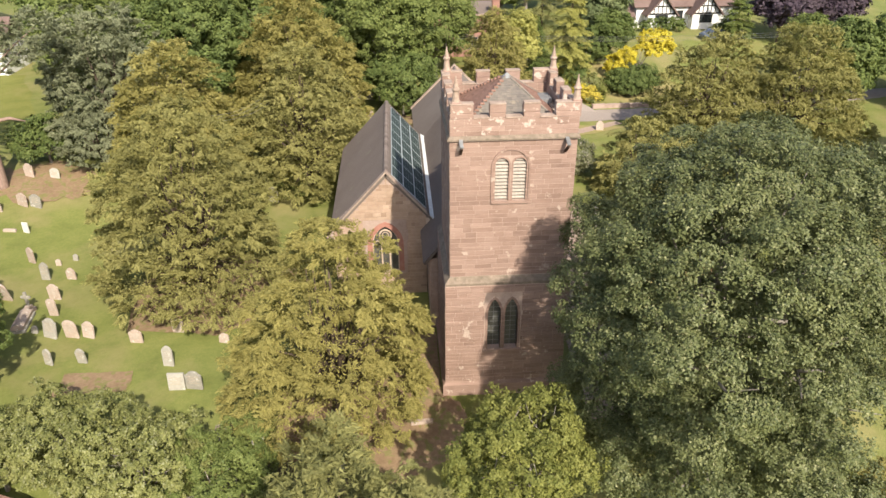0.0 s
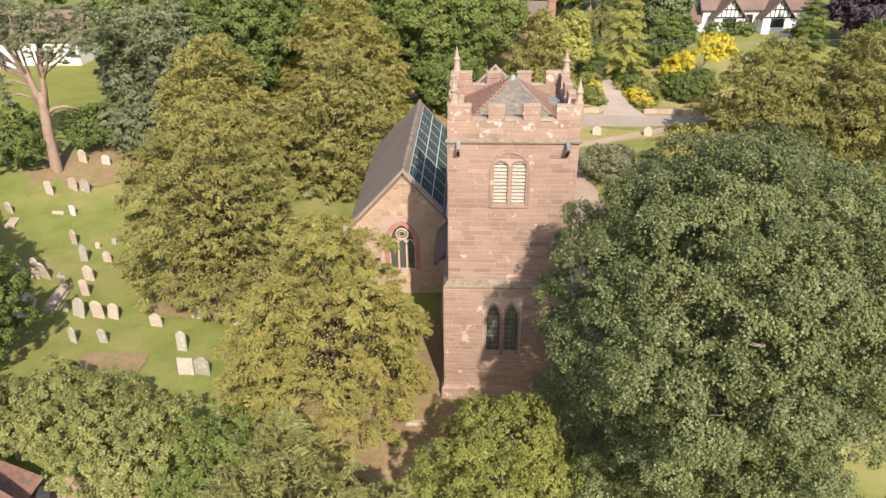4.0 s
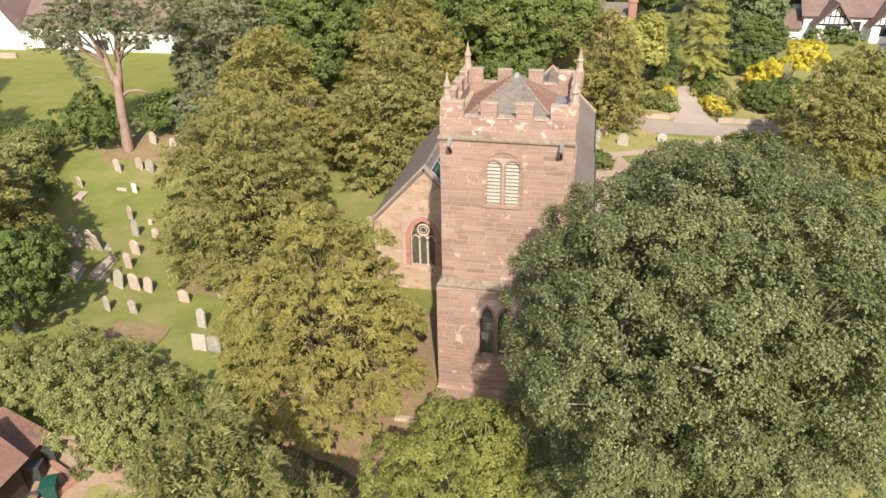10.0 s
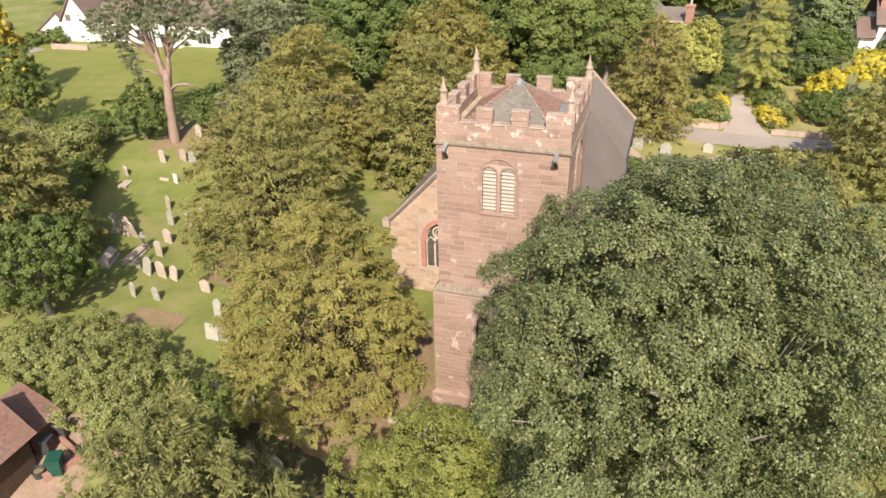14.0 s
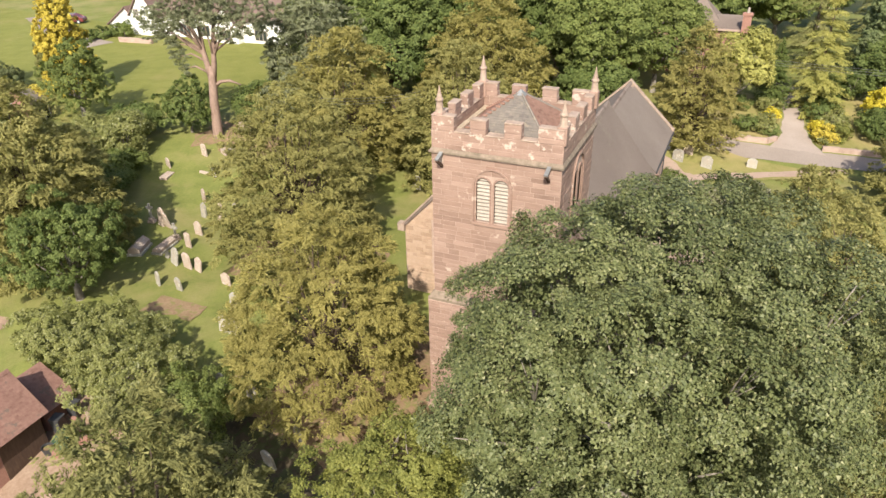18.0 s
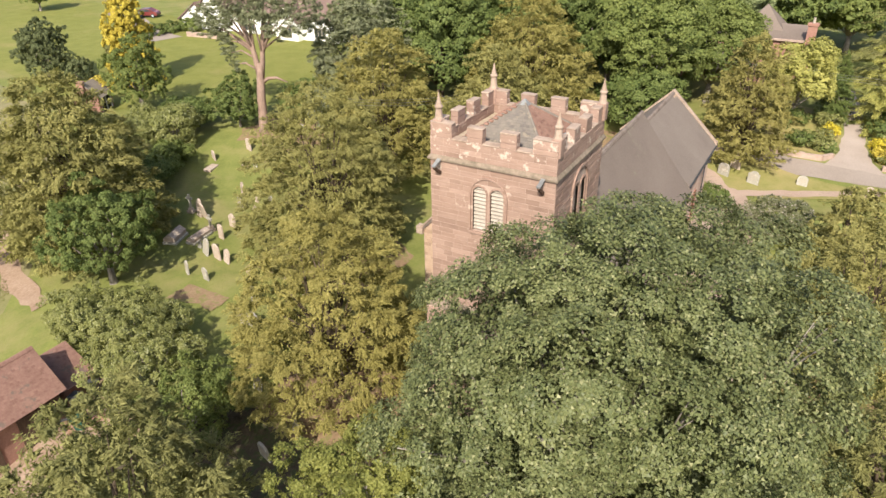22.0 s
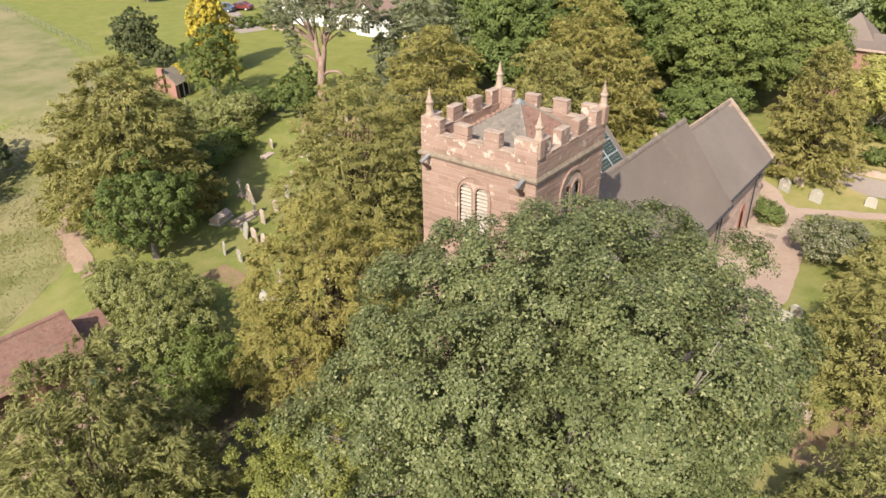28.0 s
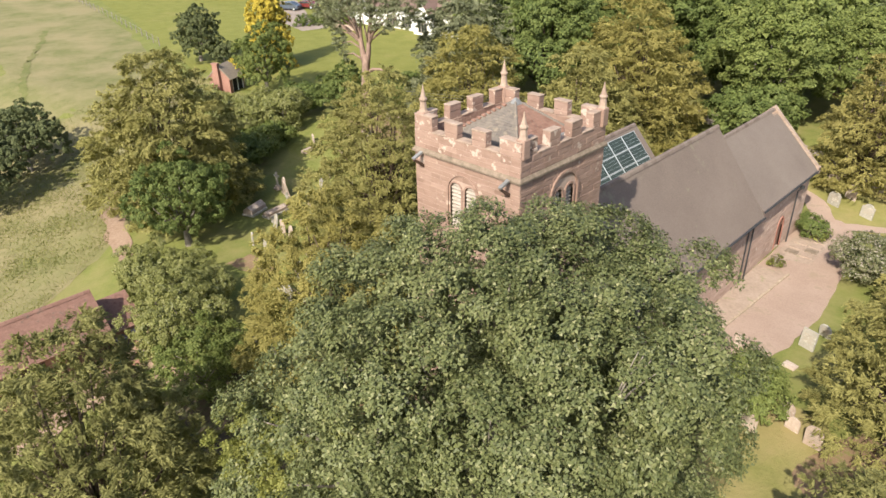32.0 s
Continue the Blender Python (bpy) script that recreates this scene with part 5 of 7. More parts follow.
# ---- trees ----
def mass(seed, rx, ry, z0, z1, n=9, k=0.42, core=0.78):
    """A rounded crown: a core with smaller masses that break its outline."""
    rng = np.random.default_rng(seed)
    c = np.array([0, 0, (z0 + z1) / 2])
    r = np.array([rx, ry, (z1 - z0) / 2])
    out = [(*c, *(r * core))]
    for i in range(n):
        f = 1 - 2 * (i + 0.5) / n
        a = i * 2.39996 + rng.uniform(-0.4, 0.4)
        h = math.sqrt(max(0.0, 1 - f * f))
        d = np.array([h * math.cos(a), h * math.sin(a), f * 0.9 + 0.1])
        q = k * rng.uniform(0.7, 1.3)
        out.append((*(c + d * r * (1.0 - q * 0.8) * rng.uniform(0.92, 1.06)), *(r * q * np.array([1, 1, 0.8]))))
    return out


def cone_mass(seed, r, z0, z1, levels=5, lean=0.0):
    """A broad-based crown that narrows upwards in uneven shelves."""
    rng = np.random.default_rng(seed)
    out = []
    levels += 1
    for i in range(levels):
        f = i / levels
        z = z0 + (z1 - z0) * (f + 0.5 / levels)
        ri = r * max(0.10, 1 - f ** 1.9) ** 0.68
        h = (z1 - z0) / levels * 0.75
        out.append((lean * f, 0, z, ri * 0.66, ri * 0.66, h))
        m = 9 if i < levels - 2 else 5
        for k in range(m):
            a = 2 * math.pi * (k + rng.uniform(-0.35, 0.35)) / m + i * 1.3
            q = ri * rng.uniform(0.46, 0.68)
            out.append((lean * f + q * math.cos(a), q * math.sin(a), z + rng.uniform(-0.5, 0.4) * h, ri * rng.uniform(0.32, 0.44), ri * rng.uniform(0.32, 0.44), h * rng.uniform(0.6, 0.95)))
    return out


def yew(per=1.4, fl=1.4, leaves=200, leaf=0.2, fw=0.6, droop=0.2, low=-0.6):
    return lambda rng, lobes: frond_crown(rng, lobes, per, fl, fw, leaves, leaf, 0.36, droop, 0.25, low, 1.0, 0.22)


def puffy(per=0.6, puff=0.7, leaves=300, leaf=0.13, low=-0.5, amp=0.4, flat=0.75, up=0.4, shrink=0.92, depth=0.66, gap=0.52):
    return lambda rng, lobes: puff_crown(rng, lobes, per, puff, leaves, leaf, low, amp, flat, up, shrink, depth, gap)


def leafy(per=2.2, clump=0.55, leaves=26, leaf=0.16, low=-0.5, size=1.2, amp=0.3, gaps=-0.7, depth=0.82, inner=1.9):
    return lambda rng, lobes: broad_crown(rng, lobes, per, clump, leaves, leaf, low, size, amp, gaps, depth, inner)


# the great maple beside the tower
lob = [(x, y - 0.8, z, *r) for x, y, z, *r in mass(5, 5.7, 6.9, 3.0, 16.7, 58, 0.25, 0.74)]
lob += [(4.3 * math.cos(a), 5.2 * math.sin(a) - 0.8, 4.4 + 0.8 * math.sin(3 * a), 1.9, 2.1, 2.4) for a in (0.4, 1.3, 2.2, 3.0, 3.7, 4.3, 4.9, 5.6)]
lob += [(0.9 + 3.3 * math.cos(a), -0.8 + 3.5 * math.sin(a), 13.6 + 0.4 * math.sin(2 * a), 2.0, 2.0, 1.9) for a in (0.2, 1.1, 2.0, 2.8, 3.6, 4.5, 5.4)]
lob += [(3.9, -2.0, 13.9, 1.8, 1.8, 1.6), (2.2, -4.0, 13.0, 1.9, 1.9, 1.6), (0.2, -1.8, 15.0, 1.8, 1.8, 1.3), (1.6, -0.4, 15.1, 1.8, 1.7, 1.3), (2.6, -1.6, 14.9, 1.7, 1.7, 1.3), (-1.4, -2.0, 14.7, 1.7, 1.7, 1.4), (-0.4, 0.5, 14.9, 1.8, 1.7, 1.4), (-2.6, -3.4, 13.7, 1.8, 1.8, 1.6), (-1.9, -1.9, 15.1, 1.6, 1.6, 1.4), (-0.5, -0.8, 15.4, 1.7, 1.7, 1.3), (-3.3, -2.2, 13.2, 1.6, 1.6, 1.5), (0.6, 0.8, 15.2, 1.6, 1.6, 1.3), (-2.4, -3.0, 14.2, 1.7, 1.7, 1.5), (-2.6, -4.4, 12.8, 1.9, 1.9, 1.7), (-2.8, -5.4, 11.3, 2.0, 2.0, 1.8)]
maple = tree("maple_tree", "large spreading maple with dense dark green leaves", "tree", 12.4, 22.7, lob, "maple", "bark_grey", puffy(4.0, 0.92, 1500, 0.090, -0.35, 0.3, 0.64, 0.4, 0.90, 0.72, 0.60), 0.5, fork=0.4, twigs=2, seed=5, every=4)
for px, py, pz, turn in ((4.5, -2.3, 15.4, 20), (2.3, -4.4, 14.0, -35), (-3.0, -4.6, 12.6, 60)):
    bm = bmesh.new()
    for k, (dx, dy, dz) in enumerate(((0.4, 0.12, 0.3), (0.25, 0.35, 0.3), (0.55, -0.15, 0.2), (0.12, 0.18, 0.4))):
        c, sn = math.cos(radians(turn)), math.sin(radians(turn))
        tip = Vector((px + c * dx - sn * dy, py + sn * dx + c * dy, pz + dz))
        root = Vector((px, py, pz)) * 0.9
        tube(bm, [root, root.lerp(tip, 0.55) + Vector((0, 0, 0.08)), tip], [0.035, 0.022, 0.008], 6)
    part("dead_limb", bm, "bark_grey", maple, "bare pale dead limb", flat=False)

# yews round the churchyard
near, mid, far = yew(2.6, 1.05, 155, 0.145, 0.5, 0.2, -0.35), yew(1.9, 1.1, 106, 0.18, 0.55, 0.2, -0.35), yew(1.25, 1.25, 72, 0.255, 0.6, 0.2, -0.35)
yews = [
    ("broad olive-green yew beside the tower", -3.4, 27.5, 5.4, 0.5, 10.3, 5, "yew_gold", near),
    ("tall dense yew standing among the graves", -13.0, 39.6, 6.3, 0.6, 12.2, 6, "yew", mid),
    ("tall golden-green yew beyond the graves", -17.0, 53.2, 6.0, 0.5, 11.8, 5, "yew_gold", far),
    ("broad yew north of the aisle", -7.6, 55.6, 6.0, 0.3, 11.2, 5, "yew", far),
    ("golden-green yew behind the church", -9.0, 66.0, 7.2, 0.5, 12.4, 5, "yew_gold", far),
    ("rust-tinged yew beside the lane", 9.6, 70.2, 4.4, 0.2, 10.6, 6, "rust", far),
    ("spreading dark yew before the churchyard", -2.0, 14.0, 5.6, 1.2, 11.2, 5, "yew_dark", yew(1.7, 1.35, 160, 0.175, 0.45, 0.16, -0.4)),
    ("tall brownish-green yew at the field's edge", -29.8, 31.8, 6.7, 1.2, 12.7, 6, "yew", yew(1.5, 1.4, 90, 0.25, 0.6, 0.2, -0.4)),
    ("yew with drooping sprays south of the path", 19.9, 41.2, 4.2, 0.4, 8.8, 5, "yew", mid),
    ("dark green yew south of the graves", 21.6, 30.0, 4.2, 0.4, 6.5, 4, "yew_dark", mid),
    ("dark yew beyond the path", 29.5, 64.0, 6.0, 0.2, 9.8, 5, "yew", far),
    ("tall dark yew beyond the path", 38.0, 63.5, 7.0, 0.2, 10.8, 5, "yew", far),
    ("brownish yew at the foot of the maple", 18.8, 18.4, 2.6, 0.2, 4.6, 4, "rust", mid),
    ("yew beside the gravel path", 19.4, 52.5, 3.8, 0.2, 6.0, 4, "yew", far),
]
for i, (lb, x, y, r, z0, z1, lev, mat, cr) in enumerate(yews):
    tree("yew_tree", lb, "tree", x, y, cone_mass(2 + i, r, z0, z1, lev), mat, "bark_dark", cr, 0.34, "churchyard yews", seed=2 + i)

# broadleaves
tree("lime_tree", "small bright yellow-green tree before the tower", "tree", 4.3, 19.6, mass(21, 2.8, 2.9, 2.6, 7.9, 12, 0.42), "lime", "bark_grey", puffy(4.5, 0.36, 220, 0.10, -0.6, 0.4, 0.8, 0.45, 0.94, 0.7), 0.2, twigs=2, seed=21)
tree("elder_bush", "overgrown elder bush with pale flowers", "bush", -11.6, 22.6, mass(22, 3.4, 2.7, 0.4, 4.8, 12, 0.45), "hedge", "bark_grey", puffy(4.0, 0.42, 230, 0.105, -0.7), 0.14, twigs=1, seed=22)
tree("elder_bush", "leafy elder bush beside the garage yard", "bush", -15.6, 25.2, mass(23, 3.1, 2.2, 0.2, 3.4, 10, 0.45), "hedge", "bark_grey", puffy(4.0, 0.42, 230, 0.105, -0.7), 0.12, seed=23)
tree("elder_bush", "low leafy bush at the edge of the graves", "bush", -8.0, 21.6, mass(24, 2.6, 2.4, 0.2, 4.6, 9, 0.45), "broad_light", "bark_grey", puffy(4.0, 0.42, 230, 0.105, -0.7), 0.12, seed=24)
tree("thorn_bush", "green bush at the field path", "bush", -19.8, 24.4, mass(25, 2.1, 2.3, 0.2, 3.6, 9, 0.45), "hedge", "bark_grey", puffy(4.0, 0.45, 260, 0.11, -0.7), 0.12, seed=25)
tree("broadleaf_tree", "fresh green broadleaf tree among the yews", "tree", -23.1, 29.0, mass(26, 3.3, 3.1, 0.2, 7.2, 14, 0.40), "broad", "bark_grey", puffy(1.9, 0.6, 420, 0.13), 0.25, seed=26)
tree("broadleaf_tree", "green broadleaf tree beside the garden hut", "tree", -46.4, 51.6, mass(27, 3.2, 3.0, 0.2, 7.6, 12, 0.42), "broad_light", "bark_grey", puffy(1.7, 0.65, 300, 0.16), 0.25, seed=27)
tree("laurel_bush", "dense laurel beside the pine", "bush", -34.2, 53.0, mass(28, 3.0, 2.4, 0.0, 5.0, 10, 0.42), "broad", "bark_grey", puffy(1.7, 0.6, 300, 0.15, -0.7), 0.12, seed=28)
tree("laurel_bush", "shady laurel behind the pine", "bush", -29.2, 57.4, mass(29, 2.6, 2.2, 0.0, 4.2, 10, 0.42), "broad", "bark_grey", leafy(2.6, 0.55, 49, 0.200, -0.7), 0.12, seed=29)
for i, (x, y, r, h, mat) in enumerate(((-36.5, 47.0, 2.6, 4.0, "hedge"), (-39.0, 43.5, 3.0, 3.6, "hedge"), (-34.0, 43.5, 2.4, 2.6, "broad_light"), (-33.0, 39.6, 2.4, 3.2, "broad"), (-41.5, 48.0, 2.2, 2.2, "hedge"), (-36.0, 37.0, 2.2, 2.4, "hedge"), (-38.5, 50.5, 2.4, 3.0, "broad"), (-46.0, 46.4, 1.5, 1.2, "hedge"))):
    tree("scrub_bush", "rough hedgerow scrub beside the churchyard", "bush", x, y, mass(40 + i, r, r, 0.0, h, 9, 0.45), mat, "bark_grey", leafy(2.8, 0.5, 49, 0.180, -0.8), 0.1, "hedgerow scrub", seed=40 + i)
for i, (x, y, r, h, mat) in enumerate(((-50.5, 27.0, 4.0, 6.8, "broad"), (-46.0, 21.5, 3.8, 6.6, "broad"), (-58.0, 24.0, 4.0, 7.0, "broad"))):
    tree("broadleaf_tree", "dark green tree in the meadow", "tree", x, y, mass(60 + i, r, r, 0.6, h, 10, 0.42), "dark_leaf", "bark_grey", puffy(2.6, 0.55, 150, 0.18, -0.6, 0.5), 0.25, "meadow trees", seed=60 + i)
tree("field_tree", "dark bushy tree beside the garden hut", "tree", -66.5, 54.6, mass(63, 3.2, 3.0, 0.0, 7.4, 12, 0.42), "dark_leaf", "bark_grey", puffy(3.0, 0.45, 130, 0.17, -0.6, 0.4), 0.25, seed=63)
tree("scrub_bush", "rough scrub before the garden hut", "bush", -49.5, 46.1, mass(65, 2.6, 1.4, 0.0, 1.3, 9, 0.45), "hedge", "bark_grey", leafy(2.8, 0.4, 49, 0.18, -0.8), 0.08, "hedgerow scrub", seed=65)
tree("scrub_bush", "low dark bush beside the field tree", "bush", -63.4, 56.2, mass(64, 2.0, 1.8, 0.0, 3.0, 9, 0.45), "dark_leaf", "bark_grey", puffy(3.0, 0.45, 130, 0.17, -0.6), 0.1, "hedgerow scrub", seed=64)

# the tall pine
rng = np.random.default_rng(70)
pine_lobes = [
    (-5.4, 0.0, 9.6, 1.6, 1.5, 1.2), (-4.3, 0.6, 11.0, 1.8, 1.7, 1.3), (-6.4, 0.5, 10.6, 1.3, 1.3, 1.0), (-3.4, -0.4, 9.9, 1.2, 1.2, 0.9), (-2.4, 0.3, 11.9, 1.9, 1.8, 1.4), (-0.6, 0.5, 13.0, 2.2, 2.0, 1.5), (1.4, 0.8, 12.0, 1.9, 1.8, 1.4),
    (-0.9, -0.9, 11.0, 1.5, 1.3, 1.1), (2.7, 1.2, 10.7, 1.5, 1.5, 1.2), (0.8, -0.3, 10.7, 1.3, 1.2, 1.0), (0.6, 2.4, 11.2, 1.9, 1.7, 1.3), (-2.4, 2.4, 11.0, 1.8, 1.6, 1.3), (-2.5, -0.3, 7.4, 0.9, 0.8, 1.1), (-3.0, -0.2, 8.5, 1.0, 0.9, 0.8), (-2.0, -0.4, 6.4, 0.6, 0.6, 0.8), (3.9, 1.4, 10.4, 1.8, 1.6, 1.4), (4.9, 1.8, 11.8, 2.0, 1.8, 1.5), (2.4, 0.6, 9.7, 1.3, 1.2, 1.0)]
pine = thing("pine_tree", "tall pine with a bare reddish trunk and open crown", "tree", (-31.3, 53.2, gz(-31.3, 53.2)))
bm = bmesh.new()
tube(bm, [(0, 0, -0.4), (0, 0, 0.3), (0.1, 0.1, 3.4), (0.3, 0.2, 5.6), (0.38, 0.25, 6.6)], [0.60, 0.47, 0.40, 0.37, 0.28], 12)
tube(bm, [(0.22, 0.2, 5.2), (0.0, 0.2, 6.6), (-0.3, 0.25, 8.0), (-1.0, 0.3, 9.4), (-1.8, 0.4, 11.0)], [0.30, 0.27, 0.22, 0.17, 0.06], 10)
tube(bm, [(0.34, 0.22, 5.2), (0.62, 0.35, 6.8), (0.75, 0.5, 8.6), (1.2, 0.6, 11.4)], [0.30, 0.25, 0.19, 0.06], 10)
part("trunk", bm, "bark_red", pine, flat=False)
for l in pine_lobes:
    bm = bmesh.new()
    e = Vector(l[:3])
    hz = min(l[2] - 0.4, 7.2 + rng.uniform(0, 2.0))
    f = Vector((-0.1 - 0.45 * max(0.0, hz - 7.4), 0.27, hz)) if l[0] < -0.2 else Vector((0.68, 0.42, hz))
    m = f.lerp(e, 0.55) + Vector((0, 0, rng.uniform(-0.2, 0.6)))
    tube(bm, [f, m, e], [0.12, 0.075, 0.025], 6)
    part("limb", bm, "bark_red", pine, flat=False)
bm = bmesh.new()
tube(bm, [(0.2, 0.2, 4.7), (0.9, 0.5, 5.2), (1.7, 0.8, 5.3), (2.6, 1.2, 4.9)], [0.2, 0.17, 0.13, 0.05], 7)
part("limb", bm, "bark_red", pine, "bare side branch", flat=False)
link_mesh("crown", leaf_mesh("crown", frond_crown(rng, [(*l[:3], *(0.85 * v for v in l[3:])) for l in pine_lobes], 3.4, 0.75, 0.5, 60, 0.22, 0.3, 0.1, 0.5, -0.98, 0.7, 0.3)), "pine", pine)

# conifers and woods to the east
def conifer(name, label, x, y, h, r, mat, tiers, per, leaves, leaf, seed, droop=0.25, group=""):
    rng = np.random.default_rng(seed)
    root = thing(name, label, "tree", (x, y, gz(x, y)), group)
    bm = bmesh.new()
    tube(bm, [(0, 0, -0.3), (0, 0, h * 0.5), (0, 0, h * 0.97)], [0.018 * h, 0.011 * h, 0.015], 8)
    part("trunk", bm, "bark_dark", root, flat=False)
    link_mesh("crown", leaf_mesh("crown", tier_crown(rng, h, r, tiers, per, leaves, leaf, 0.06, droop, 0.7)), mat, root)
    return root


conifer("larch_tree", "light yellow-green conifer with tiered drooping boughs", 20.3, 82.4, 12.6, 3.5, "larch", 12, 27, 210, 0.2, 80, 0.2)
conifer("fir_tree", "light green feathery conifer beside the timbered house", 47.6, 98.0, 9.0, 2.8, "broad_light", 13, 18, 120, 0.26, 85, 0.1)
conifer("fir_tree", "slim dark green conifer by the drive", 16.4, 82.0, 6.6, 1.9, "broad", 18, 20, 90, 0.2, 81, 0.1)
conifer("fir_tree", "dark layered cedar in the gardens", 20.0, 98.0, 13.0, 5.5, "yew_dark", 12, 14, 110, 0.3, 82, 0.2)
conifer("fir_tree", "dark layered cedar in the gardens", 27.0, 104.0, 14.0, 5.0, "yew_dark", 12, 14, 110, 0.3, 83, 0.2)
tree("golden_cypress", "dense golden-yellow cypress on the lawn", "tree", -56.0, 58.8, cone_mass(84, 2.9, 0.1, 11.6, 6), "gold_conifer", "bark_dark", puffy(3.6, 0.4, 120, 0.17, -0.5, 0.3, 1.1, 0.3), 0.25, seed=84)
for i, (x, y) in enumerate(((-60.0, 59.0), (-61.4, 59.4))):
    conifer("pencil_cypress", "slim dark pencil cypress on the lawn", x, y, 4.6, 0.55, "yew_dark", 18, 9, 24, 0.2, 90 + i, -0.6, "pencil cypresses")

# behind the pine, dark cedars
tree("cedar_tree", "dark blue-green cedar beyond the pine", "tree", -24.5, 60.5, mass(101, 5.5, 4.6, 0.5, 12.6, 14, 0.42), "pine", "bark_dark", yew(1.2, 1.2, 110, 0.25), 0.45, seed=101)
tree("cedar_tree", "dark green cedar beyond the pine", "tree", -19.0, 66.0, mass(102, 5.5, 4.6, 0.5, 13.5, 14, 0.42), "broad", "bark_dark", leafy(1.8, 0.65, 53, 0.240), 0.45, seed=102)
tree("juniper_bush", "spreading grey-green juniper beside the pine", "bush", -24.6, 56.6, mass(136, 3.8, 3.0, 0.0, 5.6, 14, 0.40), "pine", "bark_dark", yew(1.4, 1.1, 130, 0.22), 0.2, seed=136)
tree("yellow_tree", "bright golden-yellow leafed tree", "tree", 29.0, 82.4, [(-2.6, 0, 0.9, 1.2, 1.2, 0.9), (-2.9, 0, 2.0, 1.3, 1.3, 1.0), (-1.6, 0.2, 2.7, 1.3, 1.3, 1.0), (-2.2, -0.6, 3.1, 1.0, 1.0, 0.7), (-3.6, 0.1, 1.5, 0.9, 0.9, 0.7), (1.0, 0.9, 4.4, 1.3, 1.3, 0.9), (2.2, 0.8, 4.7, 1.3, 1.2, 0.9), (2.9, 0.6, 3.7, 1.2, 1.2, 0.9), (1.6, 0.6, 3.5, 1.1, 1.1, 0.8), (0.2, 0.5, 3.7, 0.9, 0.9, 0.7)], "yellow", "bark_grey", puffy(4.0, 0.4, 150, 0.15, -0.7), 0.12, seed=103)
tree("shrub", "grey-green shrub below the yellow tree", "bush", 27.5, 79.0, mass(104, 3.2, 2.2, 0.0, 2.8, 9, 0.45), "broad", "bark_grey", leafy(2.6, 0.5, 49, 0.200, -0.8), 0.1, seed=104)
tree("flowering_shrub", "rounded shrub with pale pink blossom", "bush", 14.6, 56.4, mass(105, 2.2, 2.4, 0.0, 3.2, 9, 0.45), "flowers", "bark_grey", leafy(4.5, 0.4, 53, 0.130, -0.8), 0.1, seed=105)
tree("shrub", "green shrub at the chancel's corner", "bush", 9.6, 60.6, mass(106, 1.1, 1.3, 0.0, 1.7, 8, 0.45), "broad", "bark_grey", leafy(6, 0.3, 49, 0.120, -0.8), 0.06, seed=106)
tree("shrub", "low yellow-green plant beside the path", "bush", 10.4, 60.2, mass(107, 0.8, 1.0, 0.0, 0.6, 6, 0.45), "lime", "bark_grey", leafy(7, 0.25, 41, 0.100, -0.8), 0.04, seed=107)
tree("shrub", "small golden shrub by the wall", "bush", 9.5, 54.2, mass(108, 0.55, 0.5, 0.0, 0.7, 6, 0.45), "lime", "bark_grey", leafy(7, 0.25, 41, 0.100, -0.8), 0.04, seed=108)
for i, (x, y, r, h, mat) in enumerate(((15.4, 75.4, 1.5, 1.5, "hedge"), (16.6, 77.8, 0.75, 1.5, "yellow"), (16.6, 75.0, 0.9, 1.1, "broad"), (16.3, 79.6, 1.2, 1.6, "hedge"), (14.2, 75.0, 1.1, 1.3, "broad"), (21.4, 75.6, 1.0, 1.3, "gold_conifer"), (20.7, 77.0, 0.8, 1.2, "yellow"), (22.4, 76.4, 1.1, 1.5, "lime"), (22.0, 78.4, 1.3, 1.9, "hedge"), (21.0, 75.0, 0.7, 0.8, "hedge"), (20.6, 79.6, 1.2, 2.0, "broad"), (21.4, 82.0, 1.3, 2.0, "broad"), (26.2, 80.5, 1.5, 1.9, "broad"), (26.6, 77.6, 2.1, 2.7, "broad"), (13.0, 79.0, 1.4, 1.5, "broad"), (24.0, 87.0, 2.4, 3.6, "broad"))):
    tree("garden_shrub", "garden shrub beside the drive", "bush", x, y, mass(110 + i, r, r, 0.0, h, 8, 0.45), mat, "bark_grey", leafy(3.4, 0.4, 45, 0.160, -0.8), 0.06, "garden shrubs", seed=110 + i)
tree("garden_hedge", "trimmed green hedge before the timbered house", "hedge", 39.0, 102.9, [(dx, 0, 1.0, 1.1, 0.7, 0.9) for dx in (-2.4, -1.2, 0, 1.2, 2.4)], "broad", "bark_grey", leafy(3.0, 0.35, 45, 0.2, -0.8), 0.05, seed=133)
tree("garden_shrub", "golden-green shrub before the timbered house", "bush", 46.6, 100.4, mass(134, 1.4, 1.3, 0.0, 1.8, 8, 0.45), "lime", "bark_grey", leafy(3.4, 0.4, 45, 0.2, -0.8), 0.06, "garden shrubs", seed=134)
tree("garden_hedge", "clipped dark green hedge along the cottage drive", "hedge", -75.6, 79.6, [(1.2 * k * 0.16, 1.2 * k, 0.8, 0.9, 0.9, 0.85) for k in range(-2, 6)], "broad", "bark_grey", leafy(3.0, 0.35, 45, 0.2, -0.8), 0.05, seed=137)
tree("golden_shrub", "golden shrub beside the garden hut", "bush", -52.0, 50.5, mass(130, 1.6, 1.4, 0.0, 3.0, 8, 0.45), "gold_conifer", "bark_grey", leafy(3.0, 0.4, 45, 0.200, -0.8), 0.06, seed=130)
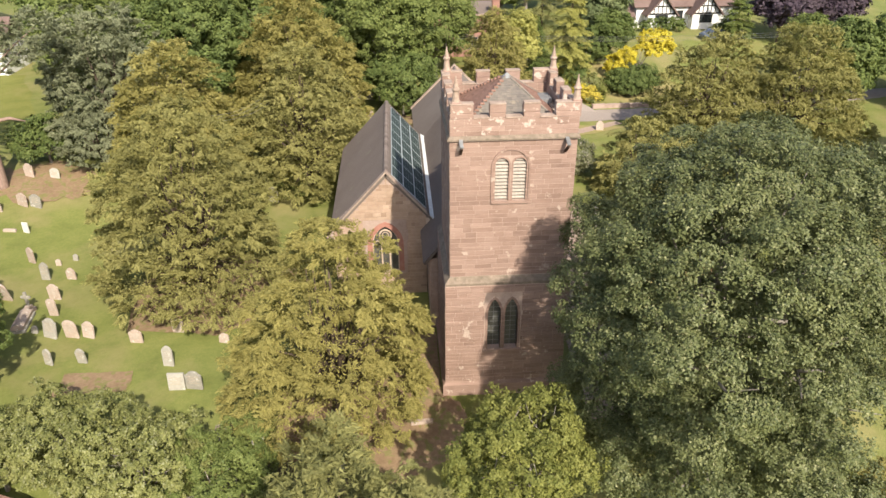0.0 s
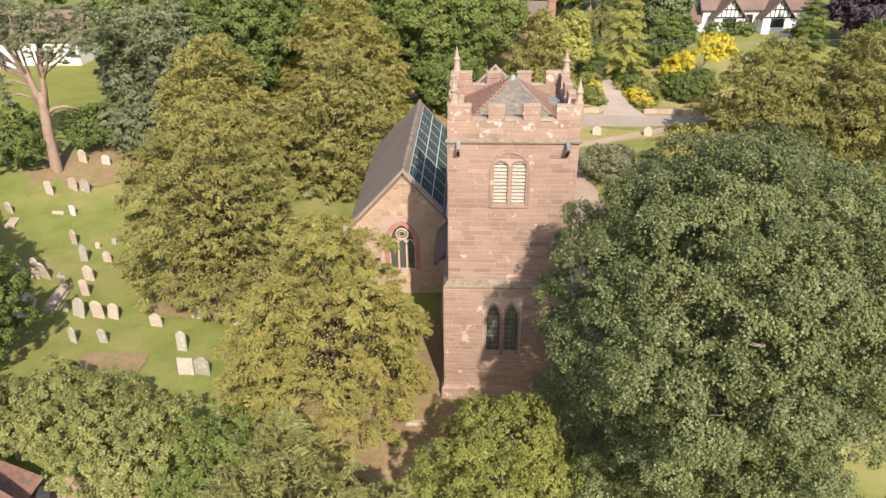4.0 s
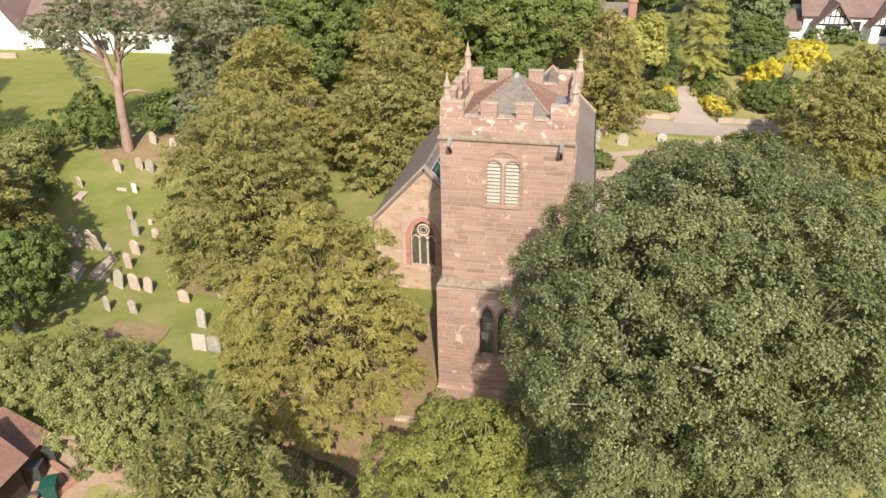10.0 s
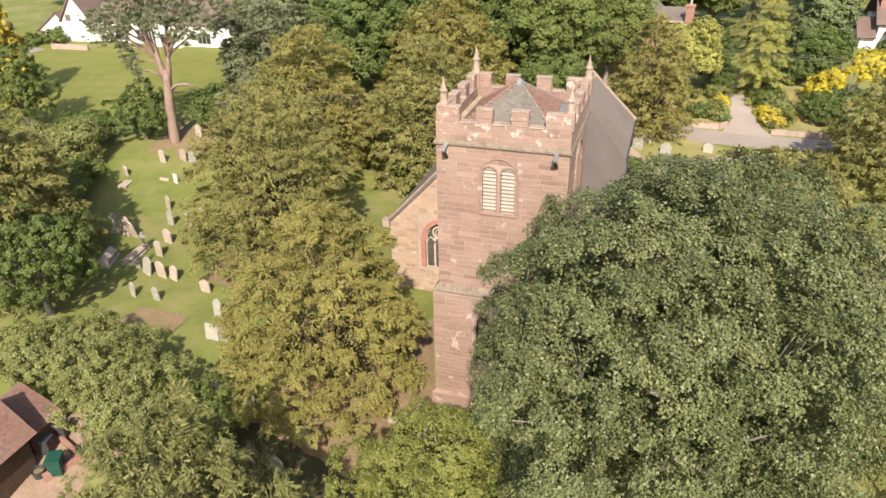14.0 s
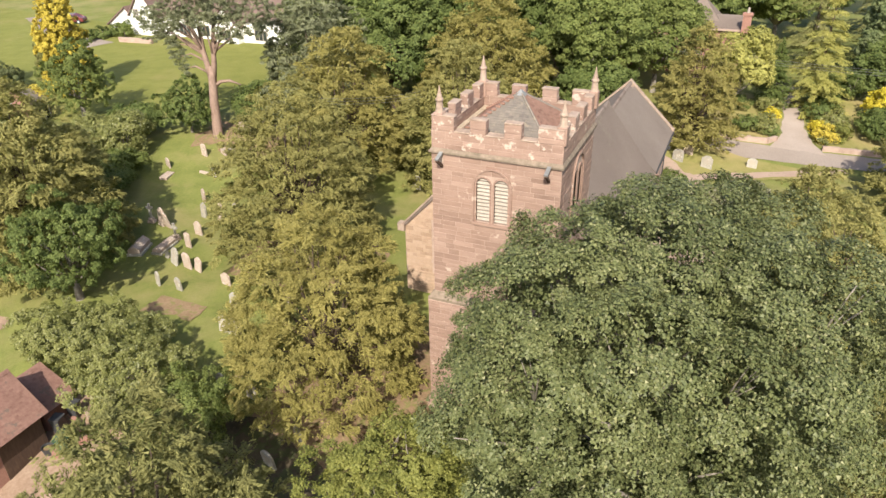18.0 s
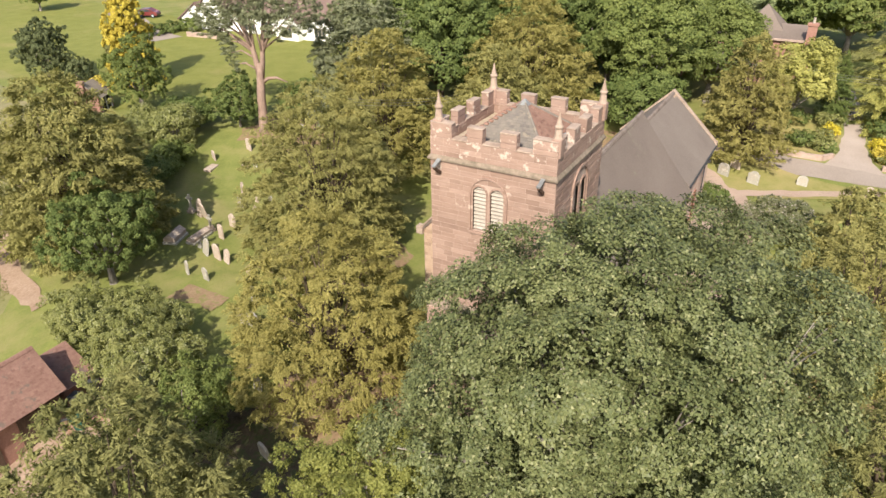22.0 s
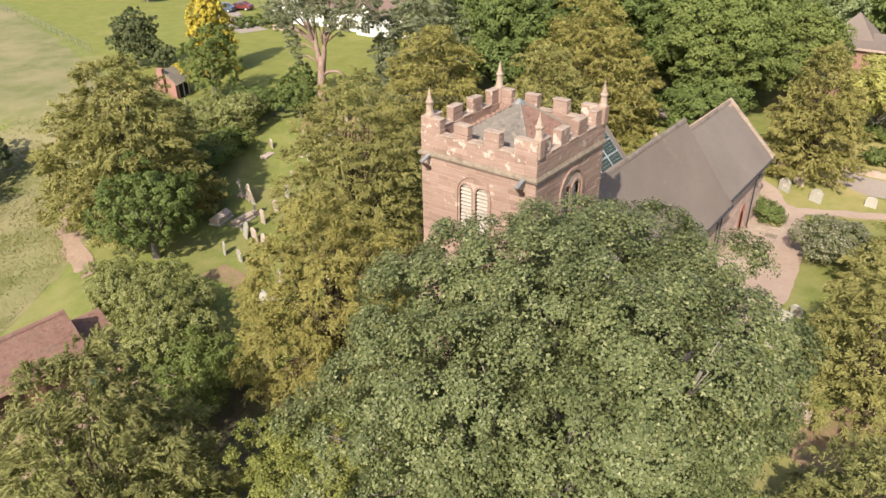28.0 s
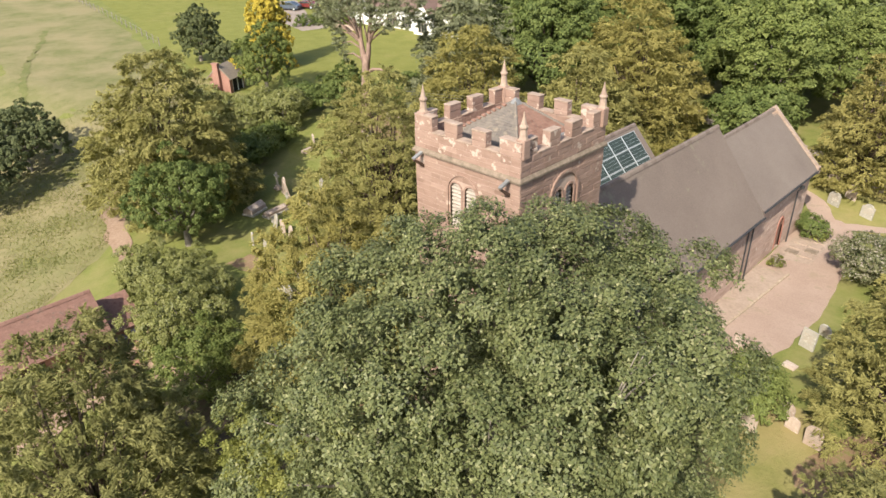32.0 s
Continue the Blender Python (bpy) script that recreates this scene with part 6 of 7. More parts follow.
tree("pale_tree", "rounded yellow-green tree behind the lane", "tree", 13.0, 79.5, mass(131, 3.4, 3.4, 1.0, 8.0, 10, 0.42), "larch", "bark_grey", leafy(2.4, 0.55, 45, 0.220), 0.2, seed=131)

tree("holly_bush", "dense dark holly behind the chancel", "bush", 0.6, 69.6, mass(132, 3.6, 3.0, 0.0, 6.4, 12, 0.42), "broad", "bark_grey", leafy(3.0, 0.5, 49, 0.200, -0.7), 0.15, seed=132)
tree("shrub", "feathery young green shrub under the maple", "bush", 14.0, 38.6, mass(109, 1.7, 1.6, 0.1, 3.2, 9, 0.45), "broad_light", "bark_grey", leafy(5, 0.4, 57, 0.130, -0.8), 0.08, seed=109)

# woods: a few whole trees, repeated with turns and sizes
wood_kinds = [
    ("wood_tree", "green broadleaf tree of the wood", "broad_light", "bark_grey", mass(141, 5.2, 5.2, 1.2, 13.0, 16, 0.38), leafy(1.0, 0.8, 25, 0.430, -0.5, 1.8, 0.5)),
    ("wood_tree", "dark green broadleaf tree of the wood", "broad", "bark_grey", mass(142, 5.0, 5.4, 1.2, 13.5, 16, 0.38), leafy(1.0, 0.8, 25, 0.430, -0.5, 1.8, 0.5)),
    ("birch_tree", "light airy birch of the wood", "birch", "bark_grey", mass(143, 3.6, 3.6, 2.0, 12.5, 14, 0.36), leafy(1.2, 0.7, 34, 0.380, -0.5, 1.6, 0.5)),
    ("wood_tree", "purple-leafed tree of the gardens", "purple", "bark_dark", mass(144, 5.0, 5.0, 1.2, 12.0, 14, 0.38), leafy(1.0, 0.8, 25, 0.430, -0.5, 1.8, 0.5)),
    ("wood_tree", "olive-brown tree of the gardens", "rust", "bark_dark", mass(145, 5.0, 5.0, 1.0, 11.5, 14, 0.38), leafy(1.0, 0.8, 25, 0.430, -0.5, 1.8, 0.5)),
    ("wood_tree", "green broadleaf tree behind the church", "broad_light", "bark_grey", mass(146, 5.2, 5.2, 1.2, 13.0, 20, 0.34), leafy(1.5, 0.65, 52, 0.250, -0.5, 1.4, 0.5)),
    ("wood_tree", "dark green broadleaf tree behind the church", "broad", "bark_grey", mass(147, 5.0, 5.4, 1.2, 13.5, 20, 0.34), leafy(1.5, 0.65, 52, 0.250, -0.5, 1.4, 0.5)),
]
woods = [
    (5, -0.5, 74.5, 0.95), (6, -6.0, 80.0, 1.0), (5, 4.5, 81.0, 0.9), (6, -14.5, 76.0, 1.05), (0, -2.0, 88.0, 1.0), (1, -11.0, 90.0, 1.05), (6, -22.0, 78.0, 1.1), (5, -29.0, 71.0, 1.0), (1, -33.0, 79.0, 1.05),
    (0, -20.0, 90.0, 1.05), (1, -38.0, 90.0, 1.0), (0, -30.0, 96.0, 1.1), (2, 4.0, 98.0, 1.0), (2, -3.0, 98.0, 1.05), (2, -9.0, 101.0, 1.0), (2, 1.0, 105.0, 1.1), (1, 9.0, 106.0, 1.0), (0, -15.0, 106.0, 1.1), (0, 8.0, 118.0, 1.1),
    (1, -5.0, 118.0, 1.1), (0, -38.0, 112.0, 1.1), (0, 16.0, 112.0, 1.0), (1, 22.0, 122.0, 1.1), (0, 32.0, 118.0, 0.9), (2, 27.2, 93.0, 0.85), (1, 26.6, 88.0, 0.55), (2, 25.4, 89.0, 0.5), (3, 54.5, 99.0, 0.85), (3, 63.0, 102.0, 0.95), (0, 50.0, 84.0, 0.6),
    (0, 58.0, 78.0, 0.8), (1, 48.0, 72.0, 0.75), (0, 60.0, 68.0, 0.9), (1, 72.0, 80.0, 1.0), (1, 46.0, 122.0, 1.0), (0, 60.0, 118.0, 1.1), (1, 34.0, 134.0, 1.1), (1, -12.0, 134.0, 1.2),
    (1, -52.0, 112.0, 0.9), (0, -64.0, 114.0, 0.9), (1, -80.0, 116.0, 0.9), (0, -96.0, 110.0, 0.8), (0, 48.0, 52.0, 0.8), (1, 40.0, 46.0, 0.6), (1, -128.0, 100.0, 0.7), (0, -112.0, 84.0, 0.55),
]
made_wood = {}
rng = np.random.default_rng(150)
for kind, x, y, s in woods:
    m = pose(x, y, gz(x, y) - 0.1, 0, 0, float(rng.uniform(0, 360))) @ Matrix.Diagonal((s * float(rng.uniform(0.92, 1.08)), s, s * float(rng.uniform(0.88, 1.08)), 1))
    if kind not in made_wood:
        nm, lb, lm, bk, lobes_, cr = wood_kinds[kind]
        t = tree(nm, lb, "tree", 0, 0, lobes_, lm, bk, cr, 0.35, "trees of the wood", seed=160 + kind, z=0)
        t.matrix_basis = m
        made_wood[kind] = t
    else:
        src = made_wood[kind]
        keep = src.matrix_basis.copy()
        src.matrix_basis = Matrix.Identity(4)
        copy_thing(src, m)
        src.matrix_basis = keep

# long grass and weeds of the meadow nearest the churchyard
rng = np.random.default_rng(170)
n = 120000
gx, gy = rng.uniform(-62, -24, n), rng.uniform(8, 47, n)
keep = (gy < 19 + (-25.5 - gx) * 1.45) & ((gx < -31) | (gy < 27)) & (rng.random(n) < (0.6 + 0.4 * np.sin(gx * 0.9) * np.sin(gy * 0.7)) * np.clip((gx + 60) / 14, 0, 1) * np.clip((46 - gy) / 12, 0, 1))
keep &= np.abs(gy - (26.1 + (-28.5 - gx) * 0.42)) > 1.0
gx, gy = gx[keep], gy[keep]
pos = np.stack([gx, gy, ground_z(gx, gy) + 0.08], axis=1)
ax = unit(rng.normal(size=pos.shape) * 0.5 + np.array([0.2, 0.1, 0.8]))
nor = unit(rng.normal(size=pos.shape) + np.array([0, -0.6, 0.4]))
ln = rng.uniform(0.2, 0.55, len(pos))
grass = link_mesh("long_grass", leaf_mesh("long_grass", blades(pos, ax, nor, ln, ln * 0.16, 0.15)), "tall_grass")
tagged(grass, "tufts of long green and dry meadow grass", "grass", kind="stuff")

# ---- gravestones ----
def headstone(x, y, w, h, material, top, lean, turn, label):
    """An upright slab with a shaped head, sunk a little into the ground."""
    t = 0.13
    half = w / 2
    if top == "round":
        pts = [(half * math.cos(a), h - half * 0.8 + half * 0.8 * math.sin(a)) for a in [math.pi * k / 10 for k in range(11)]]
    elif top == "pointed":
        pts = [(half, h - half * 0.95), (half * 0.75, h - half * 0.5), (half * 0.35, h - half * 0.12), (0, h), (-half * 0.35, h - half * 0.12), (-half * 0.75, h - half * 0.5), (-half, h - half * 0.95)]
    elif top == "shouldered":
        pts = [(half, h * 0.8), (half * 0.72, h * 0.8)] + [(half * 0.7 * math.cos(a), h * 0.8 + h * 0.2 * math.sin(a)) for a in [math.pi * k / 8 for k in range(1, 8)]] + [(-half * 0.72, h * 0.8), (-half, h * 0.8)]
    else:
        pts = [(half, h), (-half, h)]
    bm = bmesh.new()
    extrude_outline(bm, [(half, -t / 2, -0.3)] + [(u, -t / 2, v) for u, v in pts] + [(-half, -t / 2, -0.3)], (0, t, 0))
    bevelled(bm, 0.018, 1)
    me = bpy.data.meshes.new("headstone")
    bmesh.ops.recalc_face_normals(bm, faces=bm.faces)
    bm.to_mesh(me)
    bm.free()
    ob = link_mesh("headstone", me, material)
    ob.matrix_basis = pose(x, y, gz(x, y), lean, 0, turn)
    tagged(ob, label, "headstone", "churchyard headstones")
    if material != "white_grave" and h > 0.75:
        bm = bmesh.new()
        rows = 5
        for k in range(rows):
            ww = half * (0.7 if k % 2 == 0 else 0.5)
            z = h * 0.72 - k * h * 0.09
            box(bm, -ww, ww, -t / 2 - 0.004, -t / 2 + 0.002, z, z + 0.022)
        part("inscription", bm, "grey_grave" if material == "pink_grave" else "lichen_stone", ob, "worn unreadable lettering")
    return ob


P, G, W = "pink_grave", "grey_grave", "white_grave"
rng = np.random.default_rng(200)
graves = [
    (-29.9, 54.9, 0.80, 1.15, P, "shouldered"), (-27.9, 54.8, 0.80, 0.85, G, "round"), (-30.2, 49.8, 0.66, 1.15, P, "round"), (-28.8, 50.7, 0.90, 1.0, P, "shouldered"), (-27.8, 50.6, 0.95, 1.0, G, "shouldered"), (-31.9, 47.0, 0.75, 0.85, P, "round"),
    (-27.2, 47.3, 0.46, 0.8, W, "flat"), (-25.4, 43.7, 0.55, 1.15, P, "pointed"), (-23.6, 41.5, 0.58, 1.25, G, "pointed"), (-23.5, 43.3, 0.36, 0.45, P, "round"), (-21.9, 41.4, 0.64, 0.85, P, "pointed"), (-22.6, 43.9, 0.36, 0.45, G, "round"),
    (-25.7, 39.1, 0.70, 1.5, P, "pointed"), (-25.0, 39.1, 0.78, 1.4, P, "round"), (-22.0, 39.0, 0.75, 1.1, P, "shouldered"), (-21.3, 37.1, 0.56, 1.2, P, "round"), (-21.7, 35.3, 0.40, 0.45, G, "round"), (-20.6, 34.8, 0.92, 1.2, G, "shouldered"),
    (-19.3, 34.7, 0.84, 1.2, P, "round"), (-18.35, 34.6, 0.78, 1.02, P, "shouldered"), (-19.6, 32.2, 0.52, 1.0, G, "pointed"), (-17.8, 32.2, 0.52, 1.0, G, "pointed"), (-15.4, 33.9, 0.74, 0.9, P, "shouldered"), (-13.3, 34.8, 0.66, 0.9, P, "flat"),
    (-13.0, 31.6, 0.60, 1.25, G, "pointed"), (-12.0, 29.5, 0.86, 1.0, G, "flat"), (-11.1, 29.5, 0.88, 1.12, G, "shouldered"), (-10.4, 33.5, 0.6, 0.6, P, "round"), (-10.3, 52.4, 0.92, 1.2, G, "shouldered"), (-7.3, 25.6, 0.6, 0.8, G, "round"), (-9.4, 25.8, 0.7, 0.75, G, "round"),
    (9.2, 66.2, 1.0, 1.15, G, "round"), (8.2, 68.7, 0.9, 1.3, P, "shouldered"), (9.9, 67.9, 0.9, 1.25, P, "pointed"), (11.7, 65.8, 1.0, 1.15, G, "shouldered"), (15.4, 67.4, 0.85, 0.9, G, "round"), (20.4, 67.4, 0.75, 1.0, P, "shouldered"), (14.4, 46.2, 0.9, 1.15, G, "flat"),
    (14.8, 48.0, 0.75, 0.85, G, "round"), (15.8, 39.5, 0.75, 1.0, P, "round"), (16.3, 39.0, 0.7, 0.75, P, "round"), (17.4, 38.5, 0.82, 1.2, P, "round"), (11.6, 43.7, 0.5, 0.8, P, "round"), (10.6, 36.5, 0.7, 0.9, G, "round"), (11.8, 38.0, 0.7, 0.95, P, "flat"), (11.2, 33.4, 0.7, 0.9, P, "round"), (14.7, 37.7, 0.95, 1.0, P, "shouldered"),
    (-2.73, 67.54, 0.75, 1.3, P, "round"), (-3.87, 22.37, 0.8, 1.1, G, "round"), (-3.41, 24.12, 0.7, 0.9, G, "shouldered"),
]
for x, y, w, h, mat, top in graves:
    word = {"round": "round-topped", "pointed": "pointed", "shouldered": "shouldered", "flat": "square-topped"}[top]
    tone = {P: "pinkish sandstone", G: "grey lichened stone", W: "white stone"}[mat]
    lean = float(rng.normal() * 5)
    state = "leaning" if abs(lean) > 5 else "upright"
    headstone(x, y, w, h, mat, top, lean - 3, float(rng.normal() * 6) - 14, f"{state} {word} headstone of {tone} in the grass")


def stone_cross(x, y, h, turn, label):
    root = thing("stone_cross", label, "cross", (x, y, gz(x, y)), "stone crosses", turn)
    part("plinth", bevelled(boxes((-0.3, 0.3, -0.25, 0.25, -0.2, 0.22)), 0.03, 1), "pink_grave", root)
    part("step", bevelled(boxes((-0.2, 0.2, -0.16, 0.16, 0.22, 0.42)), 0.03, 1), "pink_grave", root)
    bm = boxes((-0.08, 0.08, -0.06, 0.06, 0.42, h))
    box(bm, -0.28, 0.28, -0.058, 0.058, h - 0.42, h - 0.26)
    part("cross", bm, "grey_grave", root)


stone_cross(-26.8, 39.3, 1.6, 8, "weathered stone cross on a plinth")
stone_cross(-23.0, 37.7, 1.35, -6, "stone cross at the head of a ledger tomb")


def coped_tomb(x, y, l, w, h, turn, label):
    root = thing("tomb", label, "tomb", (x, y, gz(x, y)), "", turn)
    part("base", bevelled(boxes((-w / 2, w / 2, -l / 2, l / 2, -0.1, 0.18)), 0.03, 1), "grey_grave", root)
    bm = bmesh.new()
    extrude_outline(bm, [(-w * 0.4, -l * 0.46, 0.18), (w * 0.4, -l * 0.46, 0.18), (w * 0.4, -l * 0.46, 0.18 + h * 0.5), (0, -l * 0.46, 0.18 + h), (-w * 0.4, -l * 0.46, 0.18 + h * 0.5)], (0, l * 0.92, 0))
    part("lid", bm, "pink_grave", root)


coped_tomb(-22.8, 36.3, 2.1, 0.85, 0.4, 8, "coped stone ledger tomb with a ridged lid")
coped_tomb(-24.3, 35.4, 1.9, 1.1, 0.6, 20, "grey chest tomb in the shade of the trees")
for x, y, w, l, lb in ((-31.0, 45.7, 0.7, 1.4, "fallen headstone lying in the grass"), (-9.1, 26.7, 0.8, 0.3, "low kerb stone by the graves"), (14.4, 43.9, 0.7, 0.5, "small pale stone slab in the grass"), (0.6, 26.4, 1.1, 0.3, "long kerb stone west of the tower"), (-28.4, 47.4, 0.9, 0.25, "small flat stone lying in the grass")):
    ob = part("grave_slab", bevelled(boxes((-w / 2, w / 2, -l / 2, l / 2, -0.08, 0.16)), 0.03, 1), "pink_grave")
    ob.matrix_basis = pose(x, y, gz(x, y), 0, 3, float(rng.uniform(-15, 15)))
    tagged(ob, lb, "grave slab", "grave slabs")
for k in range(8):
    ob = part("ledger_slab", bevelled(boxes((-0.3, 0.3, -0.42, 0.42, -0.03, 0.09)), 0.02, 1), "paving" if k % 3 else "mossy_course")
    ob.matrix_basis = pose(9.6 + 1.0 * (k % 2), 57.0 + (k // 2) * 0.9, gz(10, 58) + 0.02, 0, 0, 90)
    tagged(ob, "flat worn ledger slab set in the gravel", "ledger slab", "ledger slabs")

# ---- garage ----
garage = thing("garage", "low brick garage with a red-brown tiled roof", "garage", (-17, 14, gz(-17, 14)))
GY0, GY1 = 6.0, 20.0
bm = bmesh.new()
wall(bm, (-15.55, GY0, -3.6), UY, SOUTH, GY1 - GY0 - 0.25, -3.6, 0.75, 0.25, [])
wall(bm, (-18.7, GY0, -3.6), UY, NORTH, GY1 - GY0 - 0.25, -3.6, 0.75, 0.25)
extrude_outline(bm, [(-18.7, GY1 - 0.25, -3.6), (-15.55, GY1 - 0.25, -3.6), (-15.55, GY1 - 0.25, 0.7), (-17.12, GY1 - 0.25, 2.35), (-18.7, GY1 - 0.25, 0.7)], (0, -0.25, 0))
extrude_outline(bm, [(-18.7, GY0 + 0.25, -3.6), (-15.55, GY0 + 0.25, -3.6), (-15.55, GY0 + 0.25, 0.7), (-17.12, GY0 + 0.25, 2.35), (-18.7, GY0 + 0.25, 0.7)], (0, -0.25, 0))
wpart("wall", bm, "brick", garage)
bm = bmesh.new()
slab(bm, (-17.1, GY0, 2.62), (-17.1, GY1, 2.62), (-15.1, GY1, 0.62), (-15.1, GY0, 0.62), 0.12)
slab(bm, (-17.1, GY0, 2.62), (-17.1, GY1, 2.62), (-19.1, GY1, 0.62), (-19.1, GY0, 0.62), 0.12)
groof = wpart("roof", bm, "clay_tile_rest", garage, "weathered red-brown plain tiles")
tile_rows("tiling", (-15.1, GY0, 0.62), (-15.1, GY1, 0.62), (-17.1, GY1, 2.62), (-17.1, GY0, 2.62), 26, 0.19, "clay_tile_rest", groof, 0.016, 51)
tile_rows("tiling", (-19.1, GY0, 0.62), (-19.1, GY1, 0.62), (-17.1, GY1, 2.62), (-17.1, GY0, 2.62), 26, 0.19, "clay_tile_rest", groof, 0.016, 52)
bm = bmesh.new()
for k in range(40):
    y = GY0 + k * 0.35
    extrude_outline(bm, [(-17.25, y, 2.54), (-17.17, y, 2.66), (-17.1, y, 2.69), (-17.03, y, 2.66), (-16.95, y, 2.54)], (0, 0.335, 0))
wpart("ridge", bm, "clay_tile_rest", groof)
for y in (11.0, 14.0, 17.4):
    wpart("door", boxes((-15.57, -15.50, y, y + 2.3, -3.4, 0.25)), "wood_dark", garage, "dark timber garage door")
lean = thing("garden_store", "small brick store with a lean-to tiled roof", "store", (-16.6, 21.2, gz(-16.6, 21.2)))
wpart("wall", boxes((-18.0, -16.1, 20.25, 22.0, -2.6, -0.2)), "brick", lean)
bm = bmesh.new()
slab(bm, (-18.1, 20.15, 1.25), (-18.1, 22.2, 1.25), (-15.85, 22.2, -0.05), (-15.85, 20.15, -0.05), 0.1)
lroof = wpart("roof", bm, "clay_tile_rest", lean)
tile_rows("tiling", (-15.85, 20.15, -0.05), (-15.85, 22.2, -0.05), (-18.1, 22.2, 1.25), (-18.1, 20.15, 1.25), 18, 0.19, "clay_tile_rest", lroof, 0.016, 53)
wpart("gable", bevelled(boxes((-17.9, -16.3, 20.3, 22.0, -0.4, 0.1)), 0.02, 1), "brick", lean)
wheelie = thing("wheelie_bin", "dark green plastic bin with a broad closed lid", "bin", (-14.20, 19.66, gz(-14.20, 19.66) + 0.04), rz=28)
bm = bmesh.new()
extrude_outline(bm, [(-0.24, -0.28, 0.06), (0.24, -0.28, 0.06), (0.32, -0.36, 0.98), (-0.32, -0.36, 0.98)], (0, 0.68, 0))
part("body", bm, "green_plastic", wheelie)
bm = bmesh.new()
extrude_outline(bm, [(-0.35, -0.40, 0.98), (0.35, -0.40, 0.98), (0.35, -0.40, 1.02), (0, -0.40, 1.08), (-0.35, -0.40, 1.02)], (0, 0.78, 0))
part("lid", bevelled(bm, 0.02, 2), "green_plastic", wheelie)
part("handle", boxes((-0.25, 0.25, 0.46, 0.50, 0.92, 0.97)), "green_plastic", wheelie)
for s in (-0.32, 0.32):
    bm = bmesh.new()
    tube(bm, [(s - 0.03, 0.36, 0.1), (s + 0.03, 0.36, 0.1)], [0.1, 0.1], 12)
    part("wheel", bm, "rubber", wheelie)
for x, y, mat, lb in ((-15.5, 20.5, "iron", "dark plastic bin in the shade of the garage"), (-15.45, 21.5, "iron", "dark plastic bin beside the store")):
    dark = thing("dustbin", lb, "bin", (x, y, gz(x, y) + 0.04), "dustbins", 15)
    bm = bmesh.new()
    extrude_outline(bm, [(-0.2, -0.24, 0.05), (0.2, -0.24, 0.05), (0.26, -0.3, 0.9), (-0.26, -0.3, 0.9)], (0, 0.54, 0))
    part("body", bm, mat, dark)
    part("lid", bevelled(boxes((-0.28, 0.28, -0.33, 0.3, 0.9, 0.97)), 0.02, 2), mat, dark)
tub = thing("garden_tub", "round dark tub standing in the yard", "tub", (-14.96, 19.27, gz(-14.96, 19.27) + 0.04))
bm = bmesh.new()
lathe(bm, 0, 0, [(0.24, 0.0), (0.31, 0.38), (0.33, 0.42), (0.29, 0.42), (0.26, 0.3)], 14)
part("bowl", bm, "iron", tub)
bm = bmesh.new()
lathe(bm, 0, 0, [(0.265, 0.3), (0.2, 0.33)], 14)
part("soil", bm, "soil", tub)
for k, (x, y, l, turn, mat, lb) in enumerate(((-14.95, 21.06, 1.7, -22, "brick", "low brick edging wall in the yard"), (-14.05, 19.9, 1.9, 62, "brick", "low brick edging wall in the yard"), (-15.0, 19.55, 0.9, 25, "capstone", "pale plank lying in the yard"), (-14.9, 21.75, 1.7, -24, "capstone", "pale plank lying on the ground"))):
    ob = part("edging_wall" if mat == "brick" else "plank", bevelled(boxes((-l / 2, l / 2, -0.11, 0.11, -0.1, 0.34 if mat == "brick" else 0.1)), 0.015, 1), mat)
    ob.matrix_basis = pose(x, y, gz(x, y) + 0.03, 0, 0, turn)
    tagged(ob, lb, "edging" if mat == "brick" else "plank", "yard edging" if mat == "brick" else "planks")
tree("shrub", "small leafy plant beside the bins", "bush", -13.75, 20.9, mass(181, 0.45, 0.4, 0.0, 0.6, 6, 0.45), "broad_light", "bark_grey", leafy(9, 0.2, 41, 0.08, -0.8), 0.03, seed=181)
tree("elder_bush", "leafy elder overhanging the store", "bush", -18.2, 23.9, mass(182, 2.4, 1.5, 0.0, 3.0, 9, 0.45), "hedge", "bark_grey", puffy(4.0, 0.42, 230, 0.105, -0.7), 0.1, seed=182)
tree("elder_bush", "leafy bush beside the yard path", "bush", -12.4, 22.2, mass(183, 1.6, 1.2, 0.0, 2.2, 9, 0.45), "hedge", "bark_grey", puffy(4.0, 0.4, 230, 0.105, -0.7), 0.1, seed=183)

# ---- houses ----
def window_in(parent, x0, x1, y, z0, z1, cols=3, frame_mat="timber_black"):
    bm = bmesh.new()
    box(bm, x0 - 0.08, x1 + 0.08, y - 0.06, y + 0.05, z0 - 0.08, z0)
    box(bm, x0 - 0.08, x1 + 0.08, y - 0.06, y + 0.05, z1, z1 + 0.08)
    for k in range(cols + 1):
        u = x0 + (x1 - x0) * k / cols
        box(bm, u - 0.04, u + 0.04, y - 0.06, y + 0.05, z0, z1)
    w = wpart("window", bm, frame_mat, parent)
    for k in range(cols):
        a, b = x0 + (x1 - x0) * k / cols + 0.04, x0 + (x1 - x0) * (k + 1) / cols - 0.04
        wpart("pane", boxes((a, b, y - 0.02, y + 0.02, z0, z1)), "glass", w)


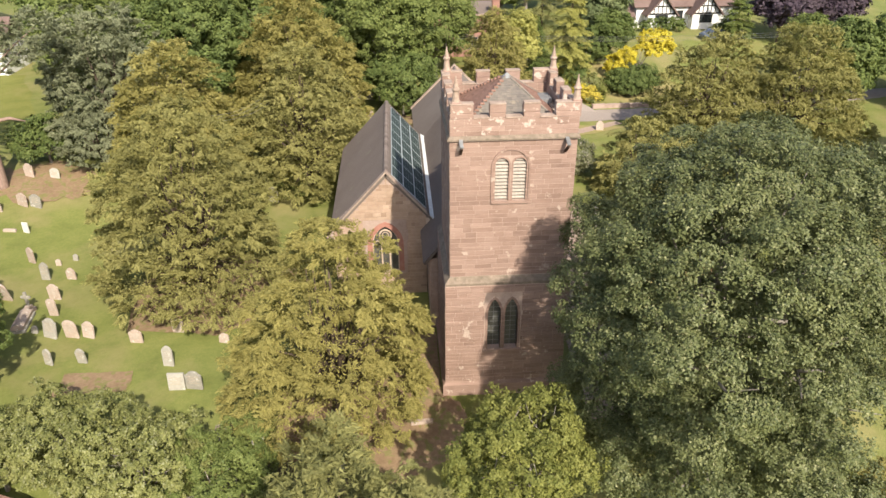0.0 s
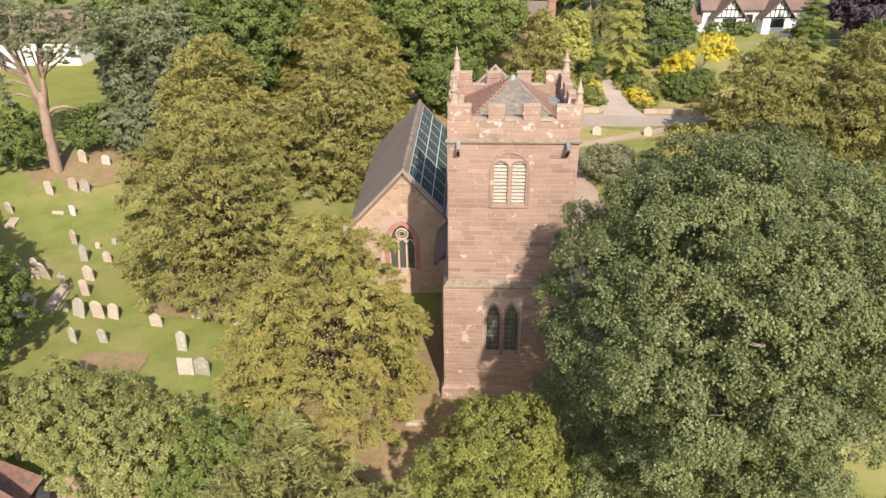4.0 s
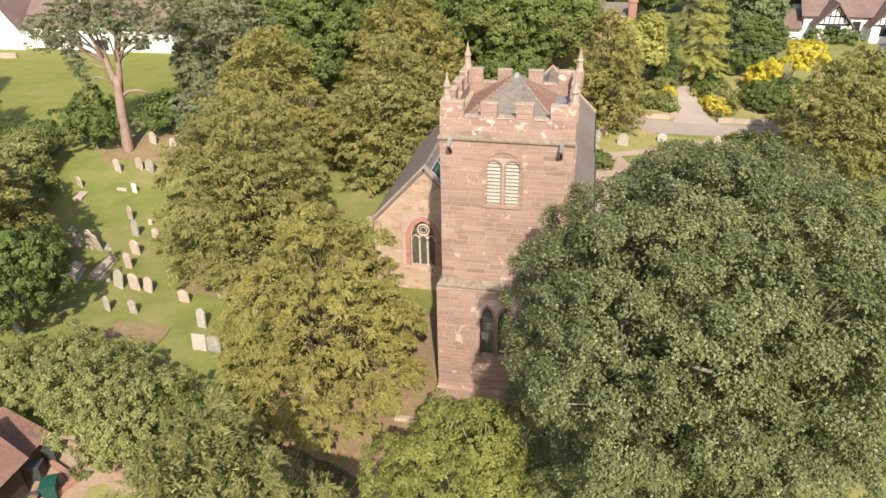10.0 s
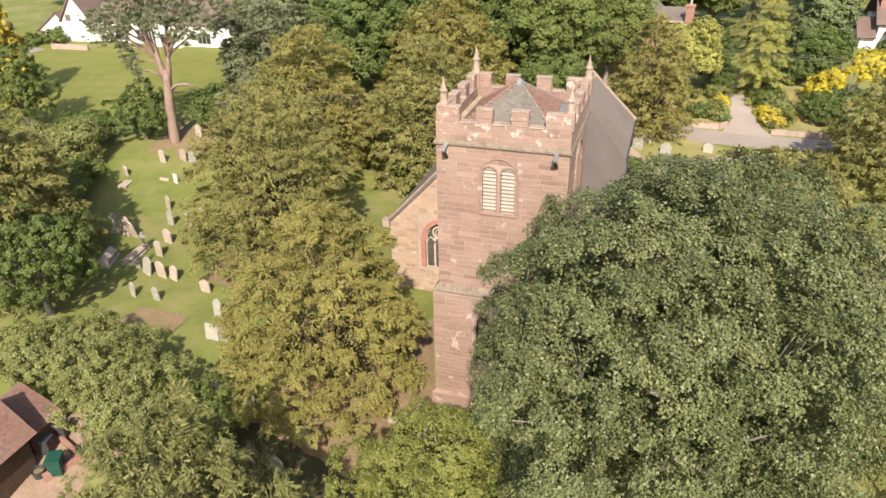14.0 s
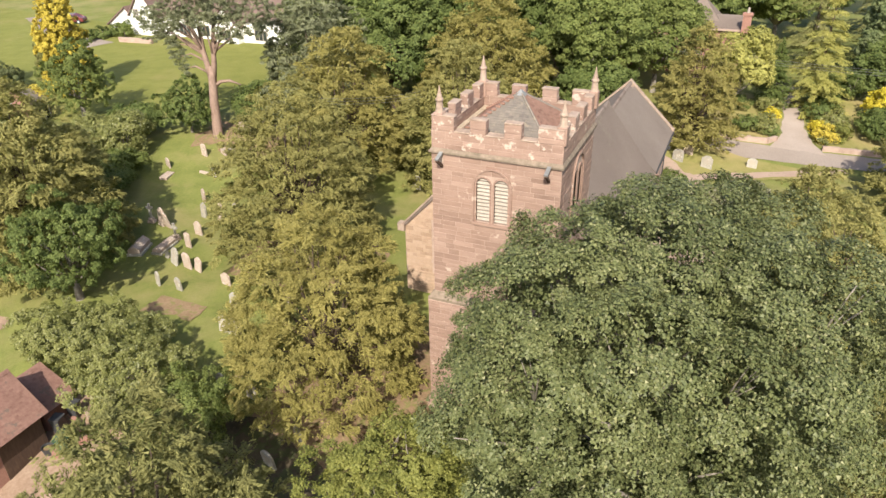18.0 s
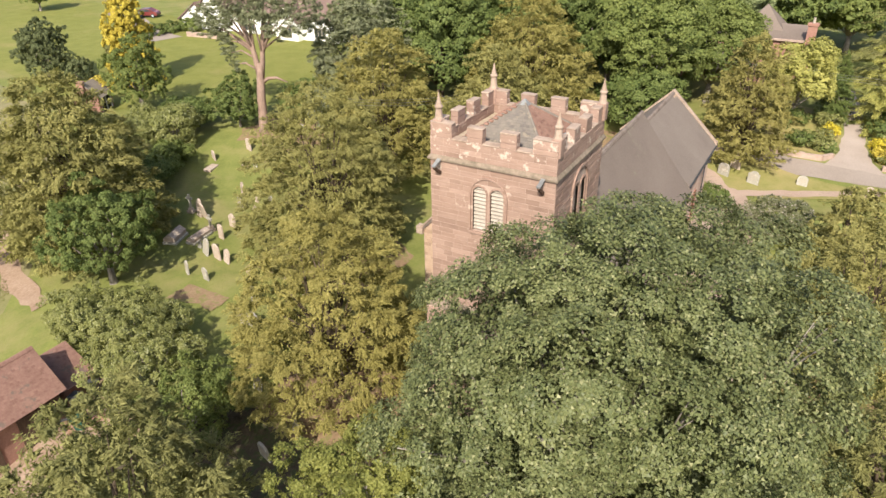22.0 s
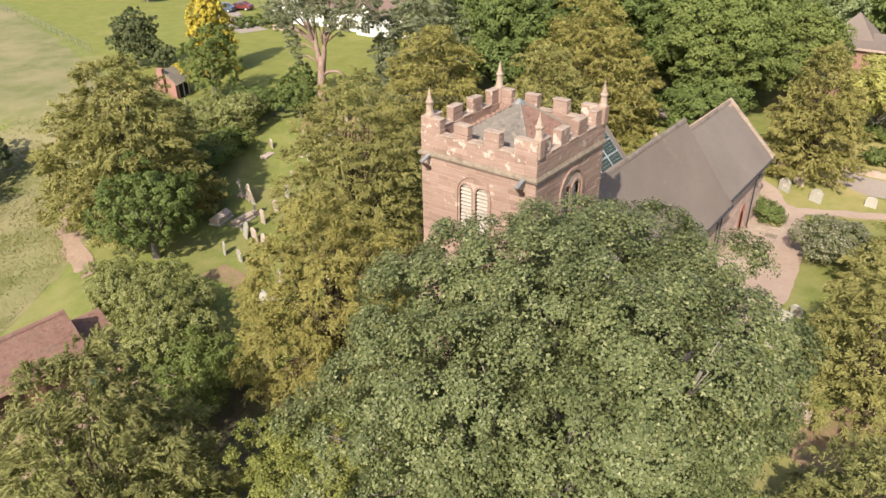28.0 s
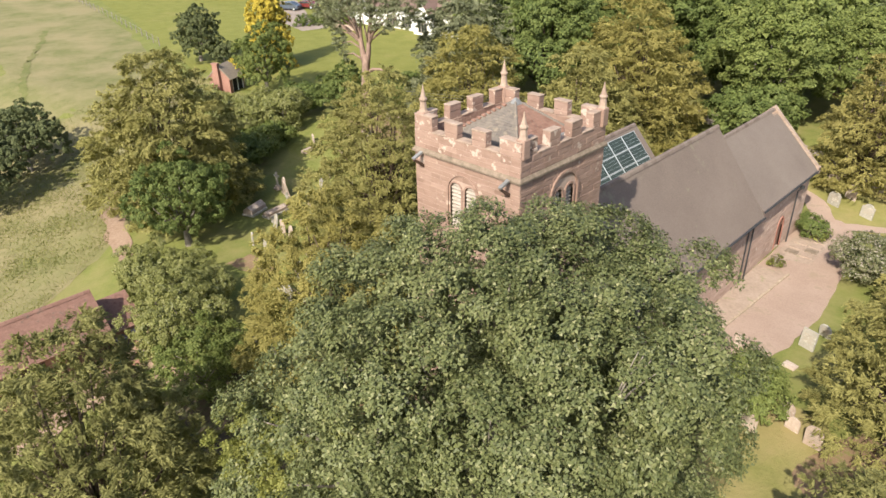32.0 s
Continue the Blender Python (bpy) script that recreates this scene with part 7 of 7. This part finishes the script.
HZ = 2.0
manor = thing("timbered_house", "white house with black timbered gables and brown roof", "house", (43, 106, gz(43, 106)))
bm = boxes((36.6, 52.0, 106.0, 113.5, 0.5, HZ + 4.0), (34.7, 36.6, 105.6, 111.0, 0.5, HZ + 2.3))
for x0, x1 in ((37.8, 41.8), (44.5, 48.5)):
    box(bm, x0, x1, 104.2, 106.0, 0.5, HZ + 3.0)
    extrude_outline(bm, [(x0, 104.2, HZ + 3.0), (x1, 104.2, HZ + 3.0), ((x0 + x1) / 2, 104.2, HZ + 5.4)], (0, 2.0, 0))
wpart("wall", bm, "render_white", manor, "white rendered walls")
bm = bmesh.new()
slab(bm, (36.1, 109.8, HZ + 7.6), (52.5, 109.8, HZ + 7.6), (52.5, 105.5, HZ + 3.7), (36.1, 105.5, HZ + 3.7), 0.2)
slab(bm, (36.1, 109.8, HZ + 7.6), (52.5, 109.8, HZ + 7.6), (52.5, 114.1, HZ + 3.7), (36.1, 114.1, HZ + 3.7), 0.2)
slab(bm, (34.2, 108.3, HZ + 4.2), (36.4, 108.3, HZ + 4.2), (36.4, 105.1, HZ + 2.1), (34.2, 105.1, HZ + 2.1), 0.15)
slab(bm, (34.2, 108.3, HZ + 4.2), (36.4, 108.3, HZ + 4.2), (36.4, 111.5, HZ + 2.1), (34.2, 111.5, HZ + 2.1), 0.15)
for x0, x1 in ((37.8, 41.8), (44.5, 48.5)):
    c = (x0 + x1) / 2
    slab(bm, (c, 103.6, HZ + 5.75), (c, 108.6, HZ + 5.75), (x0 - 0.5, 108.6, HZ + 2.75), (x0 - 0.5, 103.6, HZ + 2.75), 0.16)
    slab(bm, (c, 103.6, HZ + 5.75), (c, 108.6, HZ + 5.75), (x1 + 0.5, 108.6, HZ + 2.75), (x1 + 0.5, 103.6, HZ + 2.75), 0.16)
wpart("roof", bm, "house_roof", manor, "brown tiled roofs")
for x0, x1 in ((37.8, 41.8), (44.5, 48.5)):
    c = (x0 + x1) / 2
    wpart("timber", boxes((x0, x1, 104.12, 104.22, HZ + 2.85, HZ + 3.05)), "timber_black", manor)
    wpart("timber", boxes((x0 + 0.8, x1 - 0.8, 104.12, 104.22, HZ + 3.95, HZ + 4.1)), "timber_black", manor)
    for k in range(-4, 5):
        u = c + k * 0.6
        top = HZ + 3.0 + 2.4 * (1 - abs(k * 0.6) / 2.2) - 0.1
        if top > HZ + 3.2:
            wpart("timber", boxes((u - 0.06, u + 0.06, 104.13, 104.23, HZ + 3.05, top)), "timber_black", manor)
    for s in (-1, 1):
        bm = bmesh.new()
        extrude_outline(bm, [(c, 103.75, HZ + 5.55), (c + s * 2.55, 103.75, HZ + 2.75), (c + s * 2.55, 103.75, HZ + 2.5), (c, 103.75, HZ + 5.25)], (0, 0.1, 0))
        wpart("bargeboard", bm, "timber_black", manor)
    window_in(manor, c - 0.9, c + 0.9, 104.18, HZ + 1.7, HZ + 2.7)
    window_in(manor, c - 1.3, c + 1.3, 104.18, HZ - 0.9, HZ + 0.5, 4)
window_in(manor, 42.6, 43.7, 105.98, HZ - 0.6, HZ + 0.9, 4)
window_in(manor, 42.7, 43.6, 105.98, HZ + 2.0, HZ + 3.0, 3)
for x in (36.9, 50.5):
    ch = wpart("chimney", boxes((x - 0.45, x + 0.45, 107.4, 108.2, HZ + 3.0, HZ + 8.8), (x - 0.55, x + 0.55, 107.3, 108.3, HZ + 8.5, HZ + 8.7)), "brick", manor)
    for k in (-0.22, 0.22):
        bm = bmesh.new()
        tube(bm, [(x + k, 107.8, HZ + 8.8), (x + k, 107.8, HZ + 9.3)], [0.13, 0.1], 8)
        wpart("pot", bm, "clay_tile_rest", ch)
bm = bmesh.new()
arch_ring(bm, (33.2, 105.6, 0), UX, WEST, 1.95, 3.05, 0.5, HZ + 0.3, "round", None, 0.15, 0.04, 0.1)
pch = wpart("porch_arch", bm, "timber_black", manor)
wpart("opening", boxes((35.15, 36.25, 105.52, 105.62, 0.5, HZ + 0.6)), "dark_void", pch)

manor.matrix_basis = pose(42.2, 106.0, gz(43, 106) - 0.5)
white = thing("white_house", "rambling white cottage with brown tiled roofs", "house", (-70, 92, gz(-70, 92)))
Z0 = 2.2
bm = boxes((-74.0, -52.0, 91.0, 97.0, 1.0, Z0 + 3.2), (-84.4, -79.2, 90.6, 98.0, 1.0, Z0 + 1.3))
extrude_outline(bm, [(-84.4, 90.6, Z0 + 1.3), (-79.2, 90.6, Z0 + 1.3), (-80.6, 90.6, Z0 + 3.7)], (0, 7.0, 0))
box(bm, -79.2, -74.0, 90.0, 97.5, 1.0, Z0 + 3.0)
extrude_outline(bm, [(-79.2, 90.0, Z0 + 3.0), (-74.0, 90.0, Z0 + 3.0), (-76.6, 90.0, Z0 + 6.4)], (0, 7.5, 0))
box(bm, -63.5, -59.5, 89.6, 91.0, 1.0, Z0 + 2.8)
extrude_outline(bm, [(-63.5, 89.6, Z0 + 2.8), (-59.5, 89.6, Z0 + 2.8), (-61.5, 89.6, Z0 + 4.9)], (0, 2.0, 0))
wpart("wall", bm, "render_white", white, "white rendered walls")
bm = bmesh.new()
slab(bm, (-74.0, 94.0, Z0 + 6.2), (-51.5, 94.0, Z0 + 6.2), (-51.5, 90.6, Z0 + 3.0), (-74.0, 90.6, Z0 + 3.0), 0.2)
slab(bm, (-74.0, 94.0, Z0 + 6.2), (-51.5, 94.0, Z0 + 6.2), (-51.5, 97.4, Z0 + 3.0), (-74.0, 97.4, Z0 + 3.0), 0.2)
slab(bm, (-80.6, 90.3, Z0 + 3.95), (-80.6, 98.2, Z0 + 3.95), (-84.9, 98.2, Z0 + 1.1), (-84.9, 90.3, Z0 + 1.1), 0.18)
slab(bm, (-80.6, 90.3, Z0 + 3.95), (-80.6, 98.2, Z0 + 3.95), (-79.2, 98.2, Z0 + 2.3), (-79.2, 90.3, Z0 + 2.3), 0.18)
for x0, x1, y0, y1, ze, zr in ((-79.2, -74.0, 89.6, 98.0, Z0 + 2.8, Z0 + 6.7), (-63.5, -59.5, 89.2, 92.5, Z0 + 2.6, Z0 + 5.2)):
    c = (x0 + x1) / 2
    slab(bm, (c, y0, zr), (c, y1, zr), (x0 - 0.35, y1, ze), (x0 - 0.35, y0, ze), 0.18)
    slab(bm, (c, y0, zr), (c, y1, zr), (x1 + 0.35, y1, ze), (x1 + 0.35, y0, ze), 0.18)
wpart("roof", bm, "house_roof", white, "brown tiled roofs")
for x0, x1, y, z0, z1 in ((-78.4, -77.6, 89.98, Z0 + 2.9, Z0 + 3.7), (-71.0, -69.0, 90.98, Z0 + 0.5, Z0 + 1.9), (-67.5, -65.5, 90.98, Z0 + 0.5, Z0 + 1.9), (-62.4, -60.6, 89.58, Z0 + 0.5, Z0 + 1.8), (-57.5, -55.5, 90.98, Z0 + 0.5, Z0 + 1.8)):
    window_in(white, x0, x1, y, z0, z1, 3, "louvre")
for x in (-77.6, -66.0):
    wpart("chimney", boxes((x - 0.5, x + 0.5, 93.6, 94.4, Z0 + 4.0, Z0 + 8.2)), "render_white", white)

white.matrix_basis = pose(-63.8, 87.3, gz(-65.3, 87.3))
lodge = thing("brick_house", "brick house with a grey roof and tall chimney", "house", (6, 93, gz(6, 93)))
bm = boxes((-1.0, 12.2, 90.5, 97.0, 1.5, 7.45))
wpart("wall", bm, "brick", lodge)
bm = bmesh.new()
slab(bm, (-1.4, 93.75, 8.5), (12.6, 93.75, 8.5), (12.6, 90.2, 7.5), (-1.4, 90.2, 7.5), 0.2)
slab(bm, (-1.4, 93.75, 8.5), (12.6, 93.75, 8.5), (12.6, 97.5, 7.5), (-1.4, 97.5, 7.5), 0.2)
hip = Vector((7.4, 94.2, 10.4))
for p, q in (((5.2, 92.0), (9.6, 92.0)), ((9.6, 92.0), (9.6, 96.4)), ((9.6, 96.4), (5.2, 96.4)), ((5.2, 96.4), (5.2, 92.0))):
    extrude_outline(bm, [(*p, 8.0), (*q, 8.0), hip], (0, 0, -0.15))
wpart("roof", bm, "roof_tile", lodge)
wpart("coping", boxes((-1.1, 12.3, 90.12, 90.46, 7.3, 7.52)), "bank_stone", lodge)
ch = wpart("chimney", boxes((12.1, 13.0, 89.7, 90.5, 1.5, 9.4), (12.0, 13.1, 89.6, 90.6, 9.15, 9.35)), "brick", lodge)
bm = bmesh.new()
tube(bm, [(12.55, 90.1, 9.4), (12.55, 90.1, 9.95)], [0.16, 0.12], 8)
wpart("pot", bm, "louvre", ch)
for x in (1.5, 5.5, 9.0):
    window_in(lodge, x, x + 1.4, 90.48, 3.2, 4.6, 2, "louvre")

hut = thing("garden_hut", "small brick hut with a grey hipped roof and chimney", "hut", (-50.4, 48.1, gz(-50.4, 48.1)), rz=27)
hut.matrix_basis = hut.matrix_basis @ Matrix.Scale(0.8, 4)
bm = bmesh.new()
extrude_outline(bm, [(-1.6, 0, -0.2), (1.6, 0, -0.2), (1.6, 0, 2.2), (0, 0, 3.75), (-1.6, 0, 2.2)], (0, 0.22, 0))
box(bm, -1.6, -1.4, 0.22, 3.6, -0.2, 2.2)
box(bm, -1.4, 1.6, 3.4, 3.6, -0.2, 2.2)
box(bm, 1.4, 1.6, 0.22, 0.7, -0.2, 2.2)
part("wall", bm, "brick", hut)
bm = bmesh.new()
for sx in (1, -1):
    slab(bm, (0, -0.1, 3.95), (0, 2.7, 3.95), (sx * 1.95, 3.95, 2.05), (sx * 1.95, -0.1, 2.05), 0.12)
slab(bm, (0, 2.7, 3.95), (0.01, 2.7, 3.95), (1.95, 3.95, 2.05), (-1.95, 3.95, 2.05), 0.12)
part("roof", bm, "thatch", hut, "grey weathered hipped roof")
stack = part("chimney", bevelled(boxes((-0.55, 0.3, -0.5, 0.02, -0.2, 4.1)), 0.03, 1), "brick", hut)
part("cap", boxes((-0.62, 0.37, -0.57, 0.09, 4.1, 4.28)), "brick", stack)
part("doorway", boxes((1.36, 1.42, 0.72, 3.38, 0.0, 2.1)), "dark_void", hut)
for py in (0.75, 2.05, 3.35):
    part("post", boxes((1.46, 1.58, py - 0.06, py + 0.06, -0.1, 2.1)), "white_flash", hut)


def car(x, y, turn, paint, label):
    root = thing("car", label, "car", (x, y, gz(x, y) + 0.06), "", turn)
    prof = [(-2.05, 0.35), (-2.1, 0.75), (-1.75, 0.92), (-1.3, 0.95), (-0.75, 1.4), (0.6, 1.46), (1.45, 1.0), (2.0, 0.88), (2.1, 0.5), (2.05, 0.3)]
    bm = bmesh.new()
    extrude_outline(bm, [(u, -0.84, v) for u, v in prof], (0, 1.68, 0))
    part("body", bevelled(bm, 0.07, 2), paint, root)
    bm = bmesh.new()
    extrude_outline(bm, [(-1.15, -0.85, 0.97), (-0.7, -0.85, 1.33), (0.55, -0.85, 1.38), (1.2, -0.85, 1.0)], (0, 1.70, 0))
    part("side_glass", bm, "glass", root)
    for px in (-1.3, 1.3):
        for py in (-0.8, 0.8):
            bm = bmesh.new()
            tube(bm, [(px, py - 0.1, 0.31), (px, py + 0.1, 0.31)], [0.31, 0.31], 16)
            w = part("wheel", bm, "rubber", root)
            bm = bmesh.new()
            tube(bm, [(px, py - 0.11, 0.31), (px, py + 0.11, 0.31)], [0.19, 0.19], 12)
            part("rim", bm, "alu", w)
    return root


car(-90.5, 85.6, 25, "car_blue", "dark blue-grey car parked on the drive")
car(-89.4, 88.6, 25, "car_red", "dark red car parked beside the cottage")
car(15.6, 89.0, 70, "car_blue", "dark car parked on the drive beside the house")
car(45.0, 98.6, 10, "car_blue", "dark car parked before the timbered house")


def low_wall(pts, h, material, label):
    bm = bmesh.new()
    for a, b in zip(pts, pts[1:]):
        a, b = Vector((*a, 0)), Vector((*b, 0))
        n = max(1, int((b - a).length / 1.2))
        s = Vector((-(b - a).y, (b - a).x, 0)).normalized() * 0.18
        for k in range(n):
            p, q = a.lerp(b, k / n), a.lerp(b, (k + 1) / n)
            z = (gz(p.x, p.y) + gz(q.x, q.y)) / 2
            extrude_outline(bm, [p + s + Vector((0, 0, z - 0.3)), p - s + Vector((0, 0, z - 0.3)), q - s + Vector((0, 0, z - 0.3)), q + s + Vector((0, 0, z - 0.3))], (0, 0, h + 0.3))
    ob = part("garden_wall", bm, material)
    return tagged(ob, label, "wall", "garden walls")


low_wall([(7.5, 73.8), (12.2, 72.5), (16.4, 73.0), (17.2, 74.0)], 0.45, "bank_stone", "low pinkish stone wall along the lane")
low_wall([(21.2, 73.6), (25.5, 74.2), (34, 75.6)], 0.45, "bank_stone", "low pinkish stone wall along the lane")
low_wall([(-71.0, 80.4), (-65.4, 81.0)], 0.7, "bank_stone", "low pale stone terrace wall before the cottage")
tree("garden_shrub", "rounded green shrub by the cottage drive", "bush", -73.2, 83.6, mass(135, 1.7, 1.3, 0.0, 1.7, 8, 0.45), "broad_light", "bark_grey", leafy(3.4, 0.4, 45, 0.2, -0.8), 0.06, "garden shrubs", seed=135)

# wire fence between meadow and lawn
fence = thing("field_fence", "weathered post and wire fence between meadow and lawn", "fence", (-107.3, 60.3, gz(-107.3, 60.3)))
line = [Vector((-80.0, 55.4, 0)), Vector((-107.3, 60.35, 0)), Vector((-131.8, 64.2, 0)), Vector((-172.0, 69.4, 0))]
for a, b in zip(line, line[1:]):
    n = int((b - a).length / 3.0)
    for k in range(n):
        p = a.lerp(b, k / n)
        z = gz(p.x, p.y)
        bm = bmesh.new()
        tube(bm, [(p.x, p.y, z - 0.3), (p.x, p.y, z + 1.25)], [0.07, 0.06], 6)
        wpart("post", bm, "bark_grey", fence)
    for h in (0.5, 1.1):
        bm = bmesh.new()
        tube(bm, [a + Vector((0, 0, gz(a.x, a.y) + h)), b + Vector((0, 0, gz(b.x, b.y) + h))], [0.012, 0.012], 5)
        wpart("wire", bm, "lead", fence)

# overhead wires and their pole
pole = thing("utility_pole", "wooden pole carrying overhead wires", "pole", (-14.5, 79.0, gz(-14.5, 79.0)))
bm = bmesh.new()
tube(bm, [(0, 0, -0.5), (0, 0, 7.4)], [0.16, 0.12], 8)
part("post", bm, "bark_grey", pole)
part("cross_arm", boxes((-0.05, 0.05, -0.9, 0.9, 6.9, 7.02)), "bark_grey", pole)
for label, p, q, sag in (("thin pale overhead wires along the lane", (-14.5, 78.2, 8.9), (70.0, 78.2, 8.2), 2.0), ("thin pale overhead wires above the yews", (-10.4, 40.0, 11.0), (-10.6, 60.0, 6.6), 0.4)):
    wires = thing("overhead_wires", label, "wires", p, "overhead wires")
    a, b = Vector(p), Vector(q)
    across = Vector((-(b - a).y, (b - a).x, 0)).normalized() * 0.35
    for k in range(3):
        bm = bmesh.new()
        tube(bm, [a.lerp(b, f) + across * (k - 1) + Vector((0, 0, 0.15 * k - 4 * sag * f * (1 - f))) for f in np.linspace(0, 1, 20)], [0.008] * 20, 5)
        wpart("wire", bm, "lead", wires)

# ---- dressed stones of the tower ----
rng = np.random.default_rng(61)
west_ops = [(1.95, 3.41, 10.62, 12.8)]
count = 0
rest = []
for a, b, c, d in courses(rng, 0, UP[1] - UP[0], 6.86, 13.56, west_ops):
    ob = new("stone", STONE)
    ob.parent = upper_wall
    ob.matrix_basis = Matrix.LocRotScale((UP[0] + (a + b) / 2, UP[2], (c + d) / 2), None, (b - a - 0.015, float(rng.uniform(0.006, 0.016)), d - c - 0.017))
    count += 1
for a, b, c, d in courses(rng, 0, UP[1] - UP[0], 13.8, 14.55):
    ob = new("stone", PARAPET_STONE)
    ob.parent = parapet
    ob.matrix_basis = Matrix.LocRotScale((UP[0] + (a + b) / 2, UP[2], (c + d) / 2), None, (b - a - 0.015, float(rng.uniform(0.006, 0.016)), d - c - 0.017))
low = list(courses(rng, 0, LO[1] - LO[0], 0.75, 6.42, [(1.9, 3.7, 2.55, 5.85)]))
stones_joined("stonework", rng, low, (LO[0], LO[2], 0), UX, WEST, lower_wall, "sandstone_rest")
side_ops = [(2.14, 3.58, 10.62, 12.8)]
for face, at, ud, nd, ln, z0, z1, ops, par in (
        ("s", (UP[1], UP[2], 0), UY, SOUTH, UP[3] - UP[2], 6.86, 13.56, side_ops, upper_wall), ("sp", (UP[1], UP[2], 0), UY, SOUTH, UP[3] - UP[2], 13.8, 14.55, (), parapet),
        ("n", (UP[0], UP[2], 0), UY, NORTH, UP[3] - UP[2], 6.86, 13.56, (), upper_wall), ("np", (UP[0], UP[2], 0), UY, NORTH, UP[3] - UP[2], 13.8, 14.55, (), parapet),
        ("e", (UP[0], UP[3], 0), UX, EAST, UP[1] - UP[0], 6.86, 13.56, (), upper_wall), ("ls", (LO[1], LO[2], 0), UY, SOUTH, LO[3] - LO[2], 0.75, 6.42, (), lower_wall), ("ln", (LO[0], LO[2], 0), UY, NORTH, LO[3] - LO[2], 0.75, 6.42, (), lower_wall),
        ("pi", (UP[0] + 0.36, UP[3] - 0.36, 0), UX, WEST, UP[1] - UP[0] - 0.72, 13.98, 14.55, (), parapet), ("pn", (UP[0] + 0.36, UP[2] + 0.36, 0), UY, SOUTH, UP[3] - UP[2] - 0.72, 13.98, 14.55, (), parapet)):
    stones_joined("stonework", rng, list(courses(rng, 0, ln, z0, z1, ops)), at, ud, nd, par, "sandstone_rest")
